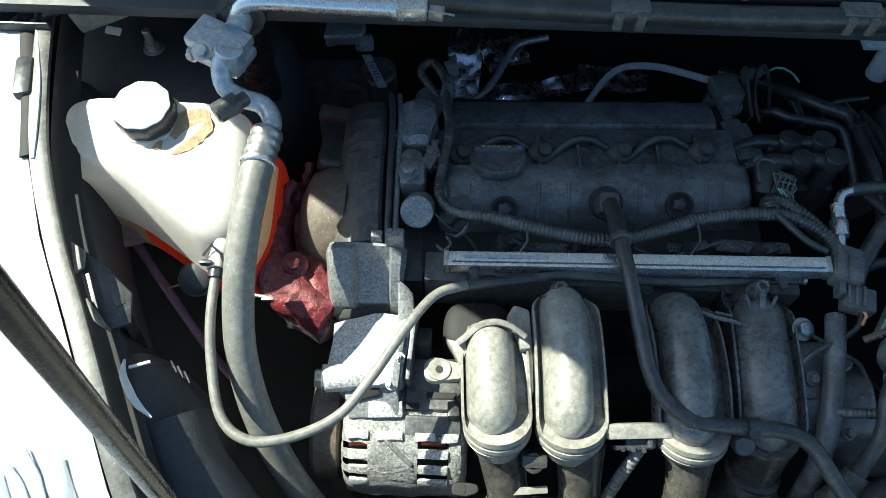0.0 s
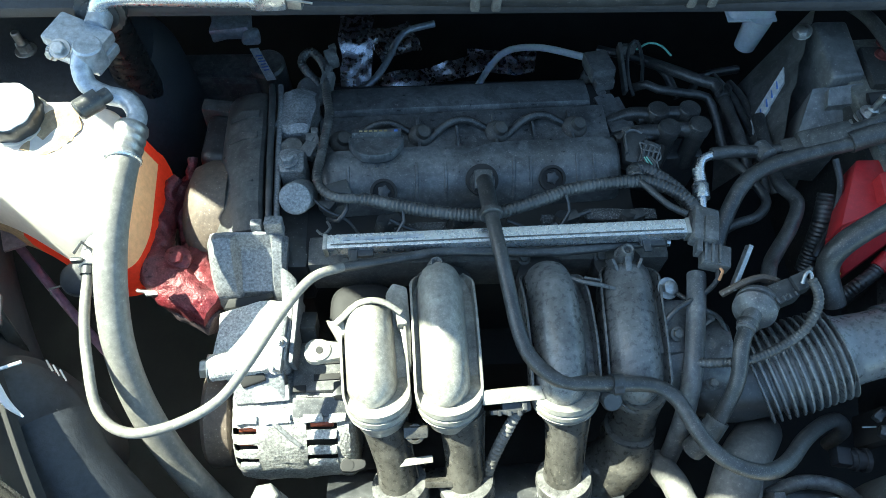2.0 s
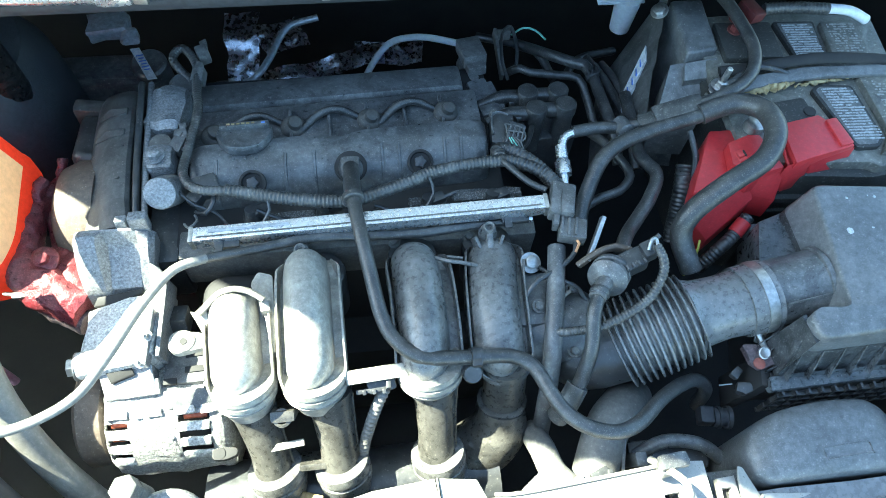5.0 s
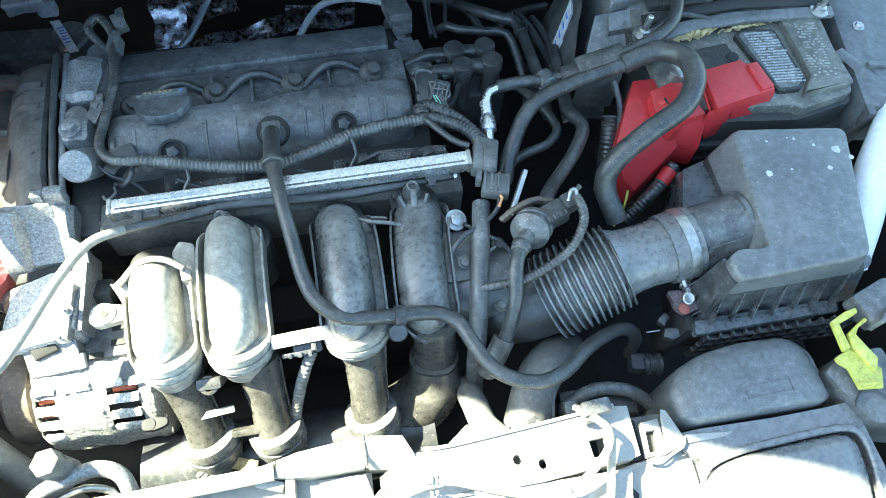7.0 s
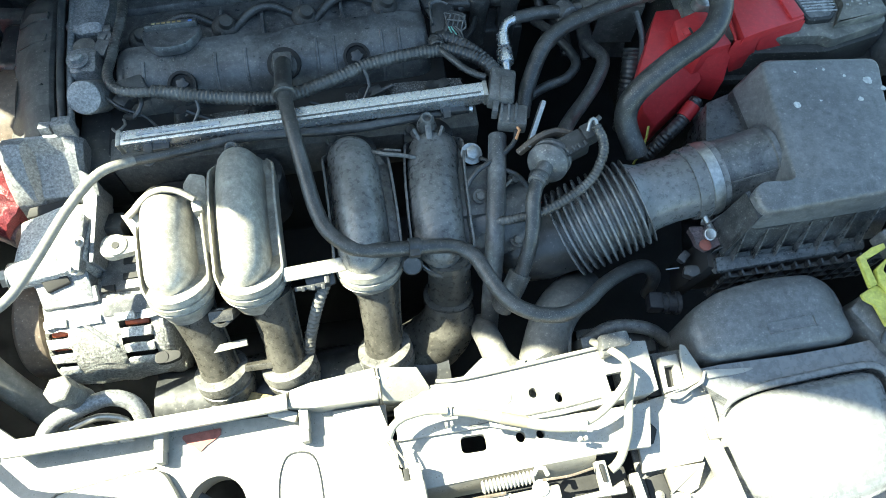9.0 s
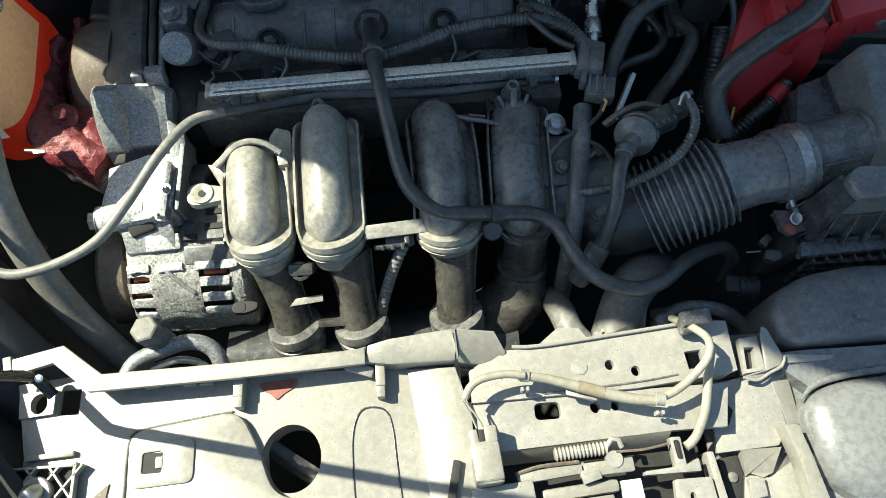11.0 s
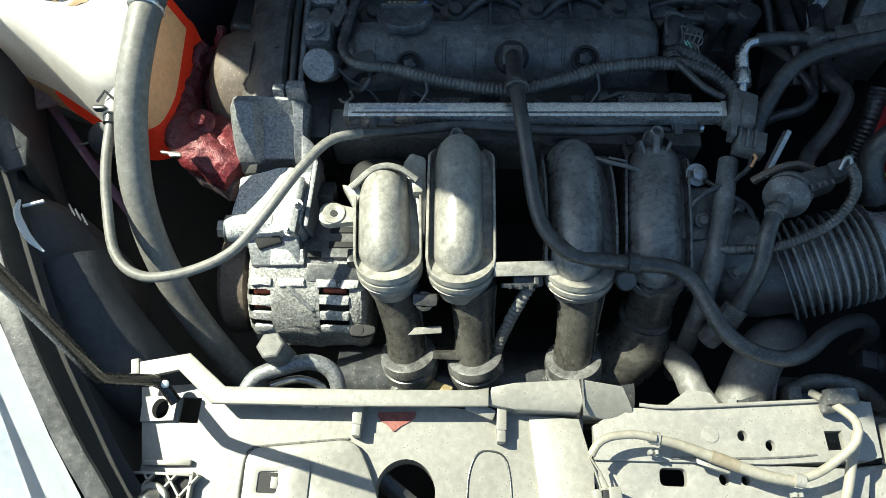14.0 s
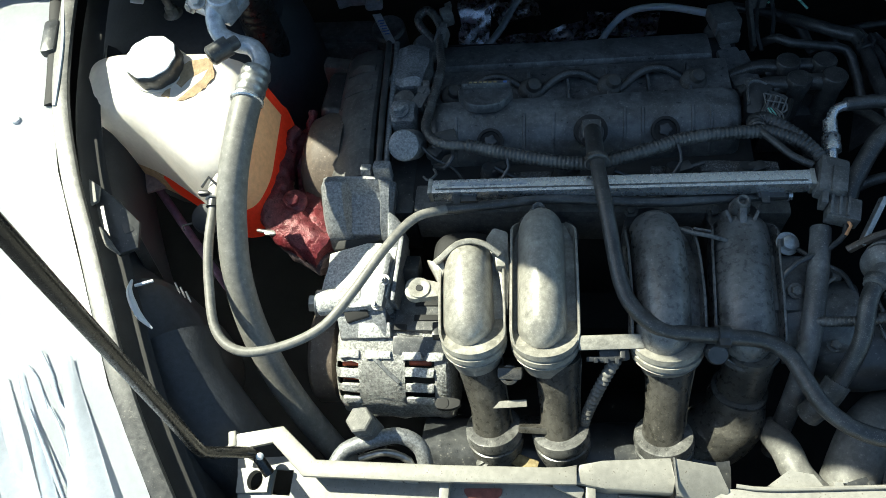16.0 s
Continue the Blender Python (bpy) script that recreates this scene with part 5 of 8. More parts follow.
part("rear_bowl", loft([[(0.0345 + a * math.copysign(abs(math.cos(u)) ** 0.7, math.cos(u)), 0.2420 + b * math.copysign(abs(math.sin(u)) ** 0.7, math.sin(u)), z) for u in [2 * math.pi * k / 40 for k in range(40)]]
                        for a, b, z in ((0.031, 0.027, 0.770), (0.0305, 0.0265, 0.812), (0.0295, 0.025, 0.820), (0.0255, 0.0205, 0.825), (0.016, 0.013, 0.8275), (0.004, 0.003, 0.828))]), VOID, man, "dark speckled dome behind the first runner")
for x, y in ((0.1120, 0.2520), (0.1960, 0.2620), (0.2660, 0.2720)):
    part("rear_boss", lathe([(-0.050, 0.0230), (0, 0.0230), (0.003, 0.0222), (0.0045, 0.0195), (0.0048, 0.008)], (x, y, 0.838), (0, 0.12, 1), 36), BLACK, man, "dark round end of the runner")
arch = [(0.0465 + q * math.cos(radians(a_)), 0.2020 + 0.80 * q * math.sin(radians(a_)), 0.8725 + 0.50 * q * math.sin(radians(a_))) for a_, q in ((172, 0.0300), (160, 0.0258), (148, 0.0242), (120, 0.0236), (90, 0.0234), (60, 0.0236), (42, 0.0244), (28, 0.0262))]
part("saddle", tube(arch, 0.0026, 14, 0.004, side=(0, -0.45, 0.89), wide=0.0048, power=4), RUNNER, man, "arched strap over the first runner")
part("saddle_lip", prism([(0.0080, 0.2110, 0.870), (0.0145, 0.2085, 0.872), (0.0235, 0.2105, 0.875), (0.0245, 0.1990, 0.872), (0.0195, 0.1905, 0.868), (0.0150, 0.1990, 0.868)], 0.010), RUNNER, man)
part("saddle_tab", prism([(0.0650, 0.214, 0.876), (0.0730, 0.213, 0.876), (0.0745, 0.204, 0.874), (0.0665, 0.203, 0.874)], 0.014), RUNNER, man)
part("joining_plate", plate(rounded([(0.0560, 0.2330), (0.0620, 0.2440), (0.0745, 0.2400), (0.0770, 0.2050), (0.0772, 0.1700), (0.0735, 0.1720), (0.0690, 0.2000), (0.0610, 0.2200)], 0.003), 0.852, 0.8665, bev=0.0015, slope=(0, 0.03), about=(0.07, 0.21)), RUNNER, man, "flat web joining two runners")
part("bar", box((0.1570, 0.1475, 0.8575), (0.050, 0.0115, 0.009), (22, 0, 4), 0.0015), RUNNER, man, "pale flat bar between the runners")
part("bridge", fuse(box((0.0795, 0.1350, 0.824), (0.020, 0.010, 0.05), (30, 0, 0), 0.003), lathe([(0, 0.0078), (0.012, 0.0078), (0.013, 0.005), (0.006, 0.0035)], (0.0790, 0.1280, 0.832), (0, -0.5, 1), 20)), LOWER, man)
part("ledge", box((0.0790, 0.1080, 0.8135), (0.028, 0.006, 0.003), (15, 0, 6), 0.001), RUNNER, man)
part("tail_ring", lathe([(0, 0.0200), (0.001, 0.0222), (0.005, 0.0222), (0.006, 0.0205)], (0.2655, 0.1360, 0.796), (0, -0.3, -0.95), 36), LOWER, man)
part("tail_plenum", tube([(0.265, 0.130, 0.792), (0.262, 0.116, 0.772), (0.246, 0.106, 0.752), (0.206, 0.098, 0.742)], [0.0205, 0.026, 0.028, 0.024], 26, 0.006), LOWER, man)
for x0, x1, yy, zz in ((0.086, 0.112, 0.100, 0.795),):
    part("tie_web", box(((x0 + x1) / 2, yy, zz - 0.010), (x1 - x0, 0.006, 0.030), (35, 0, 0), 0.002), LOWER, man)
part("plenum", tube([(0.00, 0.085, 0.725), (0.10, 0.083, 0.725), (0.26, 0.086, 0.73)], 0.036, 24, 0.03), BLACK, man)
part("hose_boss", lathe([(0, 0.008), (0.012, 0.0085), (0.014, 0.007)], (0.2345, 0.146, 0.852), (0, -0.6, 0.8), 22), BLACK, man)
part("lock_wire", tube([(0.2140, 0.2440, 0.868), (0.2240, 0.2385, 0.871), (0.2360, 0.2360, 0.871), (0.2500, 0.2330, 0.869)], 0.0018, 8), RUNNER_DIM, man)
part("lock_tab", box((0.2315, 0.2420, 0.868), (0.014, 0.0020, 0.006), (0, 0, -12), 0.0004), RUNNER_DIM, man)

# breather hose over the manifold
br = thing("breather_hose", (0.20, 0.15, 0.85), "grey rubber breather hose over the manifold", "hose")
part("hose", tube([(0.146, 0.343, 0.873), (0.1462, 0.325, 0.883), (0.147, 0.300, 0.8915), (0.1495, 0.276, 0.8945), (0.153, 0.252, 0.8930), (0.158, 0.2225, 0.886), (0.164, 0.190, 0.879), (0.173, 0.169, 0.876), (0.192, 0.1525, 0.875), (0.214, 0.150, 0.873), (0.241, 0.150, 0.869), (0.268, 0.149, 0.866), (0.284, 0.139, 0.865), (0.293, 0.119, 0.865), (0.302, 0.101, 0.865), (0.317, 0.087, 0.866), (0.339, 0.080, 0.866), (0.363, 0.088, 0.857), (0.391, 0.109, 0.841), (0.420, 0.125, 0.824), (0.441, 0.131, 0.810), (0.452, 0.126, 0.796), (0.455, 0.122, 0.76)], 0.0062, 16, 0.005), RUBBER, br)
part("collar", lathe([(-0.003, 0.0090), (-0.002, 0.0102), (0.002, 0.0102), (0.003, 0.0090)], (0.1472, 0.295, 0.8925), (0.10, -1, 0.12), 24), RUBBER, br, "raised hose collar")
part("sleeve", tube([(0.146, 0.340, 0.875), (0.1462, 0.325, 0.883), (0.1470, 0.2965, 0.8923)], 0.0076, 16), RUBBER, br)
part("clip", fuse(tube([(0.233, 0.150, 0.8705), (0.242, 0.150, 0.869)], 0.0082, 16), box((0.2375, 0.143, 0.874), (0.008, 0.006, 0.006), bev=0.001)), BLACK, br, "black hose clip")

# ---- alternator ----
alt = thing("alternator", (-0.025, 0.165, 0.70), "dusty cast aluminium alternator with cooling slots", "alternator")
AY, AZ, AR = 0.165, 0.762, 0.0555


def slotted_shell():
    """The alternator's casing: a worn drum with two rows of cooling slots cut through it."""
    along = [(-0.0780, 0.034), (-0.0765, 0.044), (-0.0745, 0.0495), (-0.0725, 0.0520), (-0.0690, 0.0540), (-0.0600, 0.0553), (-0.0530, 0.0556), (-0.0500, 0.0562), (-0.0400, 0.0562), (-0.0300, 0.0558), (-0.0200, 0.0560),
             (-0.0140, 0.0560), (-0.0120, 0.0553), (-0.0040, 0.0550), (0.0060, 0.0545), (0.0130, 0.0540), (0.0160, 0.0548), (0.0230, 0.0545), (0.0265, 0.0520), (0.0285, 0.0440), (0.0290, 0.020)]
    bm = bmesh.new()
    n = 120
    rings = [[bm.verts.new((x, AY + r * math.cos(2 * math.pi * j / n), AZ + r * math.sin(2 * math.pi * j / n))) for j in range(n)] for x, r in along]
    for a, b in zip(rings, rings[1:]):
        mx = (a[0].co.x + b[0].co.x) / 2
        for j in range(n):
            deg = 3.0 * (j + 0.5)
            left = -0.0735 < mx < -0.0525 and any(q < deg < q + 6 for q in (117, 132, 147))
            right = -0.0125 < mx < 0.0135 and any(q < deg < q + 6 for q in (114, 129, 144))
            if not (left or right):
                bm.faces.new((a[j], a[(j + 1) % n], b[(j + 1) % n], b[j]))
    bmesh.ops.solidify(bm, geom=bm.faces[:], thickness=0.0045)
    return shaken(bm, 0.0016, 170)


part("shell", slotted_shell(), CAST_PALE, alt)
part("core", lathe([(0, 0.02), (0.002, 0.045), (0.094, 0.045), (0.096, 0.02)], (-0.073, AY, AZ), (1, 0, 0), 40), VOID, alt, "black core behind the cooling slots")
for a in (120, 135):
    part("winding", box((-0.0615, AY + 0.0465 * math.cos(radians(a)), AZ + 0.0465 * math.sin(radians(a))), (0.017, 0.005, 0.004), (a - 90, 0, 0), 0.0015), COPPER, alt, "copper winding inside a slot")
part("winding", box((0.000, AY + 0.0465 * math.cos(radians(117)), AZ + 0.0465 * math.sin(radians(117))), (0.020, 0.005, 0.004), (27, 0, 0), 0.0015), COPPER, alt, "copper winding inside a slot")
for a in (127.5, 142.5, 157.5):
    part("slot_fin", shaken(box((-0.0610, AY + 0.0540 * math.cos(radians(a)), AZ + 0.0545 * math.sin(radians(a))), (0.0170, 0.0080, 0.0034), (a - 90, 0, 0), 0.0014), 0.0006, 240), CAST_PALE, alt)
    part("slot_fin", shaken(box((0.0008, AY + 0.0548 * math.cos(radians(a - 3)), AZ + 0.0548 * math.sin(radians(a - 3))), (0.0250, 0.0080, 0.0034), (a - 93, 0, 0), 0.0014), 0.0006, 240), CAST_PALE, alt)
part("cross_rib", shaken(tube([(AX, AY + 0.0560 * math.cos(radians(q)), AZ + 0.0560 * math.sin(radians(q))) for AX, q in ((-0.045, 108), (-0.036, 116), (-0.027, 125), (-0.017, 134))], 0.0022, 8, 0.004), 0.0005, 200), CAST, alt)
for x, w in ((-0.062, 0.018), (-0.036, 0.022), (-0.006, 0.016), (0.014, 0.014)):
    part("edge_block", shaken(finer(box((x, AY - 0.0190, AZ + 0.0525), (w, 0.0070, 0.0050), (24, 0, 2), 0.001), 1), 0.0010, 220), CAST_PALE, alt)
part("pulley_guard", lathe([(0, 0.040), (0.003, 0.047), (0.022, 0.0485), (0.026, 0.045), (0.0265, 0.03)], (-0.079, AY + 0.004, AZ - 0.004), (-1, 0, 0), 40), BROWN, alt, "tan pulley guard")
part("lug", fuse(plate(rounded([(0.017, 0.1025), (0.028, 0.1015), (0.038, 0.105), (0.038, 0.111), (0.028, 0.1125), (0.017, 0.1115)], 0.004), 0.806, 0.811, [ring_loop(0.0235, 0.107, 0.0026, 0.0026, 14)], 0.0008),
                 lathe([(0, 0.0050), (0.0012, 0.0048), (0.0013, 0.0034)], (0.0235, 0.107, 0.8105), (0, -0.1, 1), 22)), VOID, alt, "black lug with a small hole")
back = part("rear_cover", fuse(box((0.0005, 0.1890, 0.806), (0.050, 0.046, 0.028), (-4, 0, 0), 0.003), box((-0.0005, 0.1560, 0.8135), (0.046, 0.016, 0.012), (22, 0, 0), 0.002)), DUSTY, alt, "dark grey slotted rear cover")
for x, y, w in ((0.0050, 0.2090, 0.026), (0.0060, 0.1935, 0.026), (0.0055, 0.1790, 0.024), (-0.0180, 0.1690, 0.011), (0.0070, 0.2030, 0.024)):
    part("slot", box((x, y, 0.8196 + 0.07 * (0.189 - y)), (w, 0.0058, 0.004), (-4, 0, 2), 0.0008), VOID, back)
part("terminal", box((0.016, 0.166, 0.822), (0.010, 0.014, 0.012), (-10, 0, 4), 0.002), BLACK, alt)
part("plug", box((-0.014, 0.2250, 0.822), (0.018, 0.020, 0.020), (-20, 0, 0), 0.003), BLACK, alt)
brk = thing("accessory_bracket", (-0.06, 0.23, 0.76), "grey cast aluminium bracket above the alternator", "bracket")
PLAIN = [(0.300, 0.790), (0.300, 0.861), (0.297, 0.867), (0.290, 0.8685), (0.279, 0.862), (0.266, 0.850), (0.252, 0.834), (0.247, 0.790)]
POCKET = [(0.300, 0.790), (0.300, 0.861), (0.297, 0.867), (0.2945, 0.8665), (0.288, 0.852), (0.275, 0.843), (0.256, 0.833), (0.247, 0.790)]
rings = []
for x, form, low, lean in ((-0.0995, PLAIN, 0.010, 1), (-0.0970, PLAIN, 0.003, 1), (-0.0930, PLAIN, 0.0, 1), (-0.0780, PLAIN, 0, 1), (-0.0735, POCKET, 0, 0.6), (-0.0700, POCKET, 0, 0), (-0.0450, POCKET, 0, 0), (-0.0420, PLAIN, 0.001, 0), (-0.0340, PLAIN, 0.003, -0.5), (-0.0300, PLAIN, 0.010, -1)):
    rings.append([(x + lean * 0.12 * (0.868 - z), y, z - low) for y, z in form])
part("upper", shaken(finer(loft(rings), 2), 0.0008, 110), CAST, brk)
part("horn", shaken(finer(fuse(box((-0.0400, 0.3000, 0.870), (0.016, 0.010, 0.020), (-8, 0, 0), 0.002), box((-0.0560, 0.3020, 0.866), (0.010, 0.008, 0.016), (-8, 0, 0), 0.002)), 1), 0.0008, 150), CAST, brk)
part("cheek", shaken(finer(prism([(-0.036, 0.272, 0.852), (-0.022, 0.262, 0.843), (-0.020, 0.228, 0.836), (-0.034, 0.236, 0.838)], 0.030), 1), 0.0014, 110), CAST, brk)
part("slot", prism([(-0.0880, 0.2420, 0.8275), (-0.0840, 0.2500, 0.8310), (-0.0450, 0.2530, 0.8350), (-0.0440, 0.2500, 0.8335), (-0.0640, 0.2440, 0.8300)], 0.004), VOID, brk, "dark slot through the casting")
part("arm", shaken(finer(prism([(-0.0900, 0.238, 0.8285), (-0.0560, 0.246, 0.8345), (-0.0260, 0.244, 0.8380), (-0.0230, 0.214, 0.8500), (-0.0270, 0.186, 0.8500), (-0.0460, 0.178, 0.8420), (-0.0800, 0.180, 0.8360), (-0.0900, 0.192, 0.8350)], 0.040), 2), 0.0018, 75), CAST_PALE, brk, "pale lower arm of the casting")
part("web", shaken(finer(box((-0.0320, 0.2000, 0.8480), (0.010, 0.050, 0.014), (4, 0, -4), 0.003), 1), 0.0014, 130), CAST, brk)
part("side_fin", box((-0.0210, 0.2150, 0.8330), (0.004, 0.060, 0.034), (6, 0, -3), 0.0012), CAST, brk)
part("foot", shaken(finer(prism([(-0.078, 0.186, 0.832), (-0.030, 0.182, 0.836), (-0.028, 0.160, 0.822), (-0.070, 0.158, 0.820)], 0.022), 1), 0.0010, 140), CAST, brk)
part("pocket", prism([(-0.0690, 0.1800, 0.8345), (-0.0470, 0.1830, 0.8380), (-0.0440, 0.1740, 0.8330), (-0.0640, 0.1690, 0.8285)], 0.003), VOID, brk)
part("pad", shaken(box((-0.0400, 0.1655, 0.8225), (0.028, 0.013, 0.006), (28, 0, 3), 0.001), 0.0008, 200), CAST_PALE, brk)
part("boss", shaken(lathe([(0, 0.0085), (0.002, 0.0115), (0.040, 0.0115), (0.042, 0.010)], (-0.0930, 0.1870, 0.8290), (1, 0.06, 0.10), 26), 0.0005, 200), CAST_PALE, brk)
part("bolt", bolt((-0.0930, 0.1868, 0.8290), 0.0080, 0.007, (-1, -0.06, 0.1)), STEEL, brk)
for x, y, z, r in ((-0.0290, 0.1985, 0.8545, 0.0032), (-0.0345, 0.1790, 0.8470, 0.0034)):
    part("bolt", fuse(bolt((x, y, z), r, 0.005, (-0.2, -0.3, 1)), lathe([(0, r * 0.5), (0.008, r * 0.5)], (x, y, z), (-0.2, -0.3, 1), 10)), STEEL, brk, "small bright stud")

mount = thing("engine_mount", (-0.125, 0.28, 0.76), "rough cast engine mount arm, red tank light in its colour", "engine mount")
MESS = 0.0026


def rough_arm(pts, radii, power=2.4):
    return shaken(shaken(finer(tube(pts, radii, 18, 0.005, power=power), 1), MESS, 90), 0.0011, 330)


part("arm", rough_arm([(-0.139, 0.384, 0.822), (-0.146, 0.362, 0.828), (-0.155, 0.335, 0.830), (-0.158, 0.308, 0.828), (-0.150, 0.285, 0.824), (-0.130, 0.266, 0.820), (-0.098, 0.247, 0.814)], [0.005, 0.009, 0.014, 0.018, 0.021, 0.021, 0.018]), RED_CAST, mount)
part("brace", rough_arm([(-0.143, 0.352, 0.822), (-0.132, 0.322, 0.814), (-0.121, 0.298, 0.818), (-0.112, 0.272, 0.818), (-0.098, 0.252, 0.816)], [0.007, 0.009, 0.013, 0.017, 0.016]), RED_CAST, mount)
part("toe", rough_arm([(-0.168, 0.290, 0.816), (-0.150, 0.272, 0.812), (-0.125, 0.254, 0.808), (-0.098, 0.238, 0.806)], [0.008, 0.012, 0.014, 0.012]), MOUNT_GREY, mount, "dark purplish grey lower edge")
part("ear", rough_arm([(-0.137, 0.380, 0.826), (-0.134, 0.391, 0.832), (-0.133, 0.402, 0.836)], [0.0045, 0.0032, 0.0036]), RED_CAST, mount)
part("ear", rough_arm([(-0.150, 0.352, 0.836), (-0.146, 0.366, 0.842), (-0.142, 0.372, 0.843)], [0.006, 0.0055, 0.0045]), RED_CAST, mount)
part("bolt", fuse(lathe([(0, 0.0125), (0.003, 0.0125), (0.005, 0.0100)], (-0.131, 0.287, 0.8375), (0.1, -0.25, 1), 26), bolt((-0.131, 0.2865, 0.841), 0.0062, 0.008, (0.1, -0.25, 1))), RED_CAST, mount, "round washer and hex bolt")

# ---- purge valve and the hoses round the throttle ----
pv = thing("purge_valve", (0.36, 0.205, 0.85), "round grey purge valve with a wiring plug", "valve")
part("disc", lathe([(-0.007, 0.0150), (-0.005, 0.0172), (-0.001, 0.0172), (0, 0.0152), (0.002, 0.0152), (0.003, 0.0172), (0.007, 0.0172), (0.009, 0.0145), (0.013, 0.0085)], (0.358, 0.207, 0.884), (-0.55, -0.7, 0.45), 36), DUSTY, pv)
part("body", fuse(box((0.376, 0.214, 0.888), (0.026, 0.018, 0.018), (0, -10, 18), 0.003), box((0.391, 0.220, 0.896), (0.012, 0.014, 0.016), (0, -10, 18), 0.002)), BLACK, pv)
for k in range(4):
    part("rib", box((0.370 + 0.0055 * k, 0.2055 + 0.0018 * k, 0.893), (0.0018, 0.004, 0.014), (0, -10, 18), 0.0005), DUSTY, pv)
part("pin", tube([(0.394, 0.226, 0.900), (0.402, 0.231, 0.903)], 0.0022, 8), DUSTY, pv)
part("band", lathe([(-0.003, 0.0078), (-0.002, 0.0086), (0.002, 0.0086), (0.003, 0.0078)], (0.3445, 0.189, 0.8895), (-0.5, -0.85, 0), 20), RUBBER, pv)
part("nozzle", tube([(0.352, 0.199, 0.888), (0.346, 0.191, 0.889), (0.341, 0.184, 0.890)], 0.0074, 16), DUSTY, pv)
part("hose", tube([(0.347, 0.192, 0.889), (0.337, 0.174, 0.887), (0.333, 0.149, 0.873), (0.326, 0.131, 0.852), (0.316, 0.117, 0.838)], 0.0062, 14, 0.004), RUBBER, pv)
part("elbow", tube([(0.322, 0.126, 0.846), (0.314, 0.115, 0.836), (0.306, 0.108, 0.82)], 0.0095, 14), CONDUIT, pv)
part("strap", tube([(0.336, 0.222, 0.876), (0.350, 0.226, 0.888), (0.366, 0.230, 0.889), (0.380, 0.228, 0.885)], 0.003, 8, wide=0.005, side=(0, 0, 1)), BROWN, pv)
part("upper_hose", tube([(0.372, 0.226, 0.884), (0.380, 0.240, 0.878), (0.391, 0.256, 0.868), (0.408, 0.276, 0.862), (0.424, 0.296, 0.860), (0.438, 0.323, 0.858), (0.430, 0.350, 0.852), (0.436, 0.400, 0.842), (0.440, 0.440, 0.838)], 0.0065, 12, 0.006), RUBBER, pv)
sen = thing("sensor_cable", (0.37, 0.18, 0.86), "corrugated sensor cable with silver plug tip", "cable")
part("cable", tube([(0.392, 0.216, 0.914), (0.396, 0.204, 0.910), (0.394, 0.192, 0.902), (0.380, 0.177, 0.890), (0.347, 0.164, 0.880), (0.320, 0.166, 0.866), (0.306, 0.170, 0.858)], 0.0042, 10, ribs=(0.003, 0.0006)), CONDUIT, sen)
part("tip", fuse(tube([(0.386, 0.214, 0.910), (0.389, 0.221, 0.915), (0.393, 0.221, 0.914), (0.394, 0.212, 0.910)], 0.0016, 10, 0.002)), STEEL, sen)
single("coolant_pipe", tube([(0.3225, 0.245, 0.868), (0.3205, 0.235, 0.868), (0.3145, 0.202, 0.863), (0.3075, 0.165, 0.854), (0.3030, 0.138, 0.832), (0.3000, 0.119, 0.800), (0.30, 0.10, 0.74)], 0.0080, 16, 0.006), DUSTY, "upright grey plastic pipe beside the manifold", "pipe")
thr = thing("throttle_valve", (0.32, 0.19, 0.78), "dark throttle body with bolts and link plates", "throttle")
part("body", fuse(lathe([(-0.02, 0.034), (0.03, 0.034), (0.035, 0.030)], (0.318, 0.185, 0.82), (0.9, -0.1, 0.25), 36), box((0.300, 0.205, 0.838), (0.04, 0.05, 0.03), bev=0.005)), COVER, thr)
part("bolt", bolt((0.299, 0.237, 0.858), 0.0065, 0.006, (0.2, -0.3, 1)), STEEL, thr, "bright zinc bolt")
part("bolt", bolt((0.306, 0.160, 0.848), 0.006, 0.006, (0.2, -0.6, 0.8)), CAST_DARK, thr)
part("lever", box((0.352, 0.240, 0.888), (0.004, 0.042, 0.008), (18, 12, -24), 0.001), STEEL, thr, "thin silver lever")
single("dark_elbow", tube([(0.325, 0.175, 0.81), (0.345, 0.165, 0.812), (0.378, 0.168, 0.822)], [0.030, 0.033, 0.034], 28, 0.008), BLACK, "black rubber elbow before the throttle", "elbow")

# ---- pipes and hoses towards the battery ----
mp = thing("fuel_line", (0.40, 0.36, 0.84), "bent metal fuel line with a push-on coupling", "fuel line")
part("pipe", tube([(0.342, 0.300, 0.862), (0.344, 0.316, 0.866), (0.346, 0.345, 0.872), (0.3505, 0.360, 0.875), (0.364, 0.366, 0.876)], 0.0042, 12, 0.004), ALU, mp)
part("fitting", fuse(lathe([(0, 0.0075), (0.014, 0.0075), (0.016, 0.006)], (0.3445, 0.322, 0.867), (0.05, 1, 0.15), 20), lathe([(0, 0.0058), (0.014, 0.0056)], (0.3455, 0.338, 0.870), (0.05, 1, 0.15), 18)), ALU, mp)
part("sleeve", tube([(0.360, 0.3655, 0.876), (0.385, 0.368, 0.877), (0.402, 0.365, 0.879)], 0.0060, 14), RUBBER, mp)
part("tee", fuse(lathe([(-0.010, 0.006), (-0.008, 0.0085), (0.008, 0.0085), (0.010, 0.006)], (0.408, 0.364, 0.880), (0.2, -0.9, 0.3), 20)), DUSTY, mp)
part("quick_coupling", fuse(box((0.437, 0.364, 0.889), (0.034, 0.015, 0.014), (0, -16, 2), 0.004)), RUBBER, mp)
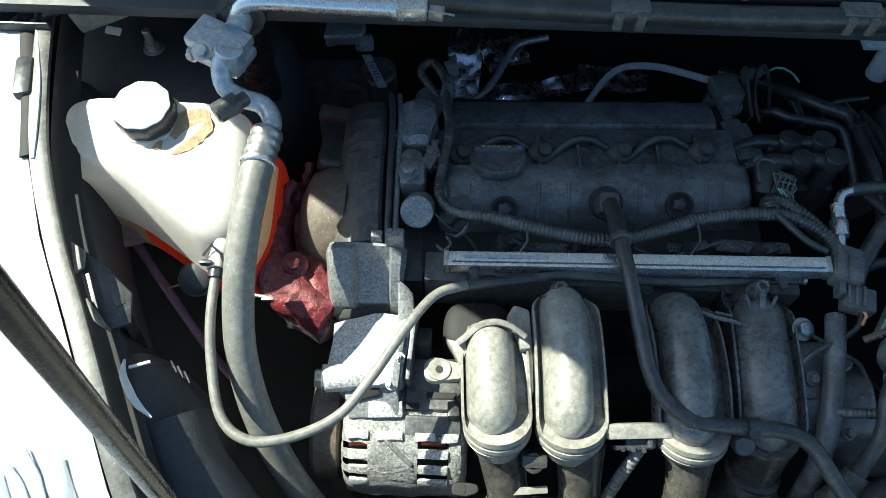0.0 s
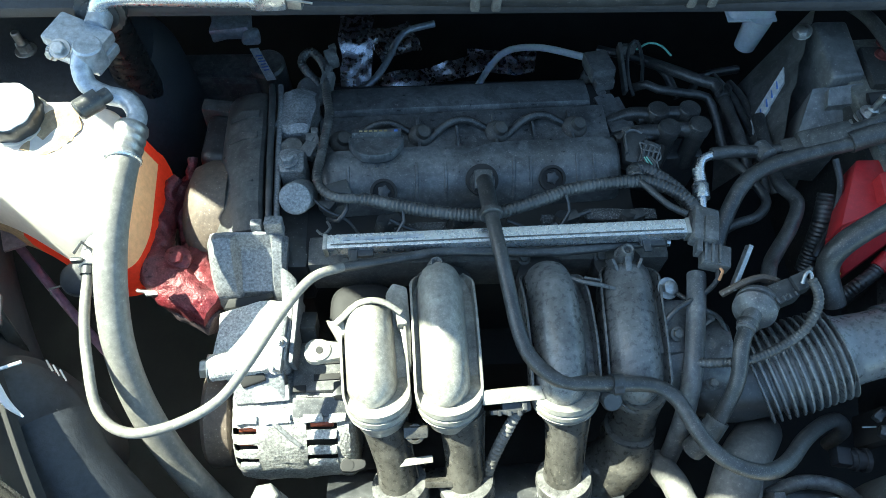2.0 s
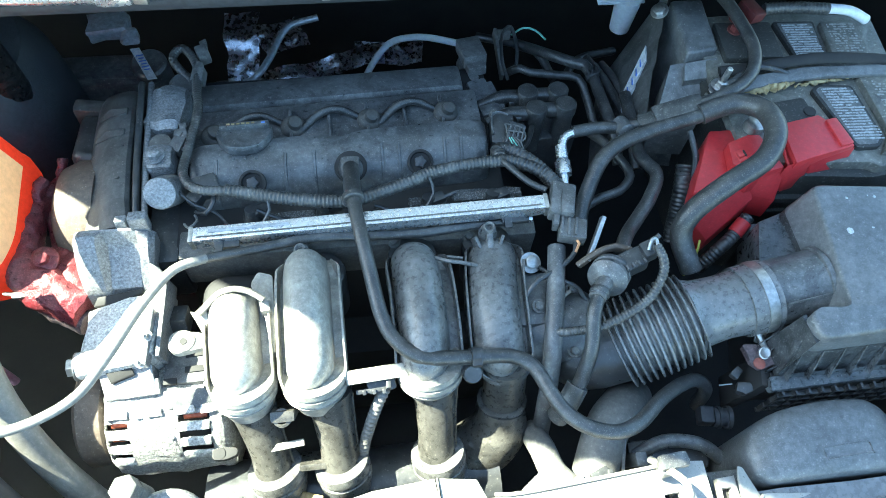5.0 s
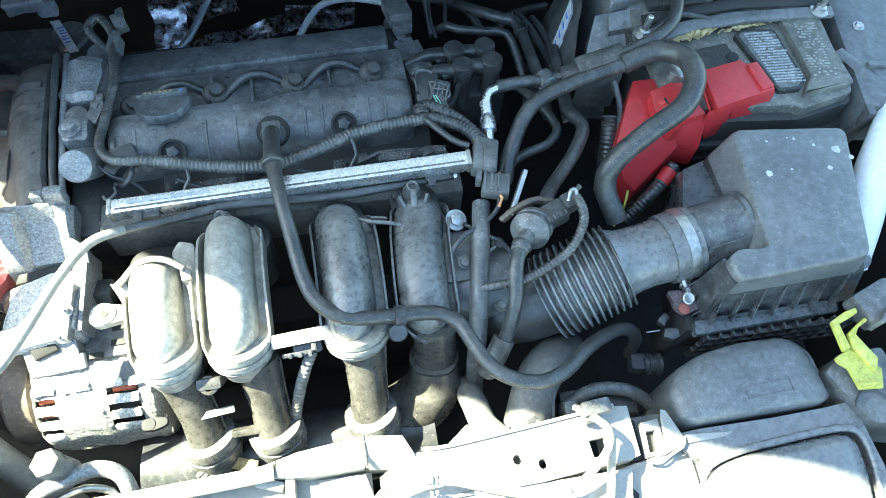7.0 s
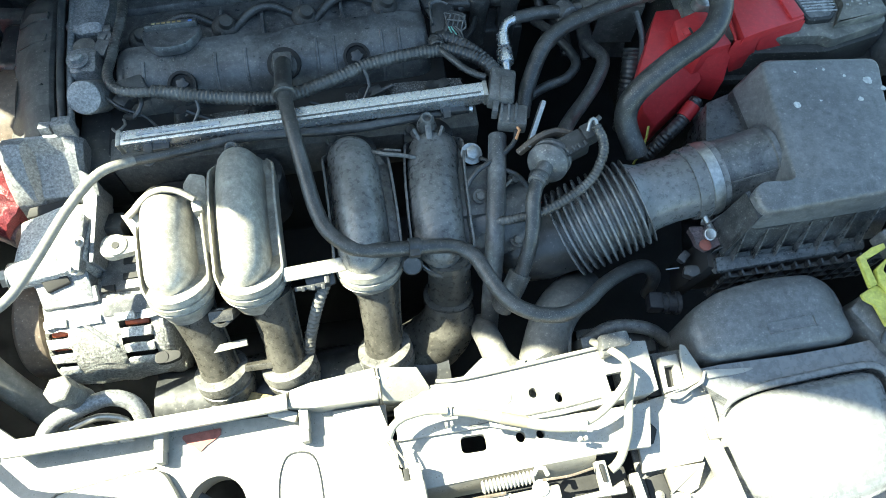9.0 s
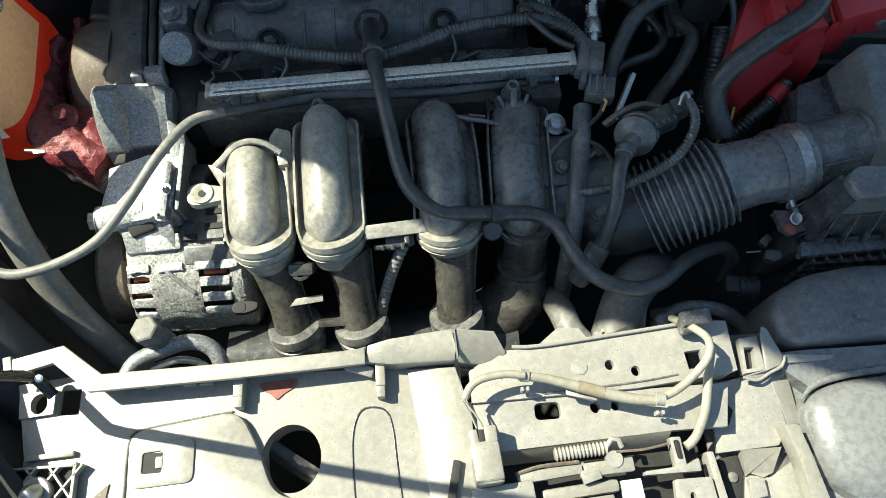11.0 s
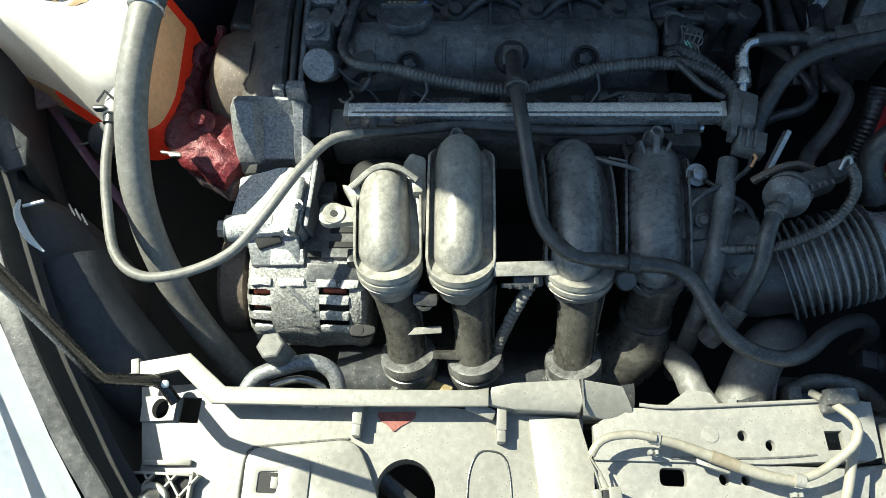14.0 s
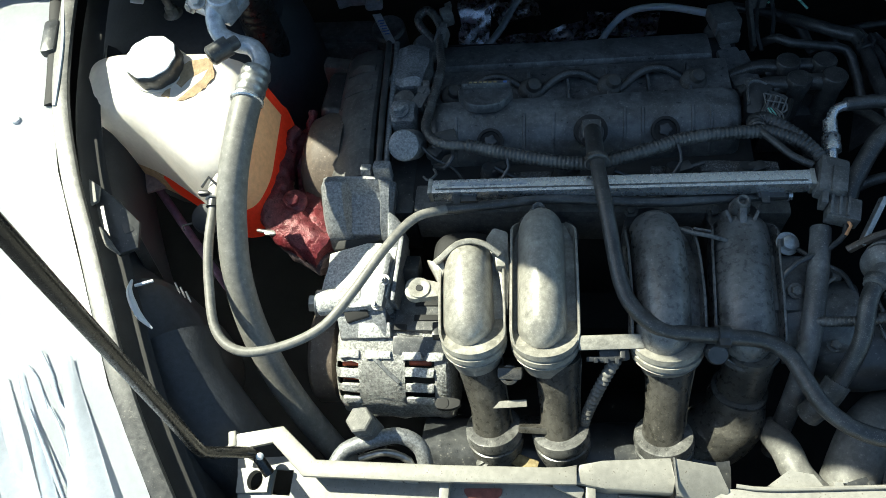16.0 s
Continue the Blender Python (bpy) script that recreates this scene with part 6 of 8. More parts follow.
part("hose", tube([(0.412, 0.364, 0.881), (0.440, 0.363, 0.890), (0.482, 0.370, 0.902), (0.512, 0.378, 0.910), (0.534, 0.395, 0.912), (0.546, 0.420, 0.912), (0.548, 0.448, 0.911), (0.540, 0.50, 0.910), (0.53, 0.54, 0.90)], 0.0062, 14, 0.006), RUBBER, mp)
vac = thing("vacuum_hose", (0.45, 0.30, 0.84), "thick black vacuum hose in a sharp bend", "hose")
part("hose", tube([(0.352, 0.275, 0.850), (0.362, 0.301, 0.862), (0.384, 0.333, 0.880), (0.420, 0.3475, 0.890), (0.478, 0.357, 0.901)], 0.0072, 16, 0.005), RUBBER, vac)
part("joint", fuse(box((0.458, 0.364, 0.898), (0.05, 0.026, 0.012), (0, -10, 8), 0.005)), CONDUIT, vac)
part("bend", tube([(0.476, 0.3575, 0.901), (0.498, 0.361, 0.908), (0.513, 0.358, 0.913), (0.526, 0.342, 0.920), (0.524, 0.314, 0.925), (0.507, 0.289, 0.920), (0.472, 0.272, 0.910), (0.443, 0.258, 0.890), (0.4365, 0.246, 0.870), (0.447, 0.222, 0.848)], 0.0098, 18, 0.005), RUBBER, vac)
single("heater_pipe", tube([(0.350, 0.286, 0.842), (0.364, 0.298, 0.845), (0.382, 0.308, 0.845), (0.403, 0.315, 0.845), (0.417, 0.331, 0.845), (0.412, 0.351, 0.845), (0.401, 0.375, 0.843), (0.392, 0.40, 0.83)], 0.0046, 12, 0.006), RUBBER, "thin dark heater pipe in a hook", "pipe")
for pts, r in (([(0.345, 0.56, 0.80), (0.372, 0.520, 0.822), (0.397, 0.497, 0.830), (0.408, 0.493, 0.830), (0.414, 0.473, 0.830), (0.417, 0.438, 0.830), (0.420, 0.407, 0.828), (0.424, 0.37, 0.81)], [0.0062, 0.0062, 0.0064, 0.0066, 0.0062, 0.0062, 0.0062, 0.0062]),
               ([(0.420, 0.520, 0.812), (0.429, 0.483, 0.820), (0.436, 0.453, 0.820), (0.441, 0.418, 0.820), (0.446, 0.37, 0.80)], 0.0046),
               ([(0.436, 0.510, 0.812), (0.441, 0.481, 0.820), (0.444, 0.453, 0.820), (0.448, 0.420, 0.818), (0.456, 0.37, 0.80)], 0.0042),
               ([(0.326, 0.502, 0.815), (0.335, 0.493, 0.830), (0.346, 0.486, 0.830), (0.376, 0.480, 0.830), (0.397, 0.474, 0.830), (0.404, 0.455, 0.822), (0.409, 0.42, 0.81)], 0.0046)):
    single("coolant_hose", tube(pts, r, 14, 0.008), RUBBER, "black rubber coolant hose behind the coil", "hose", "coolant hoses behind the coil")
spring = thing("spring_clamp", (0.416, 0.47, 0.83), "dark spring clamp on the coolant hose", "hose clamp")
part("band", lathe([(-0.004, 0.0066), (-0.003, 0.0076), (0.003, 0.0076), (0.004, 0.0066)], (0.4135, 0.476, 0.830), (0.25, -1, 0), 22), BLACK, spring)
part("tongue", fuse(box((0.418, 0.480, 0.838), (0.003, 0.010, 0.007), (0, 0, 15), 0.0006), box((0.411, 0.478, 0.838), (0.003, 0.008, 0.007), (0, 0, -10), 0.0006)), BLACK, spring)
single("bare_bracket", fuse(box((0.318, 0.53, 0.815), (0.004, 0.06, 0.012), (15, 0, 2), 0.001), box((0.326, 0.55, 0.825), (0.016, 0.004, 0.014), bev=0.001)), PALE_RUBBER, "thin pale bracket behind the valve cover", "bracket")
single("conduit_end", tube([(0.468, 0.33, 0.86), (0.463, 0.305, 0.84), (0.460, 0.28, 0.80)], 0.009, 14, ribs=(0.004, 0.001)), BLACK, "black corrugated conduit beside the battery", "conduit")

# ---- rear: shield, pipes, boxes under the cowl ----
def crumpled(cx, cy, cz, w, d, rot, amount):
    """A sheet of foil, folded and crumpled."""
    return shaken(shaken(finer(box((cx, cy, cz), (w, d, 0.002), rot, 0), 22), amount * 1.2, 26), amount * 0.32, 95)


foil = thing("foil_shield", (0.10, 0.62, 0.70), "crumpled silver foil heat shield behind the engine", "heat shield")
part("panel", crumpled(0.014, 0.620, 0.742, 0.040, 0.105, (30, 10, 4), 0.005), FOIL, foil)
part("fold", crumpled(0.115, 0.600, 0.735, 0.150, 0.024, (22, -4, 12), 0.006), FOIL, foil)
part("fold", crumpled(0.062, 0.650, 0.745, 0.060, 0.040, (24, 12, 30), 0.006), FOIL, foil)
part("strip", crumpled(0.198, 0.618, 0.735, 0.085, 0.030, (24, 0, -2), 0.005), FOIL, foil)
single("exhaust_cover", box((0.13, 0.56, 0.70), (0.34, 0.09, 0.06), (-14, 0, 0), 0.02), BLACK, "dark cover behind the valve cover", "cover")
single("brake_pipe", tube([(-0.02, 0.543, 0.758), (0.008, 0.548, 0.762), (0.033, 0.557, 0.766), (0.052, 0.583, 0.772), (0.064, 0.612, 0.775), (0.078, 0.630, 0.778), (0.112, 0.638, 0.782)], 0.0042, 12, 0.006), TUBE, "bent silver pipe behind the engine", "pipe")
single("pale_pipe", tube([(0.158, 0.570, 0.728), (0.170, 0.588, 0.738), (0.186, 0.606, 0.750), (0.205, 0.615, 0.760), (0.240, 0.600, 0.778), (0.285, 0.560, 0.802)], 0.0042, 12, 0.006), WHITE, "curved pale grey plastic pipe", "pipe")
fb = thing("relay_box", (-0.15, 0.60, 0.70), "black relay box with a white paper label", "relay box")
part("body", box((-0.150, 0.585, 0.735), (0.10, 0.05, 0.06), (0, 0, 0), 0.006), DUSTY, fb)
part("ledge", box((-0.145, 0.575, 0.768), (0.11, 0.012, 0.006), (0, 0, -2), 0.002), DUSTY, fb)
part("canister", lathe([(0, 0.021), (0.085, 0.021), (0.088, 0.018)], (-0.088, 0.592, 0.690), (0.0, -0.12, 1), 28), DUSTY, fb)
lab = part("label", loft([[(-0.1085 + 0.0235 * k + 0.0105 * i, 0.5985 - 0.046 * k + 0.0015 * i, 0.782 - 0.004 * k + d) for k, i in ((0, 0), (0, 1), (1, 1), (1, 0))] for d in (0, 0.0008)]), LABEL, fb, "white label with blue bars")
part("print", fuse(*[box((-0.0965 + 0.0021 * k, 0.588 - 0.0045 * k, 0.7822), (0.006 if k % 2 else 0.008, 0.0014, 0.0006), (0, 0, 10), 0) for k in range(6)]), LABEL_BLUE, lab)
part("silver_plug", shaken(finer(fuse(box((-0.128, 0.618, 0.80), (0.045, 0.03, 0.020), (0, 0, 3), 0.004), box((-0.104, 0.602, 0.798), (0.02, 0.014, 0.014), (0, 0, 8), 0.003)), 2), 0.003, 110), TUBE, fb, "grey metal plug block")

res = thing("brake_reservoir", (0.465, 0.58, 0.80), "pale brake fluid reservoir under the cowl", "brake reservoir")
part("body", fuse(box((0.467, 0.597, 0.852), (0.052, 0.044, 0.030), bev=0.010, seg=4), lathe([(-0.030, 0.012), (0.010, 0.015), (0.016, 0.015)], (0.477, 0.580, 0.828), (0, 0, 1), 24)), WHITE, res)
part("rim", box((0.467, 0.597, 0.842), (0.056, 0.048, 0.003), bev=0.001), WHITE, res)
for pts in (([(0.38, 0.50, 0.80), (0.36, 0.54, 0.81), (0.30, 0.575, 0.80)]), ([(0.395, 0.505, 0.80), (0.42, 0.54, 0.79), (0.47, 0.56, 0.78)])):
    single("brake_hose", tube(pts, 0.005, 10), BLACK, "thin black hose under the cowl", "hose", "thin hoses under the cowl")

# ---- fuse box beside the battery ----
fuse_b = thing("fuse_box", (0.50, 0.44, 0.76), "tall dusty black fuse box beside the battery", "fuse box")
part("body", loft([[(0.468, 0.405, 0.76), (0.530, 0.392, 0.76), (0.536, 0.520, 0.76), (0.482, 0.525, 0.76)], [(0.489, 0.430, 0.880), (0.522, 0.438, 0.880), (0.528, 0.514, 0.880), (0.490, 0.514, 0.880)]]), FUSE, fuse_b)
part("lid", loft([[(x, y, z) for x, y in rounded([(0.487 + i, 0.436 + i), (0.520 - i, 0.440 + i), (0.524 - i, 0.512 - i), (0.489 + i, 0.512 - i)], 0.004)] for i, z in ((0, 0.880), (0, 0.897), (0.001, 0.899), (0.003, 0.900))]), FUSE, fuse_b)
part("front_slope", loft([[(x, y, z + d) for x, y, z in ((0.474, 0.436, 0.884), (0.512, 0.441, 0.886), (0.494, 0.379, 0.858), (0.453, 0.386, 0.856))] for d in (-0.05, 0.0)]), FUSE, fuse_b)
part("step", loft([[(x, y, z + d) for x, y, z in ((0.486, 0.432, 0.886), (0.520, 0.436, 0.888), (0.516, 0.418, 0.880), (0.484, 0.416, 0.878))] for d in (-0.03, 0.004)]), FUSE, fuse_b)
sp = bmesh.new()
ridge_top = [(0.487, 0.518, 0.914), (0.480, 0.500, 0.911), (0.4785, 0.496, 0.900), (0.472, 0.474, 0.893), (0.470, 0.470, 0.884), (0.464, 0.448, 0.878), (0.462, 0.444, 0.868), (0.448, 0.394, 0.850)]
upper = [sp.verts.new(q) for q in ridge_top]
lower = [sp.verts.new((x - 0.045, y - 0.004, 0.775)) for x, y, z in ridge_top]
for i in range(len(upper) - 1):
    sp.faces.new((upper[i], upper[i + 1], lower[i + 1], lower[i]))
bmesh.ops.solidify(sp, geom=sp.faces[:], thickness=0.003)
part("side_plate", sp, FUSE, fuse_b)
def on_plate(y, k, lift=0.0012):
    """A place on the sloping side plate: along it, and part of the way down."""
    for (x0, y0, z0), (x1, y1, z1) in zip(ridge_top, ridge_top[1:]):
        if y1 <= y <= y0:
            u = (y0 - y) / (y0 - y1)
            return (x0 + (x1 - x0) * u - 0.045 * k - lift, y - 0.004 * k, z0 + (z1 - z0) * u + (0.775 - z0) * k + lift)


lab_f = part("label", loft([[on_plate(0.478, 0.20, d), on_plate(0.460, 0.14, d), on_plate(0.428, 0.42, d), on_plate(0.446, 0.52, d)] for d in (-0.001, 0.0022)]), LABEL, fuse_b, "pale blue paper label with bars")
part("print", fuse(*[box(on_plate(0.463 - 0.0055 * k, 0.215 + 0.052 * k, 0.0026), (0.0012, 0.010, 0.0014), (0, 25, -14), 0) for k in range(5)]), LABEL_BLUE, lab_f)
part("bolt", bolt((0.472, 0.494, 0.902), 0.006, 0.005, (-0.5, -0.2, 1)), STEEL, fuse_b)
part("stud", fuse(bolt((0.512, 0.402, 0.880), 0.0045, 0.006, (0.2, 0.1, 1)), box((0.514, 0.400, 0.878), (0.022, 0.010, 0.003), (0, 0, 15), 0.001)), STEEL, fuse_b, "pale metal stud")

# ---- battery ----
bat = thing("battery", (0.605, 0.345, 0.70), "dusty black car battery with printed plates", "battery")
part("case", plate(rounded([(0.500, 0.500), (0.506, 0.300), (0.636, 0.288), (0.698, 0.302), (0.712, 0.490), (0.60, 0.505)], 0.008), 0.70, 0.880, bev=0.003), BATTERY, bat)
part("case_rib", plate(rounded([(0.504, 0.32), (0.504, 0.294), (0.636, 0.283), (0.702, 0.298), (0.704, 0.32), (0.636, 0.300)], 0.004), 0.842, 0.850, bev=0.002), BATTERY, bat)
part("case_rib", plate(rounded([(0.504, 0.32), (0.504, 0.296), (0.636, 0.285), (0.701, 0.300), (0.703, 0.32), (0.636, 0.300)], 0.004), 0.820, 0.825, bev=0.002), BATTERY, bat)
part("lid", plate(rounded([(0.506, 0.494), (0.510, 0.306), (0.628, 0.298), (0.636, 0.292), (0.694, 0.306), (0.706, 0.486), (0.60, 0.498)], 0.006), 0.878, 0.891, bev=0.003), BATTERY_TOP, bat)
part("cell_plate", plate(rounded([(0.5990, 0.3845), (0.6070, 0.3905), (0.6420, 0.3870), (0.6490, 0.3220), (0.6400, 0.3115), (0.6170, 0.3115)], 0.004), 0.888, 0.8960, bev=0.0012), PLATE_DARK, bat, "black plate with rows of fine print")
p2 = part("cell_plate", plate(rounded([(0.6520, 0.3990), (0.6880, 0.3980), (0.6930, 0.3110), (0.6390, 0.3040), (0.6545, 0.3250)], 0.004), 0.888, 0.8985, bev=0.002), BATTERY_TOP, bat, "dusty plate with rows of worn print")
part("cell_plate", plate(rounded([(0.5910, 0.4780), (0.6360, 0.4760), (0.6310, 0.4230), (0.5990, 0.4225)], 0.004), 0.888, 0.8960, bev=0.0012), PLATE_DARK, bat, "black plate with rows of fine print")
p4 = part("cell_plate", plate(rounded([(0.6420, 0.4760), (0.6860, 0.4700), (0.6780, 0.4225), (0.6380, 0.4235)], 0.004), 0.888, 0.8970, bev=0.002), BATTERY_TOP, bat, "dusty plate with rows of worn print")
p5 = part("cell_label", plate(rounded([(0.6030, 0.3830), (0.6085, 0.3870), (0.6395, 0.3840), (0.6455, 0.3235), (0.6385, 0.3150), (0.6190, 0.3150)], 0.003), 0.8955, 0.8964, bev=0.0003), PLATE_GREY, bat, "grey label covered with worn white print")
p6 = part("cell_label", plate(rounded([(0.5950, 0.4755), (0.6330, 0.4735), (0.6290, 0.4255), (0.6015, 0.4250)], 0.003), 0.8955, 0.8964, bev=0.0003), PLATE_GREY, bat, "grey label covered with worn white print")
rng = random.Random(4)
for host, x0, y0, slide, wide, n, z, full in ((p5, 0.6085, 0.3835, 0.00055, 0.030, 19, 0.8966, 0.95), (p2, 0.6620, 0.3880, -0.00030, 0.024, 20, 0.8987, 0.55), (p6, 0.5990, 0.4715, 0.00012, 0.031, 13, 0.8966, 0.95), (p4, 0.6470, 0.4690, -0.0002, 0.030, 12, 0.8972, 0.6)):
    bars = []
    for k in range(n):
        yy = y0 - 0.0034 * k
        xx = x0 + slide * k
        stop = xx + wide * rng.uniform(0.85, 1.0)
        while xx < stop:
            w = rng.uniform(0.0008, 0.0030)
            if rng.random() < full:
                bars.append(box((xx + w / 2, yy - 0.04 * (xx - x0) + rng.uniform(-0.0003, 0.0003), z), (w, rng.uniform(0.0011, 0.0022), 0.0004), (0, 0, -3 + rng.uniform(-6, 6)), 0))
            xx += w + rng.uniform(0.0002, 0.0007)
    part("print", fuse(*bars), PRINT_PALE if host in (p5, p6) else PRINT, host)
part("recess", plate(rounded([(0.530, 0.3700), (0.590, 0.3780), (0.596, 0.3300), (0.540, 0.3300)], 0.004), 0.8905, 0.8925, bev=0.0006), BATTERY, bat)
part("filler_hole", lathe([(0, 0.0062), (0.0020, 0.0058), (0.0022, 0.0040)], (0.5900, 0.3600, 0.8915), (0, 0, 1), 18), VOID, bat)
part("post", lathe([(0, 0.012), (0.002, 0.010), (0.016, 0.009), (0.017, 0.007)], (0.528, 0.345, 0.884), (0, 0, 1), 20), STEEL, bat)
part("rear_block", box((0.556, 0.452, 0.894), (0.060, 0.050, 0.010), (0, 0, -2), 0.003), BATTERY, bat)
hold = thing("battery_hold_down", (0.60, 0.395, 0.89), "grey steel battery hold-down bar with two zinc studs", "hold-down bar")
part("bar", shaken(finer(prism([(0.4960, 0.3960, 0.9010), (0.5600, 0.4030, 0.9030), (0.6000, 0.4080, 0.9035), (0.7060, 0.4040, 0.9030), (0.7060, 0.3920, 0.9020), (0.6200, 0.3955, 0.9020), (0.5700, 0.3920, 0.9010), (0.5000, 0.3800, 0.8990)], 0.005), 1), 0.0006, 120), GREY_BOX, hold)
for x, y in ((0.5050, 0.3900), (0.6910, 0.3990)):
    part("stud", fuse(bolt((x, y, 0.902), 0.0058, 0.006, (0.08, 0.05, 1), 1.6), lathe([(0, 0.0030), (0.020, 0.0030), (0.021, 0.002)], (x, y, 0.904), (0.08, 0.05, 1), 14)), STEEL, hold, "zinc stud and nut")
single("battery_blanket", tube([(0.512, 0.410, 0.899), (0.560, 0.413, 0.902), (0.610, 0.417, 0.904), (0.660, 0.414, 0.904), (0.700, 0.410, 0.902)], 0.003, 10, 0.008, wide=0.006, side=(0, 1, 0.3)), VOID, "black foam strip behind the hold-down bar", "foam strip")
single("rotten_foam", fuse(shaken(finer(tube([(0.532, 0.3850, 0.893), (0.556, 0.3890, 0.896), (0.582, 0.3935, 0.896)], [0.002, 0.0042, 0.0025], 12, 0.003), 1), 0.0045, 240), shaken(finer(tube([(0.586, 0.3925, 0.8935), (0.610, 0.3955, 0.8945), (0.645, 0.3975, 0.8935)], [0.001, 0.0022, 0.001], 10, 0.003), 1), 0.0030, 260)), ROTTEN, "crumbling yellow foam edge on the battery", "foam")
neg = thing("negative_lead", (0.62, 0.485, 0.89), "grey corrugated battery lead with a white end sleeve", "battery lead")
part("cable", tube([(0.579, 0.484, 0.908), (0.600, 0.4835, 0.909), (0.624, 0.481, 0.910), (0.646, 0.478, 0.910)], 0.0062, 14, ribs=(0.004, 0.0007)), CONDUIT, neg)
part("sleeve", tube([(0.640, 0.479, 0.910), (0.668, 0.475, 0.909), (0.690, 0.470, 0.900)], 0.0052, 14), WHITE, neg, "white end sleeve")
part("clamp", fuse(box((0.566, 0.484, 0.906), (0.018, 0.026, 0.012), (0, 10, 20), 0.003), bolt((0.5500, 0.4780, 0.902), 0.0055, 0.007), bolt((0.5440, 0.4640, 0.900), 0.0050, 0.006)), CLAMP_RED, neg, "dark red coated clamp with bolts")
tc = thing("terminal_cover", (0.55, 0.31, 0.80), "red plastic battery terminal cover in two halves", "terminal cover")
part("flap", prism([(0.488, 0.349, 0.886), (0.509, 0.349, 0.886), (0.514, 0.308, 0.885), (0.500, 0.298, 0.884), (0.453, 0.281, 0.884)], 0.03), RED, tc)
part("flap_front", prism([(0.455, 0.285, 0.884), (0.512, 0.308, 0.884), (0.521, 0.285, 0.862), (0.480, 0.261, 0.830), (0.466, 0.268, 0.845)], 0.03), RED, tc)
part("block", prism([(0.495, 0.326, 0.897), (0.517, 0.334, 0.897), (0.528, 0.333, 0.897), (0.539, 0.295, 0.897), (0.511, 0.289, 0.897), (0.492, 0.302, 0.897)], 0.035), RED, tc)
part("step", prism([(0.513, 0.292, 0.893), (0.543, 0.297, 0.893), (0.541, 0.281, 0.862), (0.518, 0.290, 0.862)], 0.03), RED, tc)
part("main_lid", prism([(0.547, 0.338, 0.905), (0.587, 0.346, 0.905), (0.592, 0.340, 0.905), (0.602, 0.342, 0.905), (0.608, 0.308, 0.905), (0.563, 0.298, 0.905), (0.546, 0.293, 0.905)], 0.03), RED, tc)
part("ridge", prism([(0.590, 0.338, 0.9075), (0.601, 0.340, 0.9075), (0.607, 0.310, 0.9075), (0.594, 0.307, 0.9075)], 0.006), RED, tc)
part("rim", tube([(0.5445, 0.334, 0.900), (0.543, 0.315, 0.900), (0.5425, 0.296, 0.898)], 0.0012, 8), RED, tc)
part("slot", box((0.5035, 0.3105, 0.8995), (0.0045, 0.006, 0.003), (0, -30, 10), 0.0004), VOID, tc)
part("front_tab", prism([(0.538, 0.293, 0.902), (0.565, 0.299, 0.902), (0.568, 0.296, 0.880), (0.549, 0.291, 0.880)], 0.02), RED, tc)
part("front_tab", prism([(0.566, 0.301, 0.902), (0.611, 0.309, 0.902), (0.607, 0.302, 0.880), (0.571, 0.297, 0.880)], 0.02), RED, tc)
part("latch", fuse(box((0.5015, 0.310, 0.8955), (0.010, 0.012, 0.006), (0, -30, 10), 0.001), box((0.5015, 0.310, 0.8985), (0.005, 0.006, 0.006), (0, -30, 10), 0.0005)), RED, tc)
single("battery_cable", fuse(tube([(0.520, 0.275, 0.846), (0.506, 0.262, 0.838), (0.492, 0.252, 0.832), (0.47, 0.24, 0.81)], 0.0068, 12, ribs=(0.004, 0.0008))), BLACK, "black corrugated battery cable", "cable")
single("red_sleeve", tube([(0.515, 0.270, 0.845), (0.505, 0.2615, 0.839)], 0.0074, 12), RED, "short faded red sleeve on the cable", "sleeve")
single("yellow_wire", tube([(0.474, 0.262, 0.83), (0.47, 0.25, 0.82), (0.462, 0.24, 0.80)], 0.0012, 8), YELLOW, "thin yellow wire below the terminal cover", "wire")
wc = thing("inner_wing_cover", (0.76, 0.36, 0.83), "grey plastic cover on the inner wing", "cover")
part("body", box((0.76, 0.36, 0.86), (0.10, 0.16, 0.06), (0, 0, -8), 0.012), GREY_BOX, wc)
part("rim", box((0.716, 0.355, 0.862), (0.008, 0.15, 0.050), (0, 0, -8), 0.002), DUSTY, wc)
part("ridge", box((0.755, 0.33, 0.892), (0.07, 0.006, 0.006), (0, 0, -8), 0.002), GREY_BOX, wc)
part("screw", bolt((0.735, 0.385, 0.890), 0.004, 0.003), STEEL, wc)
single("battery_strap", tube([(0.705, 0.36, 0.885), (0.716, 0.335, 0.888), (0.728, 0.305, 0.886), (0.724, 0.288, 0.878)], 0.003, 8, wide=0.008, side=(1, 0, 0)), GREY_BOX, "grey plastic strap beside the battery", "strap")

# ---- air duct and filter box ----
duct = thing("air_duct", (0.43, 0.18, 0.79), "grey plastic air intake duct with a ribbed bellows", "air duct")
part("bellows", tube([(0.372, 0.167, 0.818), (0.400, 0.172, 0.832), (0.436, 0.179, 0.846)], [0.040, 0.041, 0.039], 44, ribs=(0.0062, 0.0080)), DUCT, duct)
part("neck", tube([(0.430, 0.178, 0.845), (0.442, 0.180, 0.847), (0.462, 0.183, 0.850), (0.492, 0.187, 0.854)], [0.036, 0.030, 0.0285, 0.030], 36, 0.004), DUCT, duct)
part("cuff", tube([(0.478, 0.185, 0.852), (0.504, 0.189, 0.856)], 0.0318, 36), DUCT, duct)
part("clamp", tube([(0.489, 0.1866, 0.8538), (0.498, 0.188, 0.855)], 0.0328, 40), STEEL, duct, "silver hose clamp band")
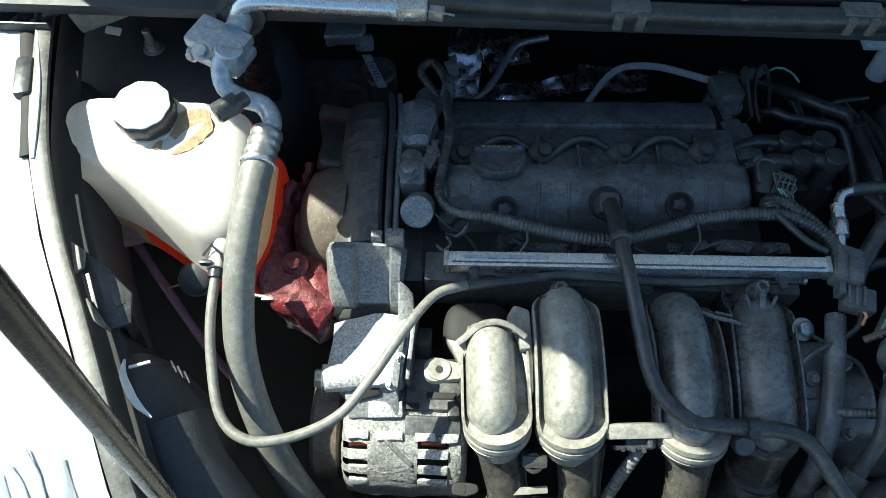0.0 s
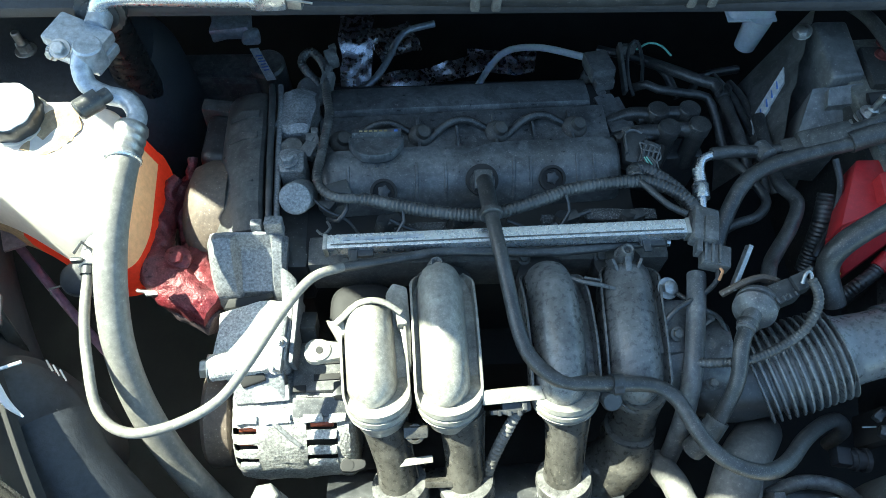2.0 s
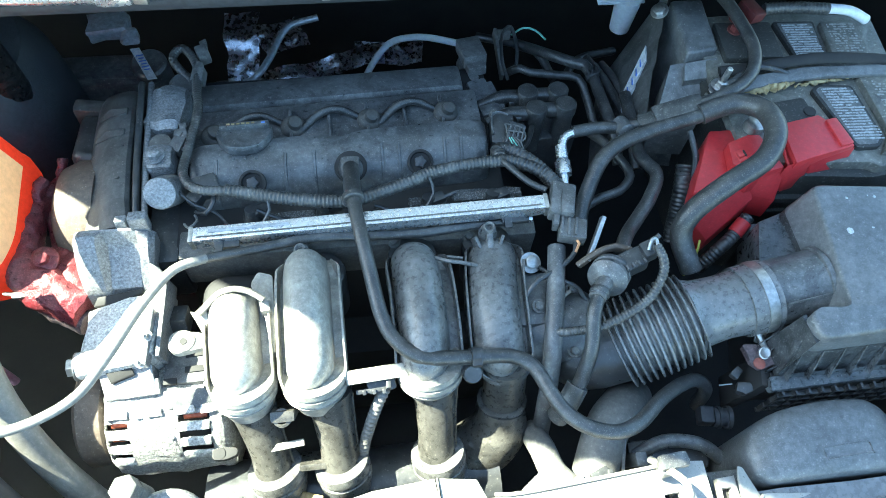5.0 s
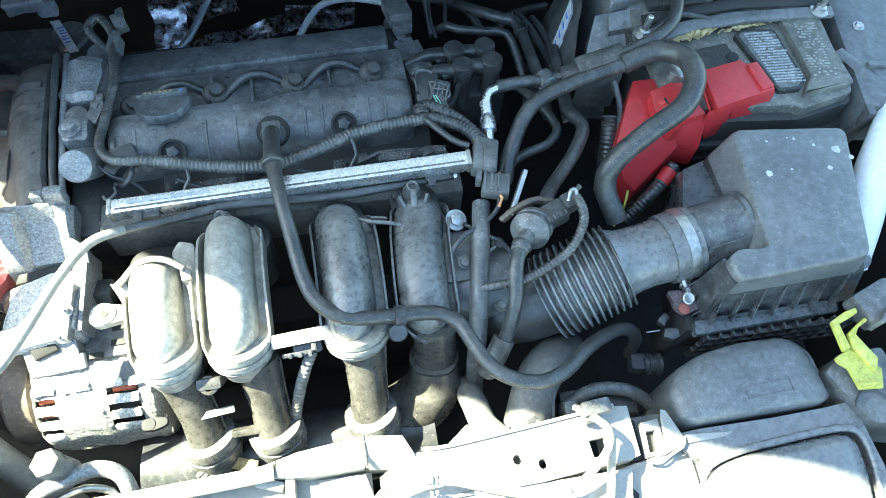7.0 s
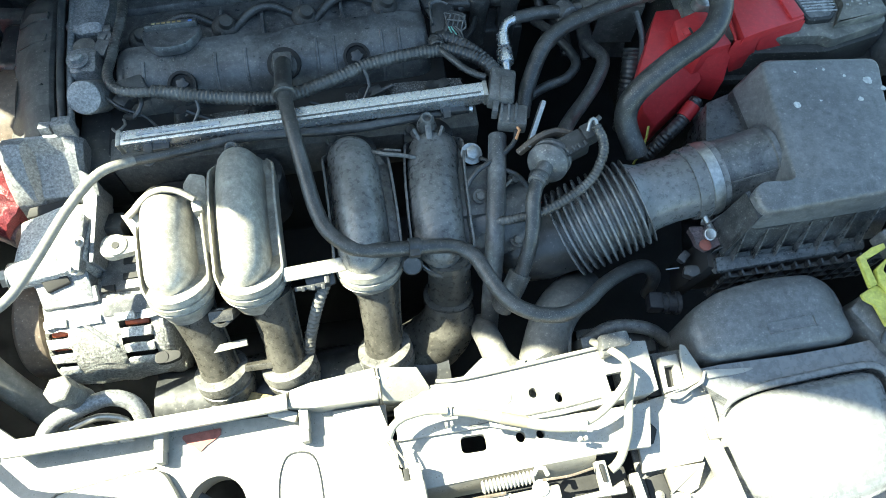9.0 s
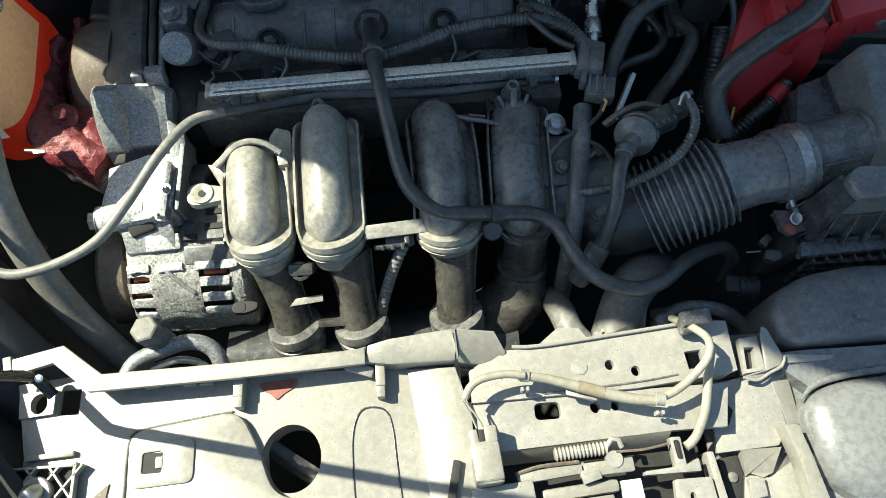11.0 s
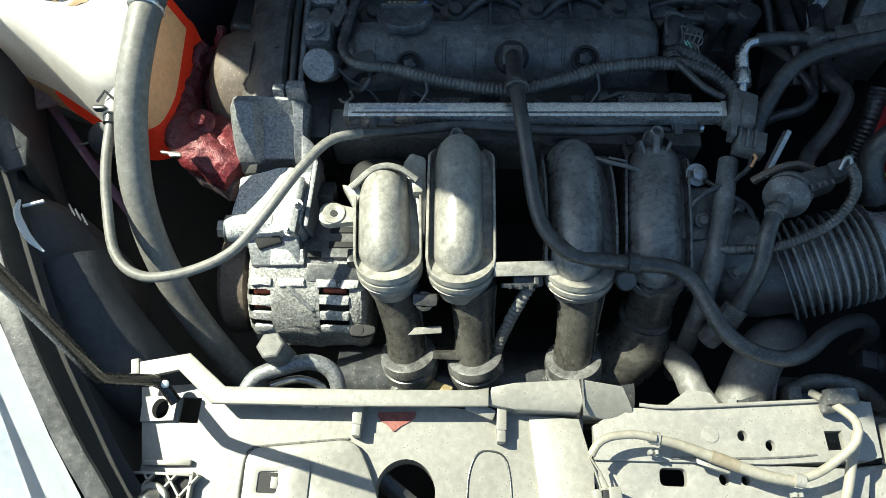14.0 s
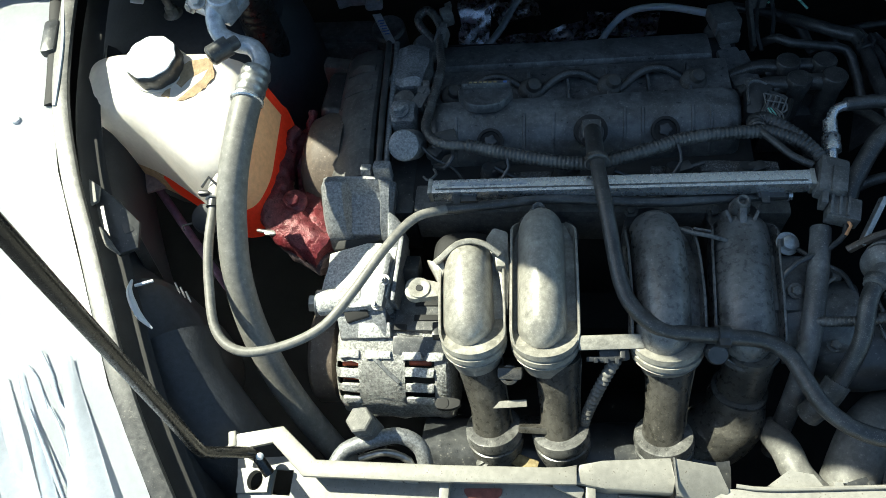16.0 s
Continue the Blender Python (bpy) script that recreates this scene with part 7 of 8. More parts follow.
part("clamp_screw", fuse(lathe([(0, 0.0028), (0.014, 0.0028), (0.015, 0.002)], (0.490, 0.156, 0.846), (0.3, -0.9, -0.3), 14), box((0.496, 0.160, 0.842), (0.009, 0.022, 0.003), (40, 0, -20), 0.001)), STEEL, duct)
fb2 = thing("air_filter_box", (0.59, 0.19, 0.74), "grey plastic air filter box with white lime spots", "air filter box")
TOPL = [(0.554, 0.273), (0.660, 0.262), (0.627, 0.135), (0.510, 0.128), (0.506, 0.153), (0.543, 0.150)]
LOWL = [(0.524, 0.264), (0.672, 0.262), (0.640, 0.129), (0.508, 0.127), (0.498, 0.142), (0.540, 0.160)]


def lid_loop(k, z, pull=0.0):
    """An outline between the lid's top and foot, drawn in for the rounded rim."""
    pts = [(a[0] + (b[0] - a[0]) * k, a[1] + (b[1] - a[1]) * k) for a, b in zip(TOPL, LOWL)]
    cx, cy = 0.592, 0.196
    pts = [(cx + (x - cx) * (1 - pull), cy + (y - cy) * (1 - pull)) for x, y in pts]
    return [(x, y, z) for x, y in rounded(pts, 0.010, 5)]


part("lid", loft([lid_loop(0.50, 0.872), lid_loop(0.14, 0.892), lid_loop(0.05, 0.8970), lid_loop(0.01, 0.8995, 0.012), lid_loop(0, 0.9005, 0.03), lid_loop(0, 0.901, 0.06)]), GREY_BOX, fb2)
part("lid_wall", loft([lid_loop(1.0, 0.836, 0.006), lid_loop(0.50, 0.8725, 0.006)]), FILTER_DARK, fb2, "wall of the lid, its shade put into the colour")
part("front_wall", loft([[(0.505, 0.1345, 0.880), (0.634, 0.1375, 0.880), (0.640, 0.150, 0.86), (0.50, 0.150, 0.86)], [(0.500, 0.1290, 0.872), (0.636, 0.1320, 0.872), (0.642, 0.150, 0.86), (0.50, 0.150, 0.86)], [(0.497, 0.1185, 0.836), (0.640, 0.1200, 0.836), (0.644, 0.150, 0.836), (0.498, 0.150, 0.836)]]), FILTER_DARK, fb2, "dark sloping front wall")
part("corner_face", loft([[(0.5080, 0.1280, 0.892), (0.5050, 0.1520, 0.892), (0.4955, 0.1500, 0.838), (0.4960, 0.1200, 0.838)], [(0.5120, 0.1300, 0.892), (0.5090, 0.1530, 0.892), (0.5000, 0.1520, 0.838), (0.5000, 0.1220, 0.838)]]), FILTER_DARK, fb2)
part("shoulder", prism([(0.516, 0.258, 0.865), (0.557, 0.271, 0.865), (0.540, 0.219, 0.865), (0.502, 0.215, 0.865)], 0.05), RIM_DARK, fb2)
part("snout", tube([(0.500, 0.1885, 0.856), (0.528, 0.191, 0.861), (0.560, 0.194, 0.866)], [0.0295, 0.0295, 0.031], 36, 0.006), COVER, fb2)
part("snout_rim", lathe([(-0.003, 0.0300), (-0.002, 0.0325), (0.002, 0.0325), (0.003, 0.0300)], (0.548, 0.1928, 0.8642), (0.98, 0.08, 0.16), 40), COVER, fb2)
part("snout_seam", box((0.530, 0.171, 0.8835), (0.052, 0.0014, 0.002), (30, -9, 6), 0.0005), DUSTY, fb2)
part("skirt", plate(rounded([(0.500, 0.138), (0.644, 0.138), (0.674, 0.15), (0.672, 0.26), (0.52, 0.27), (0.515, 0.20)], 0.006), 0.825, 0.842, bev=0.003), GREY_BOX, fb2)
part("base", plate(rounded([(0.498, 0.126), (0.642, 0.126), (0.670, 0.152), (0.668, 0.258), (0.524, 0.266), (0.52, 0.20)], 0.006), 0.74, 0.826, bev=0.003), BLACK, fb2)
for i in range(7):
    gx = 0.5025 + 0.0187 * i
    part("rib", loft([[(gx + d + 0.0085, 0.1330, 0.8770), (gx + d, 0.1125, 0.8430), (gx + d + 0.001, 0.1240, 0.8400), (gx + d + 0.0085, 0.1360, 0.8740)] for d in (-0.0006, 0.0006)]), RIM_DARK, fb2)
    if i < 6:
        part("rim_tooth", loft([[(gx + a, 0.1165, 0.8405), (gx + b, 0.1165, 0.8405), (gx + b, 0.1180, z), (gx + a, 0.1180, z)] for a, b, z in ((0.0012, 0.0175, 0.8410), (0.0045, 0.0145, 0.8490))]), RIM_DARK, fb2)
part("trough", plate([(0.494, 0.117), (0.626, 0.117), (0.626, 0.124), (0.494, 0.124)], 0.822, 0.8370), VOID, fb2)
part("rim", loft([[(0.4885, y, z), (0.622, y + 0.004, z)] + [(0.622, 0.1230, z), (0.4900, 0.1190, z)] for y, z in ((0.1120, 0.8300), (0.1080, 0.8320), (0.1065, 0.8360), (0.1075, 0.8395), (0.1100, 0.8410))]), RIM_DARK, fb2)
for z in (0.826, 0.812, 0.798, 0.784):
    part("lattice_rail", box((0.573, 0.1065, z), (0.150, 0.004, 0.0025), bev=0.0005), BLACK, fb2)
for i in range(13):
    part("lattice_rib", box((0.501 + 0.0120 * i, 0.1065, 0.808), (0.0022, 0.005, 0.052), bev=0.0005), BLACK, fb2)
part("screw", lathe([(0, 0.0055), (0.002, 0.0055), (0.0025, 0.0045), (0.0015, 0.002)], (0.489, 0.139, 0.846), (0, -0.4, 1), 20), STEEL, fb2)
part("screw_tab", shaken(finer(plate(rounded([(0.475, 0.150), (0.499, 0.148), (0.506, 0.131), (0.483, 0.126), (0.477, 0.134)], 0.002), 0.836, 0.842, bev=0.001), 1), 0.0012, 150), MOUNT_GREY, fb2, "gritty grey screw tab")
part("rivet", lathe([(0, 0.0052), (0.0012, 0.0050), (0.0016, 0.0030)], (0.484, 0.131, 0.842), (0, 0, 1), 18), DRIP, fb2, "rusty rivet")
for a, b in (((0.487, 0.147, 0.847), (0.504, 0.154, 0.853)), ((0.489, 0.137, 0.845), (0.506, 0.146, 0.851)), ((0.490, 0.125, 0.843), (0.512, 0.130, 0.847))):
    part("fin", loft([[(a[0], a[1] + d, a[2]), (b[0], b[1] + d, b[2]), (b[0], b[1] + d, b[2] - 0.010), (a[0], a[1] + d, a[2] - 0.010)] for d in (-0.0005, 0.0005)]), RIM_DARK, fb2)
part("side_clip", shaken(finer(fuse(prism([(0.467, 0.131, 0.820), (0.475, 0.138, 0.822), (0.480, 0.132, 0.822), (0.472, 0.126, 0.820)], 0.006), prism([(0.469, 0.116, 0.820), (0.472, 0.124, 0.820), (0.481, 0.122, 0.822), (0.484, 0.114, 0.822), (0.476, 0.112, 0.818)], 0.008)), 1), 0.0012, 180), BLACK, fb2)
part("side_post", box((0.488, 0.128, 0.800), (0.012, 0.030, 0.070), (0, 8, -12), 0.003), VOID, fb2)
part("pin", tube([(0.454, 0.122, 0.820), (0.466, 0.122, 0.820)], 0.0007, 6), STEEL, fb2)
for x, y, r in ((0.570, 0.222, 0.006), (0.622, 0.246, 0.0028), (0.592, 0.224, 0.0026), (0.6265, 0.221, 0.0045), (0.606, 0.255, 0.0035), (0.640, 0.239, 0.008), (0.650, 0.229, 0.0045), (0.58, 0.255, 0.0025), (0.643, 0.205, 0.002), (0.60, 0.256, 0.002)):
    part("lime_spot", shaken(lathe([(0, r * 0.50), (0.0002, r * 0.42), (0.0003, r * 0.20)], (x, y, 0.9012), (0, 0, 1), 30), 0.0008, 420), SPOT, fb2, "white bird lime spot")
single("washer_neck", tube([(0.665, 0.16, 0.82), (0.675, 0.19, 0.85), (0.69, 0.225, 0.868), (0.715, 0.26, 0.88), (0.75, 0.30, 0.88)], 0.017, 20, 0.008), WHITE, "pale blue-white washer bottle neck", "washer bottle")

# ---- lamp on the other side ----
hr = thing("headlamp_cover", (0.52, 0.055, 0.76), "dusty grey domed cover on the headlamp", "lamp cover")
DOME = rounded([(0.446, 0.062), (0.456, 0.078), (0.482, 0.090), (0.522, 0.0955), (0.562, 0.0940), (0.577, 0.082), (0.582, 0.0335), (0.460, 0.0325), (0.448, 0.040)], 0.014, 6)
part("dome", loft([[(0.520 + (x - 0.520) * k, 0.058 + (y - 0.058) * k, z) for x, y in DOME] for k, z in ((0.98, 0.76), (1.0, 0.822), (0.998, 0.834), (0.985, 0.841), (0.955, 0.8455), (0.88, 0.8490), (0.6, 0.8520), (0.1, 0.8530))]), GREY_BOX, hr)
part("frame_mark", fuse(*[box(c, s, (0, 0, 3), 0.0004) for c, s in (((0.527, 0.0465, 0.8526), (0.040, 0.0012, 0.0014)), ((0.527, 0.0555, 0.8526), (0.040, 0.0012, 0.0014)), ((0.507, 0.051, 0.8526), (0.0012, 0.009, 0.0014)), ((0.547, 0.051, 0.8526), (0.0012, 0.009, 0.0014)))]), COVER, hr)
part("rear_shell", loft([[(0.533 + (x - 0.520) * k, 0.0595 + (y - 0.058) * k, z) for x, y in DOME] for k, z in ((0.98, 0.75), (0.985, 0.812), (0.97, 0.824), (0.93, 0.831), (0.8, 0.834))]), LAMP_GREY, hr, "smooth darker shell behind the cover")
part("scratch", tube([(0.5365, 0.0800, 0.8506), (0.5375, 0.0750, 0.8512), (0.5400, 0.0710, 0.8516)], 0.0004, 5), COVER, hr)
hl = thing("headlamp", (0.54, -0.03, 0.74), "glossy grey headlamp housing beside the crossmember", "headlamp", "headlamps")
part("housing", plate(rounded([(0.444, 0.024), (0.600, 0.028), (0.606, 0.000), (0.602, -0.16), (0.50, -0.18), (0.444, -0.06)], 0.012, 5), 0.74, 0.822, bev=0.006), LAMP_GREY, hl)
ARC = [(0.4550, -0.0080), (0.4640, 0.0000), (0.4780, 0.0055), (0.4990, 0.0090), (0.5230, 0.0105), (0.5550, 0.0125), (0.5790, 0.0130), (0.5900, 0.0110), (0.5965, 0.0030), (0.5960, -0.0200), (0.5880, -0.0600), (0.5800, -0.1200)]
SHELF = [(0.4460, 0.0180), (0.4480, 0.0290), (0.4670, 0.0300), (0.5290, 0.0295), (0.5780, 0.0310), (0.5960, 0.0325), (0.6020, 0.0240), (0.6030, 0.0040)]
part("shelf", loft([[(x, y, z) for x, y in SHELF + [(x + 0.002, y) for x, y in ARC[8:0:-1]]] for z in (0.800, 0.8375, 0.8385)]), LAMP_GREY, hl, "smooth grey upper shelf of the lamp")
part("side_skirt", loft([[(0.6030, 0.0040, z), (0.6050, -0.0200, z), (0.5990, -0.0600, z), (0.5910, -0.1200, z), (0.5810, -0.1200, z), (0.5890, -0.0600, z), (0.5970, -0.0200, z), (0.5975, 0.0030, z)] for z in (0.800, 0.836, 0.8385)]), LAMP_GREY, hl)
part("arc_ridge", tube([(x, y, 0.8395) for x, y in ARC], [0.0008, 0.0022, 0.0030, 0.0032, 0.0032, 0.0032, 0.0032, 0.0032, 0.0030, 0.0026, 0.0022, 0.002], 12, 0.005), LAMP_GREY, hl, "raised arched ridge of the lamp")
LENS_L = [(0.4570, -0.0100), (0.4660, -0.0020), (0.4790, 0.0030), (0.4990, 0.0062), (0.5230, 0.0078), (0.5550, 0.0096), (0.5780, 0.0100), (0.5880, 0.0080), (0.5930, 0.0010), (0.5920, -0.0220), (0.5840, -0.0600), (0.5720, -0.0780), (0.5420, -0.0860), (0.5050, -0.0870), (0.4800, -0.0810), (0.4640, -0.0690), (0.4560, -0.0500), (0.4545, -0.0300)]
part("lens", loft([[(0.524 + (x - 0.524) * k, -0.036 + (y + 0.036) * k, z) for x, y in rounded(LENS_L, 0.006, 3)] for k, z in ((1.02, 0.80), (1.0, 0.8310), (0.975, 0.8365), (0.93, 0.8410), (0.84, 0.8455), (0.70, 0.8490), (0.50, 0.8515), (0.25, 0.8528), (0.05, 0.8532))]), LAMP_GREY, hl, "glossy grey dome of the lamp")
rounded.least = 1.0
part("front_lens", loft([[(0.530 + (x - 0.530) * k, y, z) for x, y in ((0.452, -0.088), (0.585, -0.092), (0.580, -0.19), (0.45, -0.19))] for k, z in ((1.0, 0.77), (1.0, 0.822), (0.96, 0.827))]), LENS, hl, "clear bright lower lens")
yt = thing("yellow_clip", (0.60, 0.065, 0.82), "bright yellow plastic lamp clip", "clip", "")
part("hook", prism([(0.5920, 0.0940, 0.868), (0.6050, 0.1000, 0.870), (0.6150, 0.1020, 0.872), (0.6150, 0.0970, 0.872), (0.6040, 0.0930, 0.868), (0.5980, 0.0910, 0.868), (0.6030, 0.0710, 0.862), (0.5960, 0.0690, 0.862)], 0.005), YELLOW, yt)
part("arm", prism([(0.6200, 0.0930, 0.870), (0.6220, 0.0900, 0.870), (0.6140, 0.0860, 0.866), (0.6110, 0.0810, 0.864), (0.6240, 0.0600, 0.860), (0.6180, 0.0480, 0.858), (0.6050, 0.0730, 0.862), (0.6040, 0.0830, 0.866)], 0.006), YELLOW, yt)
part("base", prism([(0.5890, 0.0660, 0.858), (0.6040, 0.0720, 0.858), (0.6100, 0.0670, 0.858), (0.6260, 0.0520, 0.856), (0.6200, 0.0360, 0.856), (0.6000, 0.0380, 0.856), (0.5970, 0.0560, 0.857), (0.5900, 0.0610, 0.858)], 0.004), YELLOW, yt)
part("lip", prism([(0.6000, 0.0435, 0.859), (0.6190, 0.0415, 0.859), (0.6180, 0.0385, 0.859), (0.6000, 0.0400, 0.859)], 0.003), YELLOW, yt)
lb = thing("lamp_bracket", (0.60, 0.05, 0.76), "dusty dark lamp bracket under the yellow clip", "bracket")
part("plate", plate(rounded([(0.582, 0.058), (0.601, 0.070), (0.640, 0.072), (0.650, 0.0), (0.604, 0.012)], 0.004), 0.79, 0.848, bev=0.004), DUSTY, lb)
part("loop", tube([(0.594, 0.026, 0.850), (0.602, 0.036, 0.851), (0.616, 0.036, 0.851), (0.624, 0.026, 0.850), (0.624, 0.008, 0.849)], 0.0012, 8), BLACK, lb)
part("end", fuse(box((0.640, 0.105, 0.862), (0.04, 0.03, 0.02), (0, 0, 20), 0.004), box((0.632, 0.09, 0.872), (0.02, 0.004, 0.02), (0, 0, 40), 0.001)), DUSTY, lb)
single("connector_grey", fuse(box((0.452, 0.106, 0.780), (0.014, 0.016, 0.016), (0, 0, -10), 0.003), lathe([(0, 0.0085), (0.004, 0.0085), (0.0042, 0.0100), (0.007, 0.0100), (0.0072, 0.0085), (0.012, 0.0085), (0.0122, 0.0105), (0.016, 0.0105), (0.0165, 0.008)], (0.457, 0.104, 0.782), (1, -0.12, 0), 22)), NAVY, "black ribbed plug in the gap before the filter box", "connector")


# ---- front crossmember ----
slam = thing("slam_panel", (0.06, -0.05, 0.80), "dusty sunlit plastic slam panel with moulded ribs", "slam panel", kind="structure")
BIG = ring_loop(0.073, -0.022, 0.0215, 0.0240, 36)
part("deck", plate([(-0.130, 0.046), (-0.118, -0.008), (-0.112, -0.20), (0.20, -0.20), (0.20, 0.036), (0.10, 0.040), (-0.05, 0.040), (-0.09, 0.050)], 0.838, 0.842,
                   [BIG, ring_loop(-0.111, 0.030, 0.0062, 0.0075, 20), [(-0.098, 0.021), (-0.083, 0.021), (-0.083, 0.040), (-0.098, 0.040)]]), SLAM, slam)
part("hole_collar", fuse(*[plate(ring_loop(0.073, -0.022, 0.0232, 0.0257, 36), 0.815, 0.8415, [BIG])]), SLAM, slam)
part("raised_pad", plate(rounded([(-0.042, 0.004), (0.036, 0.014), (0.050, -0.012), (0.062, -0.046), (0.10, -0.056), (0.11, -0.18), (-0.034, -0.18)], 0.012, 5), 0.842, 0.850,
                         bev=0.003), SLAM, slam)
part("pad_groove", tube([(-0.0425, -0.170, 0.8430), (-0.0440, -0.050, 0.8430), (-0.0440, -0.004, 0.8430), (-0.0400, 0.0045, 0.8430), (-0.0300, 0.0070, 0.8430), (0.0300, 0.0145, 0.8430)], 0.0009, 8, 0.004), CAST_DARK, slam, "dark groove round the raised pad")
part("pocket", plate(rounded([(-0.037, -0.006), (0.006, -0.003), (0.006, -0.034), (-0.037, -0.036)], 0.006), 0.850, 0.8515, [rounded([(-0.030, -0.012), (-0.016, -0.011), (-0.016, -0.026), (-0.030, -0.026)], 0.002)], 0.0006), SLAM, slam)
part("pocket_floor", box((-0.023, -0.019, 0.8502), (0.013, 0.014, 0.0008), bev=0), VOID, slam)
part("pocket_tab", box((-0.018, -0.019, 0.851), (0.005, 0.008, 0.002), bev=0.0005), SLAM, slam)
part("arch", tube([(0.119, -0.075, 0.8425), (0.117, -0.030, 0.8425), (0.118, -0.006, 0.8425), (0.124, 0.008, 0.8425), (0.134, 0.010, 0.8425), (0.143, 0.006, 0.8425), (0.147, -0.008, 0.8425), (0.149, -0.035, 0.8425), (0.153, -0.075, 0.8425)], 0.0007, 8, 0.003), BLACK, slam, "dark moulded groove in an arch")
part("side_face", plate([(0.160, 0.036), (0.196, 0.034), (0.205, 0.0), (0.206, -0.12), (0.178, -0.12), (0.166, -0.01)], 0.842, 0.848, bev=0.001, slope=(0.15, 0), about=(0.18, 0)), SLAM, slam)
part("side_slot", box((0.186, -0.058, 0.852), (0.006, 0.05, 0.006), (0, 0, -14), 0.001), VOID, slam)
part("step_rib", box((-0.098, -0.008, 0.8440), (0.034, 0.004, 0.005), (0, 0, 3), 0.001), SLAM, slam)
part("corner_block", plate([(-0.124, 0.020), (-0.100, 0.022), (-0.100, 0.040), (-0.126, 0.038)], 0.842, 0.846, [ring_loop(-0.111, 0.030, 0.0062, 0.0075, 20)]), SLAM, slam)
RIDGE = [(-0.130, 0.059), (-0.090, 0.068), (-0.060, 0.0445), (0.034, 0.0460), (0.108, 0.0485), (0.130, 0.050)]
INNER = [(-0.131, 0.046), (-0.096, 0.055), (-0.068, 0.032), (0.034, 0.034), (0.108, 0.037), (0.130, 0.038)]
part("ridge_top", plate(RIDGE + INNER[::-1], 0.860, 0.864, bev=0.001), SLAM, slam)
part("ridge_wall", wall([(x, y - 0.006) for x, y in RIDGE[1:]], 0.838, 0.862, 0.003), SLAM, slam)
part("ridge_end", box((-0.128, 0.056, 0.852), (0.006, 0.012, 0.026), (0, 0, 14), 0.001), SLAM, slam)
part("beam", prism([(0.1290, 0.0400, 0.8600), (0.1320, 0.0520, 0.8625), (0.1480, 0.0555, 0.8640), (0.1950, 0.0600, 0.8640), (0.1970, 0.0440, 0.8640), (0.1960, 0.0370, 0.8560), (0.1500, 0.0370, 0.8590)], 0.020), SLAM, slam)
part("beam_end", prism([(0.1975, 0.0600, 0.8635), (0.2270, 0.0570, 0.8600), (0.2350, 0.0420, 0.8520), (0.2320, 0.0330, 0.8450), (0.1985, 0.0360, 0.8550), (0.1990, 0.0440, 0.8635)], 0.018), SLAM, slam, "angled end block of the beam")
part("beam_seam", box((0.1972, 0.0480, 0.8635), (0.0012, 0.024, 0.003), (0, 0, 2), 0), CAST_DARK, slam)
part("beam_step", prism([(0.1270, 0.0410, 0.8560), (0.1310, 0.0530, 0.8580), (0.1200, 0.0500, 0.8600), (0.1180, 0.0400, 0.8560)], 0.012), SLAM, slam)
for x in (0.036, 0.140):
    part("rib_post", fuse(box((x, 0.034, 0.846), (0.007, 0.022, 0.018), (0, 0, 0), 0.001), box((x, 0.024, 0.848), (0.006, 0.018, 0.012), bev=0.001)), SLAM, slam)
part("snap", box((0.125, 0.038, 0.848), (0.022, 0.008, 0.012), (10, 0, -20), 0.002), SLAM, slam)
for x in (-0.03, -0.002, 0.010):
    part("notch", box((x, 0.0375, 0.8445), (0.010, 0.004, 0.006), bev=0.0005), SLAM_METAL, slam)
part("paint_drip", shaken(plate(rounded([(0.048, 0.034), (0.078, 0.036), (0.076, 0.030), (0.066, 0.024), (0.062, 0.020), (0.058, 0.025), (0.052, 0.028)], 0.003), 0.8415, 0.8432), 0.0006, 300), DRIP, slam, "dribble of red paint")
part("flat_seal", plate([(-0.085, -0.055), (-0.055, -0.030), (-0.060, -0.062)], 0.842, 0.8432), BROWN, slam)
single("lower_rail", tube([(0.050, -0.008, 0.822), (0.075, -0.026, 0.815), (0.11, -0.05, 0.805)], 0.003, 8, wide=0.007, side=(1, 0, 0)), BLACK, "dark strut under the round opening", "strut")
nut = thing("panel_fastener", (-0.103, -0.036, 0.83), "round plastic fastener on a lattice base", "fastener")
part("lattice", fuse(*[box((-0.120 + 0.008 * i, -0.036, 0.847), (0.0016, 0.050, 0.006), (0, 0, 38 * (1 if i % 2 else -1)), 0.0003) for i in range(6)], box((-0.101, -0.016, 0.847), (0.048, 0.002, 0.006), bev=0.0004), box((-0.101, -0.058, 0.847), (0.048, 0.002, 0.006), bev=0.0004), box((-0.0775, -0.036, 0.847), (0.0022, 0.044, 0.006), bev=0.0004)), SLAM, nut)
part("backing", box((-0.101, -0.037, 0.8432), (0.048, 0.042, 0.002), bev=0.0005), VOID, nut)
part("washer", lathe([(0, 0.012), (0.005, 0.012), (0.006, 0.011)], (-0.103, -0.034, 0.846), (0, 0, 1), 28), SLAM, nut)
part("stud", lathe([(0, 0.008), (0.006, 0.007), (0.012, 0.0045), (0.013, 0.003)], (-0.103, -0.034, 0.851), (0.1, -0.2, 1), 22), STEEL, nut)

cm = thing("crossmember", (0.31, 0.0, 0.80), "silver painted steel crossmember with punched holes", "crossmember", kind="structure")
H = [ring_loop(0.312, 0.027, 0.0034, 0.0037, 16), ring_loop(0.331, 0.021, 0.0034, 0.0037, 16), [(0.3705, 0.0325), (0.3830, 0.0335), (0.3835, 0.0205), (0.3715, 0.0195)]]
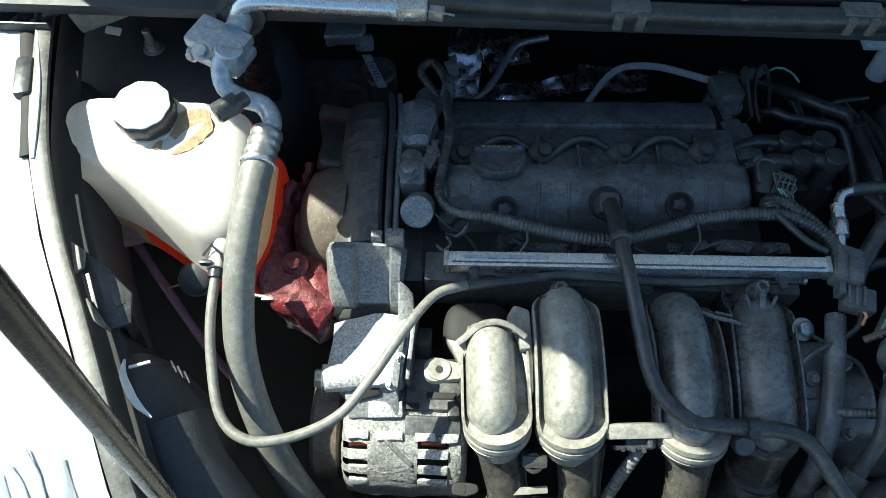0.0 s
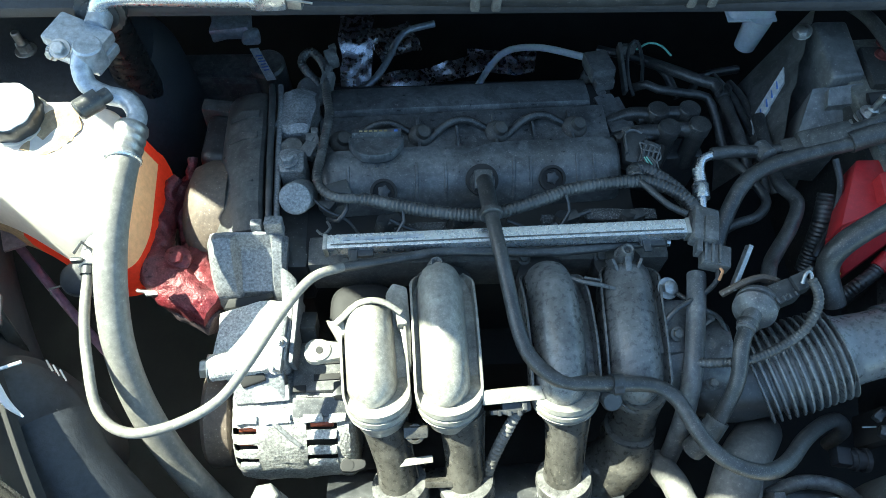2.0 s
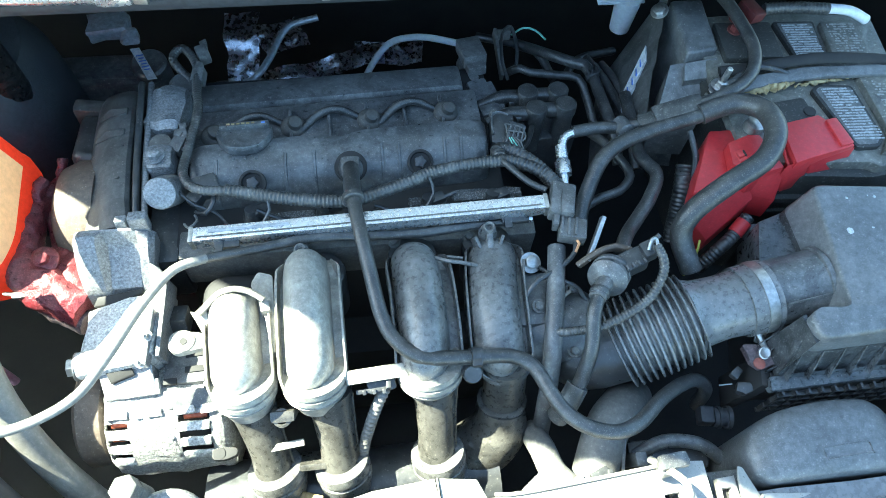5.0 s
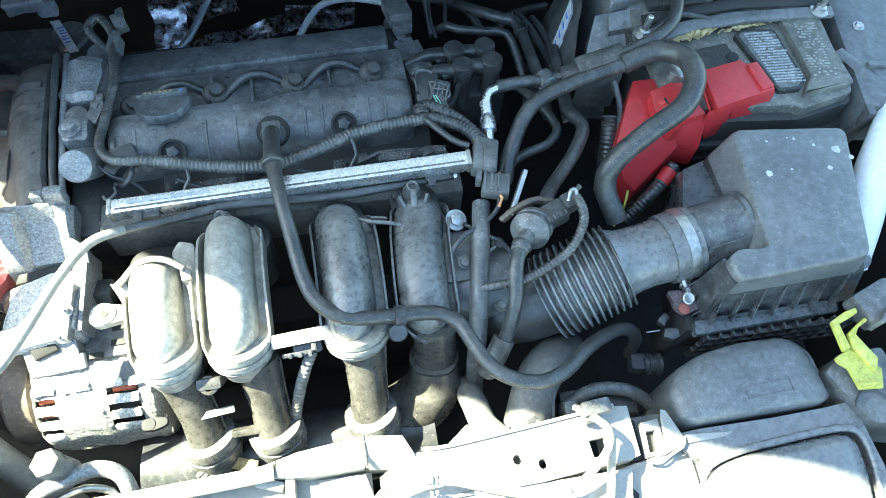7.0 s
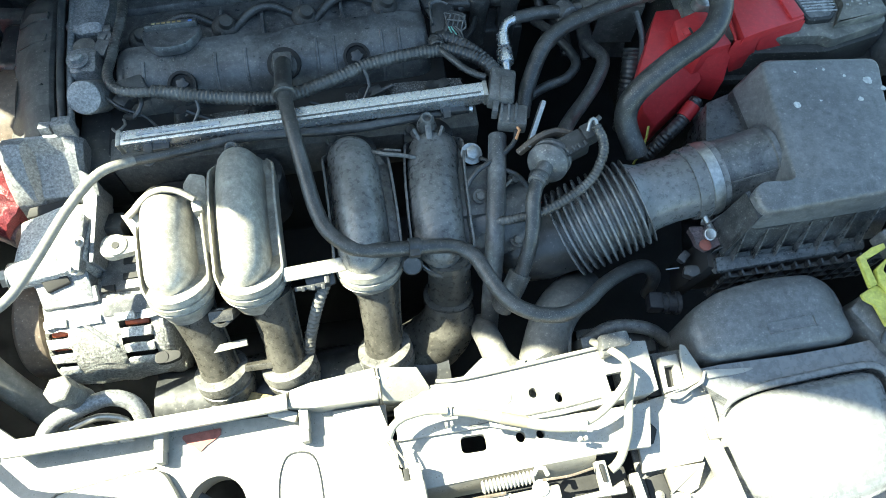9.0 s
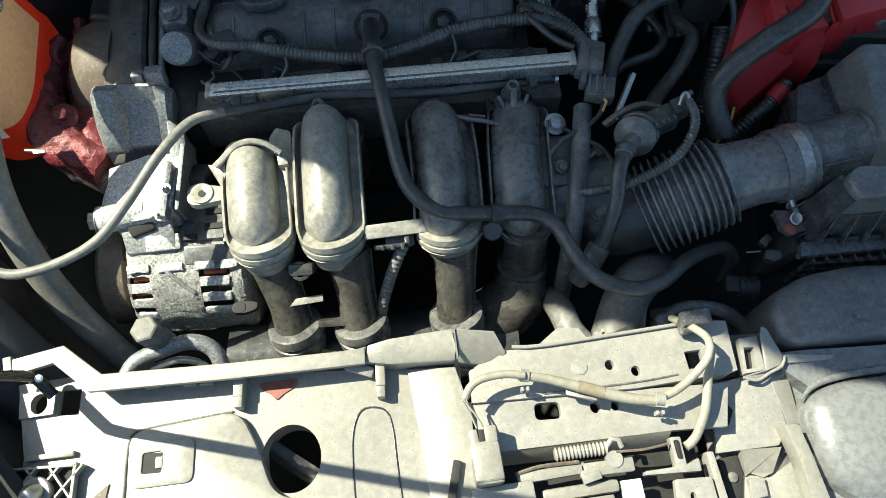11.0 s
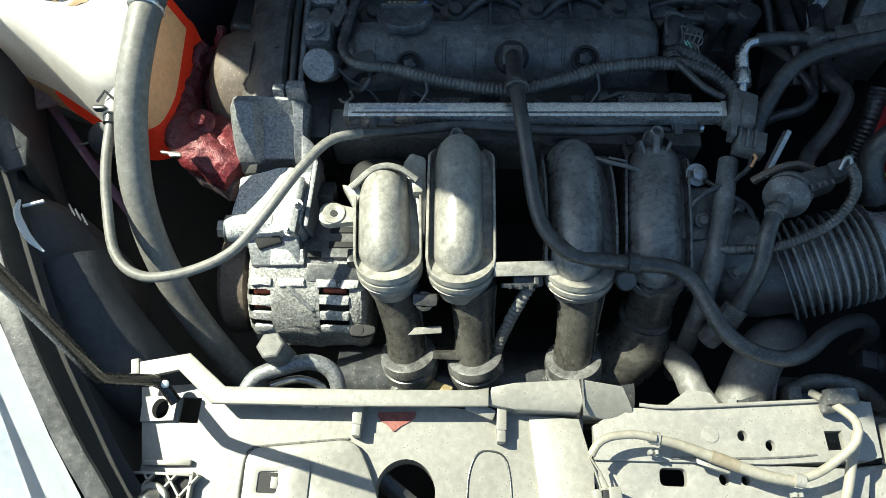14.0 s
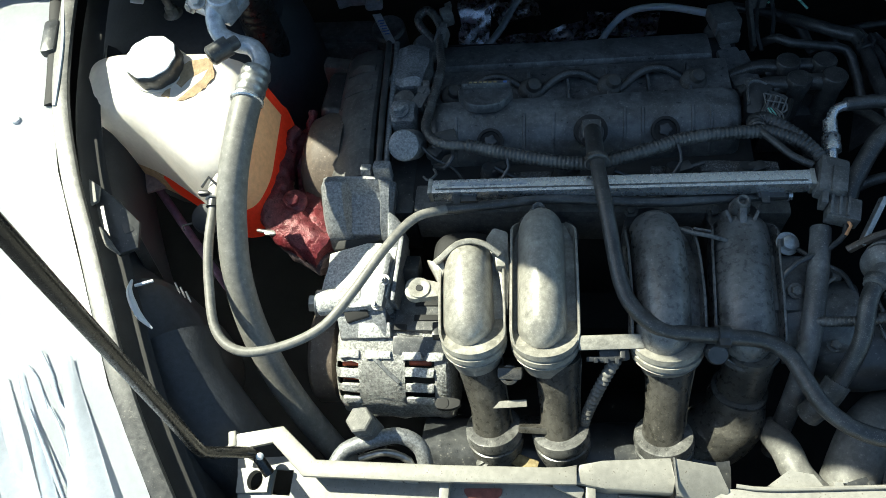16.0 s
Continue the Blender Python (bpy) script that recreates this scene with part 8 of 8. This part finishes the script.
part("top_plate", plate([(0.236, 0.044), (0.262, 0.0445), (0.330, 0.050), (0.396, 0.056), (0.408, 0.055), (0.408, 0.016), (0.400, 0.014), (0.330, 0.008), (0.206, 0.006), (0.206, 0.030), (0.222, 0.040)], 0.844, 0.850, H, 0.001), SLAM_METAL, cm)
part("rear_rim", tube([(0.240, 0.046, 0.851), (0.262, 0.0450, 0.852), (0.330, 0.0505, 0.852), (0.396, 0.0565, 0.852)], 0.0015, 8), SLAM_METAL, cm)
part("fold_line", tube([(0.260, 0.009, 0.8505), (0.330, 0.0125, 0.8505), (0.362, 0.016, 0.8505)], 0.0008, 6), CAST_DARK, cm)
part("plugged_hole", lathe([(0, 0.006), (0.0006, 0.006), (0.0008, 0.005)], (0.289, 0.027, 0.850), (0, 0, 1), 24), SLAM_METAL, cm)
part("fold_wall", wall([(0.206, 0.0075), (0.330, 0.0095), (0.402, 0.0155)], 0.828, 0.8485, 0.003), SLAM_METAL, cm)
part("end_floor", prism([(0.384, 0.050, 0.824), (0.446, 0.050, 0.824), (0.456, 0.0, 0.822), (0.456, -0.06, 0.820), (0.384, -0.06, 0.820)], 0.004), CAST_DARK, cm)
# Black sheet laid in as the shadow beyond the top plate.
part("end_shadow", prism([(0.409, 0.050, 0.832), (0.417, 0.046, 0.832), (0.416, 0.014, 0.832), (0.4055, 0.014, 0.832)], 0.006), VOID, cm, "black sheet for the shadow at the plate's end")
part("front_plate", plate([(0.200, 0.008), (0.400, 0.008), (0.392, -0.024), (0.350, -0.024), (0.214, -0.030)], 0.839, 0.8462, [rounded([(0.252, -0.009), (0.271, -0.009), (0.271, 0.003), (0.252, 0.003)], 0.004), ring_loop(0.297, -0.003, 0.0036, 0.004, 16), ring_loop(0.312, -0.003, 0.003, 0.0034, 16)], 0.001), SLAM_METAL, cm)
part("lip", loft([[(0.214 + a, -0.0290 + d, z), (0.350, -0.0240 + d, z), (0.352, -0.0200 + d, z - 0.002), (0.216 + a, -0.0240 + d, z - 0.002)] for a, d, z in ((0.0, 0.0, 0.8455), (0.0008, -0.0015, 0.8435), (0.002, -0.0080, 0.8260), (0.002, -0.0085, 0.8235))]), SLAM, cm, "dusty tan front lip folded down")
part("tongue", fuse(plate([(0.262, 0.048), (0.278, 0.060), (0.294, 0.058), (0.302, 0.046)], 0.842, 0.846), box((0.307, 0.051, 0.848), (0.006, 0.003, 0.010), bev=0.0006), box((0.311, 0.053, 0.848), (0.003, 0.003, 0.012), bev=0.0006)), SLAM_METAL, cm)
part("end_bracket", plate([(0.4165, 0.041), (0.431, 0.042), (0.4310, 0.0150), (0.4140, 0.0135)], 0.838, 0.846, [[(0.4185, 0.0335), (0.4265, 0.0335), (0.4245, 0.0175), (0.4170, 0.0170)]], 0.0006), SLAM_METAL, cm)
part("bracket_hole", box((0.4218, 0.0255, 0.8375), (0.0095, 0.0175, 0.0020), (0, 0, -4), 0), VOID, cm)
part("end_gusset", prism([(0.4330, 0.0480, 0.852), (0.4380, 0.0470, 0.850), (0.4490, 0.0255, 0.843), (0.4455, 0.0180, 0.842), (0.4240, 0.0090, 0.842), (0.4130, 0.0120, 0.8435), (0.4230, 0.0145, 0.845), (0.4310, 0.0160, 0.846), (0.4315, 0.0400, 0.850)], 0.0022), SLAM, cm)
part("gusset_edge", tube([(0.4135, 0.0112, 0.8445), (0.4240, 0.0085, 0.8432), (0.4350, 0.0135, 0.8435), (0.4455, 0.0180, 0.8435), (0.4495, 0.0255, 0.8442)], 0.0012, 8, 0.003), SLAM_METAL, cm, "bright folded edge")
part("ledge", prism([(0.450, 0.027, 0.844), (0.452, 0.020, 0.842), (0.490, 0.021, 0.838), (0.520, 0.024, 0.836), (0.520, 0.028, 0.836), (0.489, 0.0245, 0.839)], 0.004), SLAM_METAL, cm)
part("bright_panel", prism([(0.3920, 0.0100, 0.832), (0.4180, 0.0140, 0.835), (0.4390, 0.0120, 0.835), (0.4420, -0.0250, 0.834), (0.4330, -0.0390, 0.833), (0.3860, -0.0410, 0.831), (0.3880, -0.0100, 0.832)], 0.005), SLAM_METAL, cm)
part("sloped_panel", prism([(0.4370, 0.0140, 0.836), (0.4560, 0.0190, 0.828), (0.4570, -0.0240, 0.826), (0.4430, -0.0250, 0.834)], 0.005), SLAM_METAL, cm, "panel sloping down to the lamp")
part("punched_hole", prism([(0.3880, -0.0025, 0.8335), (0.3960, 0.0000, 0.8340), (0.4040, -0.0110, 0.8340), (0.3985, -0.0215, 0.8335), (0.3850, -0.0200, 0.8330)], 0.0015), VOID, cm, "dark punched hole")
part("hole_fin", box((0.3945, -0.0120, 0.8350), (0.0022, 0.0120, 0.0030), (0, 14, -20), 0.0005), SLAM_METAL, cm)
part("end_block", loft([[(0.4040, -0.0400, z0), (0.4340, -0.0400, z0), (0.4270, -0.0570, z1), (0.4190, -0.0600, z1), (0.4100, -0.0560, z1), (0.4060, -0.0580, z1)] for z0, z1 in ((0.815, 0.812), (0.833, 0.824))]), SLAM, cm)
part("lower_panel", prism([(0.385, -0.060, 0.822), (0.404, -0.056, 0.822), (0.425, -0.060, 0.822), (0.444, -0.050, 0.822), (0.456, -0.080, 0.820), (0.452, -0.15, 0.816), (0.385, -0.15, 0.816)], 0.006), SLAM_METAL, cm)
# Thin black sheet drawn as the shadow that the screw sits in.
part("shadow_sheet", prism([(0.3885, -0.0440, 0.8235), (0.4030, -0.0420, 0.8235), (0.4050, -0.0560, 0.8235), (0.4000, -0.0740, 0.8230), (0.3900, -0.0740, 0.8230)], 0.001), VOID, cm)
part("screw", lathe([(0, 0.0040), (0.0015, 0.0038), (0.0022, 0.0020)], (0.3960, -0.0580, 0.8235), (0, 0, 1), 16), CAST_DARK, cm)
part("tab", prism([(0.4060, -0.0600, 0.828), (0.4180, -0.0600, 0.828), (0.4190, -0.0730, 0.826), (0.4060, -0.0750, 0.826)], 0.008), SLAM_METAL, cm)
part("side_strut", prism([(0.4325, -0.0255, 0.848), (0.4440, -0.0265, 0.848), (0.4490, -0.0510, 0.847), (0.4545, -0.0860, 0.845), (0.4560, -0.1300, 0.840), (0.4430, -0.1300, 0.840), (0.4410, -0.0850, 0.845), (0.4385, -0.0510, 0.847)], 0.016), SLAM, cm)
part("rail_post", prism([(0.3735, -0.0400, 0.842), (0.3790, -0.0400, 0.842), (0.3850, -0.0900, 0.840), (0.3780, -0.0900, 0.840)], 0.014), SLAM_METAL, cm)


lock = thing("bonnet_lock", (0.30, -0.045, 0.80), "bonnet lock with a coil return spring", "bonnet lock")
part("base", box((0.290, -0.050, 0.812), (0.17, 0.06, 0.010), bev=0.001), VOID, lock)
part("spring", tube([(0.262, -0.0345, 0.846), (0.280, -0.0335, 0.846), (0.300, -0.0325, 0.846)], 0.0052, 12, ribs=(0.0028, 0.0016)), SLAM_METAL, lock)
part("hook", fuse(tube([(0.300, -0.032, 0.848), (0.304, -0.027, 0.850), (0.309, -0.028, 0.850), (0.311, -0.033, 0.848)], 0.002, 8), lathe([(0, 0.006), (0.006, 0.006)], (0.304, -0.041, 0.844), (0, 0, 1), 18)), SLAM_METAL, lock)
part("cable", tube([(0.306, -0.036, 0.850), (0.326, -0.036, 0.850), (0.345, -0.033, 0.848)], 0.0010, 6), BROWN, lock)
part("lever", fuse(box((0.258, -0.047, 0.845), (0.05, 0.008, 0.008), (0, 0, 5), 0.002), box((0.298, -0.046, 0.846), (0.04, 0.010, 0.006), (0, 0, 3), 0.002), box((0.286, -0.052, 0.848), (0.014, 0.006, 0.004), (0, 0, 14), 0.001)), SLAM, lock)
part("front_bar", fuse(box((0.278, -0.060, 0.840), (0.056, 0.009, 0.009), (0, 0, 4), 0.003), box((0.250, -0.070, 0.842), (0.10, 0.006, 0.014), (0, 0, 3), 0.001)), SLAM, lock)
part("rust_edge", tube([(0.232, -0.046, 0.849), (0.25, -0.042, 0.850), (0.278, -0.041, 0.850)], 0.0014, 6), BROWN, lock)
part("frame", fuse(prism([(0.3470, -0.0285, 0.848), (0.3550, -0.0285, 0.848), (0.3565, -0.0480, 0.846), (0.3660, -0.0440, 0.846), (0.3665, -0.0535, 0.846), (0.3250, -0.0535, 0.846), (0.3255, -0.0505, 0.846), (0.3485, -0.0490, 0.846)], 0.010)), SLAM_METAL, lock)
part("frame_slot", prism([(0.3490, -0.0310, 0.8486), (0.3525, -0.0310, 0.8486), (0.3535, -0.0440, 0.8475), (0.3505, -0.0440, 0.8475)], 0.001), VOID, lock)
part("cover_plate", plate(rounded([(0.3460, -0.0575), (0.3730, -0.0575), (0.3740, -0.0740), (0.3760, -0.0900), (0.3430, -0.0900)], 0.002), 0.838, 0.844, [ring_loop(0.3570, -0.0700, 0.0020, 0.0030, 14)], 0.0006), SLAM_METAL, lock)
part("channel", prism([(0.3580, -0.0330, 0.826), (0.3740, -0.0330, 0.826), (0.3760, -0.0600, 0.826), (0.3600, -0.0560, 0.826)], 0.004), VOID, lock)
part("white_tag", box((0.3155, -0.0660, 0.8400), (0.015, 0.022, 0.006), (0, 0, 3), 0.001), WHITE, lock, "white tag with a yellow end")
part("yellow_mark", box((0.3155, -0.0735, 0.8435), (0.014, 0.006, 0.002), bev=0.0005), YELLOW, lock)

sw = thing("lock_switch", (0.211, -0.038, 0.82), "pale plastic switch plug with two bare wires", "switch")
part("body", fuse(box((0.212, -0.038, 0.856), (0.021, 0.030, 0.022), (0, 0, 4), 0.004), box((0.2045, -0.021, 0.860), (0.006, 0.012, 0.012), (0, 0, 8), 0.002), box((0.216, -0.019, 0.860), (0.009, 0.012, 0.014), (0, 0, 4), 0.002)), SLAM, sw)
part("groove", box((0.2125, -0.050, 0.8665), (0.018, 0.0012, 0.0012), (0, 0, 4), 0), CAST_DARK, sw)
part("pocket", box((0.2095, -0.0205, 0.860), (0.004, 0.010, 0.012), bev=0.0005), VOID, sw)
part("base", box((0.222, -0.060, 0.846), (0.045, 0.016, 0.014), (0, 0, 4), 0.003), SLAM_METAL, sw)
for i in range(2):
    part("wire", tube([(0.207 + 0.005 * i, -0.014, 0.862), (0.203 + 0.003 * i, -0.004, 0.866), (0.1985 + 0.0012 * i, 0.004, 0.870), (0.201, 0.010, 0.872)], 0.0008, 6), LOOM, sw)
sh = thing("lock_harness", (0.29, 0.005, 0.85), "taped pale wiring loom clipped along the crossmember", "wiring loom")
part("loom", tube([(0.200, 0.006, 0.870), (0.204, 0.013, 0.872), (0.212, 0.018, 0.873), (0.228, 0.0205, 0.873), (0.244, 0.019, 0.872)], 0.0029, 12, 0.004), LOOM, sh)
part("sleeve", tube([(0.240, 0.0195, 0.869), (0.261, 0.016, 0.867), (0.295, 0.005, 0.866), (0.318, -0.002, 0.866), (0.336, -0.005, 0.866)], [0.0032, 0.0034, 0.0040, 0.0040, 0.0036], 14, 0.005), LOOM, sh)
part("tape", tube([(0.282, 0.0095, 0.8665), (0.300, 0.0035, 0.866)], 0.0043, 14), TAPE, sh)
part("tail", tube([(0.334, -0.005, 0.866), (0.350, 0.000, 0.868), (0.364, 0.009, 0.872), (0.376, 0.021, 0.878), (0.380, 0.034, 0.876), (0.374, 0.046, 0.868), (0.366, 0.060, 0.85)], 0.0030, 12, 0.005), LOOM, sh)
part("second_tail", tube([(0.384, 0.030, 0.868), (0.379, 0.009, 0.862), (0.374, -0.013, 0.856), (0.366, -0.030, 0.848), (0.358, -0.036, 0.846)], 0.0034, 12, 0.005), LOOM, sh)
part("end_cap", fuse(box((0.378, 0.054, 0.866), (0.024, 0.012, 0.008), (0, 8, 6), 0.003), box((0.372, 0.050, 0.860), (0.010, 0.012, 0.012), (0, 0, 6), 0.002)), DUSTY, sh, "grey plug at the end of the loom")
for x, y in ((0.2435, 0.013), (0.338, -0.011)):
    part("clip", fuse(tube([(x - 0.002, y + 0.007, 0.868), (x + 0.004, y + 0.006, 0.868)], 0.0046, 14), box((x - 0.001, y - 0.002, 0.860), (0.002, 0.003, 0.008), bev=0.0004), box((x + 0.003, y - 0.002, 0.860), (0.002, 0.003, 0.008), bev=0.0004)), SLAM_METAL, sh, "pale harness clip")
part("frayed_tape", shaken(box((0.285, 0.006, 0.860), (0.022, 0.008, 0.004), (0, 0, -20), 0.001), 0.003, 200), SLAM_METAL, sh)

# lifting eye and screw plug behind the slam panel
le = thing("lifting_eye", (-0.01, 0.065, 0.78), "silver hose bracket ring with a large hex plug", "bracket ring")
part("ring", tube([(-0.052, 0.040, 0.845), (-0.044, 0.056, 0.846), (-0.026, 0.064, 0.846), (-0.004, 0.070, 0.844), (0.012, 0.064, 0.838), (0.018, 0.048, 0.828), (0.018, 0.036, 0.815)], 0.0062, 14, 0.004), CAST, le)
part("inner", tube([(-0.034, 0.052, 0.838), (-0.014, 0.058, 0.838), (0.004, 0.054, 0.833), (0.008, 0.044, 0.825)], 0.003, 10), STEEL, le)
part("hex_plug", fuse(lathe([(0, 0.0105), (0.014, 0.0105), (0.015, 0.0092)], (-0.028, 0.073, 0.858), (-0.12, 0.05, 1), 6), lathe([(-0.02, 0.0098), (0.002, 0.0098)], (-0.028, 0.073, 0.858), (-0.12, 0.05, 1), 28)), CAST_DARK, le, "large hexagonal plug")

# hoses in the gap before the radiator
single("ribbed_conduit", tube([(0.163, 0.140, 0.842), (0.156, 0.130, 0.833), (0.148, 0.118, 0.815), (0.140, 0.103, 0.790), (0.137, 0.088, 0.764), (0.141, 0.075, 0.74)], 0.0052, 12, ribs=(0.0042, 0.0009)), PALE_RUBBER, "pale ribbed conduit between the runners", "conduit")
single("conduit_plug", fuse(box((0.160, 0.142, 0.846), (0.024, 0.012, 0.012), (20, 0, 8), 0.003), box((0.166, 0.140, 0.853), (0.004, 0.010, 0.008), bev=0.001)), BLACK, "black plug at the end of the conduit", "connector")
single("short_conduit", tube([(0.055, 0.072, 0.772), (0.064, 0.062, 0.765), (0.074, 0.054, 0.75)], 0.007, 12, ribs=(0.004, 0.001)), PALE_RUBBER, "short grey ribbed conduit by the slam panel", "conduit")
single("yellow_tag", box((0.088, 0.072, 0.772), (0.030, 0.010, 0.004), (20, 0, -18), 0.001), ROTTEN, "yellowish plastic tag behind the slam panel", "tag")
rh = thing("radiator_hose", (0.33, 0.07, 0.72), "thick grey radiator hose with a spring clamp", "radiator hose")
part("hose", tube([(0.395, 0.135, 0.76), (0.372, 0.118, 0.79), (0.352, 0.098, 0.802), (0.336, 0.066, 0.796), (0.326, 0.035, 0.775)], 0.0195, 22, 0.006), PALE_RUBBER, rh)
part("clamp", fuse(box((0.333, 0.058, 0.818), (0.016, 0.008, 0.006), (0, 0, 20), 0.001), box((0.341, 0.056, 0.818), (0.004, 0.010, 0.010), bev=0.001)), BLACK, rh)
single("bypass_hose", tube([(0.292, 0.110, 0.77), (0.294, 0.086, 0.797), (0.298, 0.068, 0.802), (0.310, 0.054, 0.800), (0.328, 0.046, 0.79)], 0.0115, 18, 0.005), PALE_RUBBER, "curved grey bypass hose beside the radiator hose", "hose")
fan = thing("fan_cowl", (0.40, 0.07, 0.72), "black plastic pipework and brackets beside the radiator", "fan cowl")
part("rail", tube([(0.375, 0.075, 0.79), (0.40, 0.083, 0.80), (0.43, 0.078, 0.80), (0.45, 0.066, 0.79)], 0.006, 12), COVER, fan)
part("plate", fuse(box((0.36, 0.078, 0.79), (0.003, 0.03, 0.04), (20, 0, -10), 0.0006), box((0.372, 0.072, 0.79), (0.010, 0.012, 0.05), (10, 0, 0), 0.002)), DUSTY, fan)
part("box", box((0.405, 0.074, 0.765), (0.07, 0.03, 0.05), bev=0.006), BLACK, fan)

# ---- small wires, clips and clutter round the engine ----
def wire(name, pts, r, mat, label, category="wire"):
    return single(name, tube(pts, r, 8, 0.005), mat, label, category)


wire("sensor_wire", [(-0.010, 0.330, 0.872), (0.004, 0.318, 0.866), (0.022, 0.312, 0.858), (0.034, 0.300, 0.846)], 0.0014, BLACK, "thin black wire beside the round sensor")
wire("sensor_wire", [(-0.004, 0.300, 0.862), (0.002, 0.292, 0.868), (0.008, 0.300, 0.866), (0.004, 0.310, 0.860)], 0.0012, PALE_RUBBER, "thin dusty wire loop by the fuel rail")
wire("injector_wire", [(0.060, 0.306, 0.868), (0.080, 0.300, 0.860), (0.104, 0.302, 0.852), (0.125, 0.306, 0.862)], 0.0022, BLACK, "thin black wire between the injectors")
wire("injector_wire", [(0.165, 0.306, 0.862), (0.190, 0.300, 0.856), (0.214, 0.304, 0.862), (0.240, 0.312, 0.866)], 0.0022, BLACK, "thin black wire between the injectors")
wire("coil_wire", [(0.300, 0.352, 0.862), (0.318, 0.372, 0.850), (0.330, 0.398, 0.840), (0.336, 0.420, 0.832)], 0.0030, RUBBER, "black taped wire towards the ignition coil")
wire("green_wire", [(0.336, 0.552, 0.822), (0.350, 0.556, 0.828), (0.364, 0.553, 0.826), (0.376, 0.546, 0.818)], 0.0012, WIRE_GREEN, "thin pale green wire behind the coil")
wire("looped_wire", [(0.322, 0.486, 0.820), (0.318, 0.510, 0.828), (0.322, 0.540, 0.836), (0.334, 0.552, 0.834), (0.338, 0.530, 0.826), (0.334, 0.500, 0.818)], 0.0020, BLACK, "looped black wire behind the coil")
wire("throttle_cable", [(0.306, 0.232, 0.858), (0.322, 0.214, 0.866), (0.336, 0.206, 0.862), (0.344, 0.190, 0.850), (0.338, 0.170, 0.842)], 0.0020, BLACK, "thin black cable beside the throttle", "cable")
wire("throttle_cable", [(0.328, 0.205, 0.862), (0.316, 0.196, 0.858), (0.308, 0.182, 0.852), (0.316, 0.170, 0.850)], 0.0016, PALE_RUBBER, "thin grey cable at the throttle", "cable")
wire("battery_wire", [(0.470, 0.352, 0.884), (0.474, 0.330, 0.872), (0.470, 0.305, 0.850), (0.456, 0.280, 0.830)], 0.0030, BLACK, "black wire down beside the terminal cover")
wire("battery_wire", [(0.520, 0.400, 0.896), (0.545, 0.408, 0.905), (0.570, 0.404, 0.903), (0.588, 0.398, 0.897)], 0.0028, BLACK, "black wire along the battery edge")

# bolt heads on the castings and plates
for x, y, z in ((0.2995, 0.196, 0.856), (0.334, 0.214, 0.846), (0.326, 0.158, 0.842)):
    part("screw", bolt((x, y, z), 0.0042, 0.004, (0.2, -0.4, 1)), CAST_DARK, thr)
for x in (0.020, 0.100, 0.180, 0.250):
    part("inlet_bolt", bolt((x, 0.278, 0.842), 0.0042, 0.005, (0, -0.3, 1)), CAST_DARK, block)
clampy = thing("hose_clamp", (0.30, 0.164, 0.85), "small dark hose clamp with a screw at the throttle", "hose clamp")
part("band", lathe([(-0.004, 0.0100), (-0.003, 0.0108), (0.003, 0.0108), (0.004, 0.0100)], (0.3125, 0.175, 0.841), (0.2, 0.75, 0.5), 24), CAST_DARK, clampy)
part("screw", fuse(lathe([(0, 0.003), (0.010, 0.003), (0.011, 0.002)], (0.304, 0.168, 0.852), (0.9, -0.2, 0.1), 12), box((0.309, 0.169, 0.850), (0.008, 0.006, 0.005), bev=0.001)), CAST_DARK, clampy)
cb = thing("conduit_bracket", (0.145, 0.145, 0.84), "small black plastic bracket under the pale bar", "bracket")
part("plate", box((0.154, 0.138, 0.846), (0.030, 0.004, 0.010), (20, 0, 4), 0.001), BLACK, cb)
for x in (0.146, 0.154, 0.162):
    part("tooth", box((x, 0.1355, 0.8485), (0.003, 0.004, 0.008), (20, 0, 4), 0.0006), BLACK, cb)
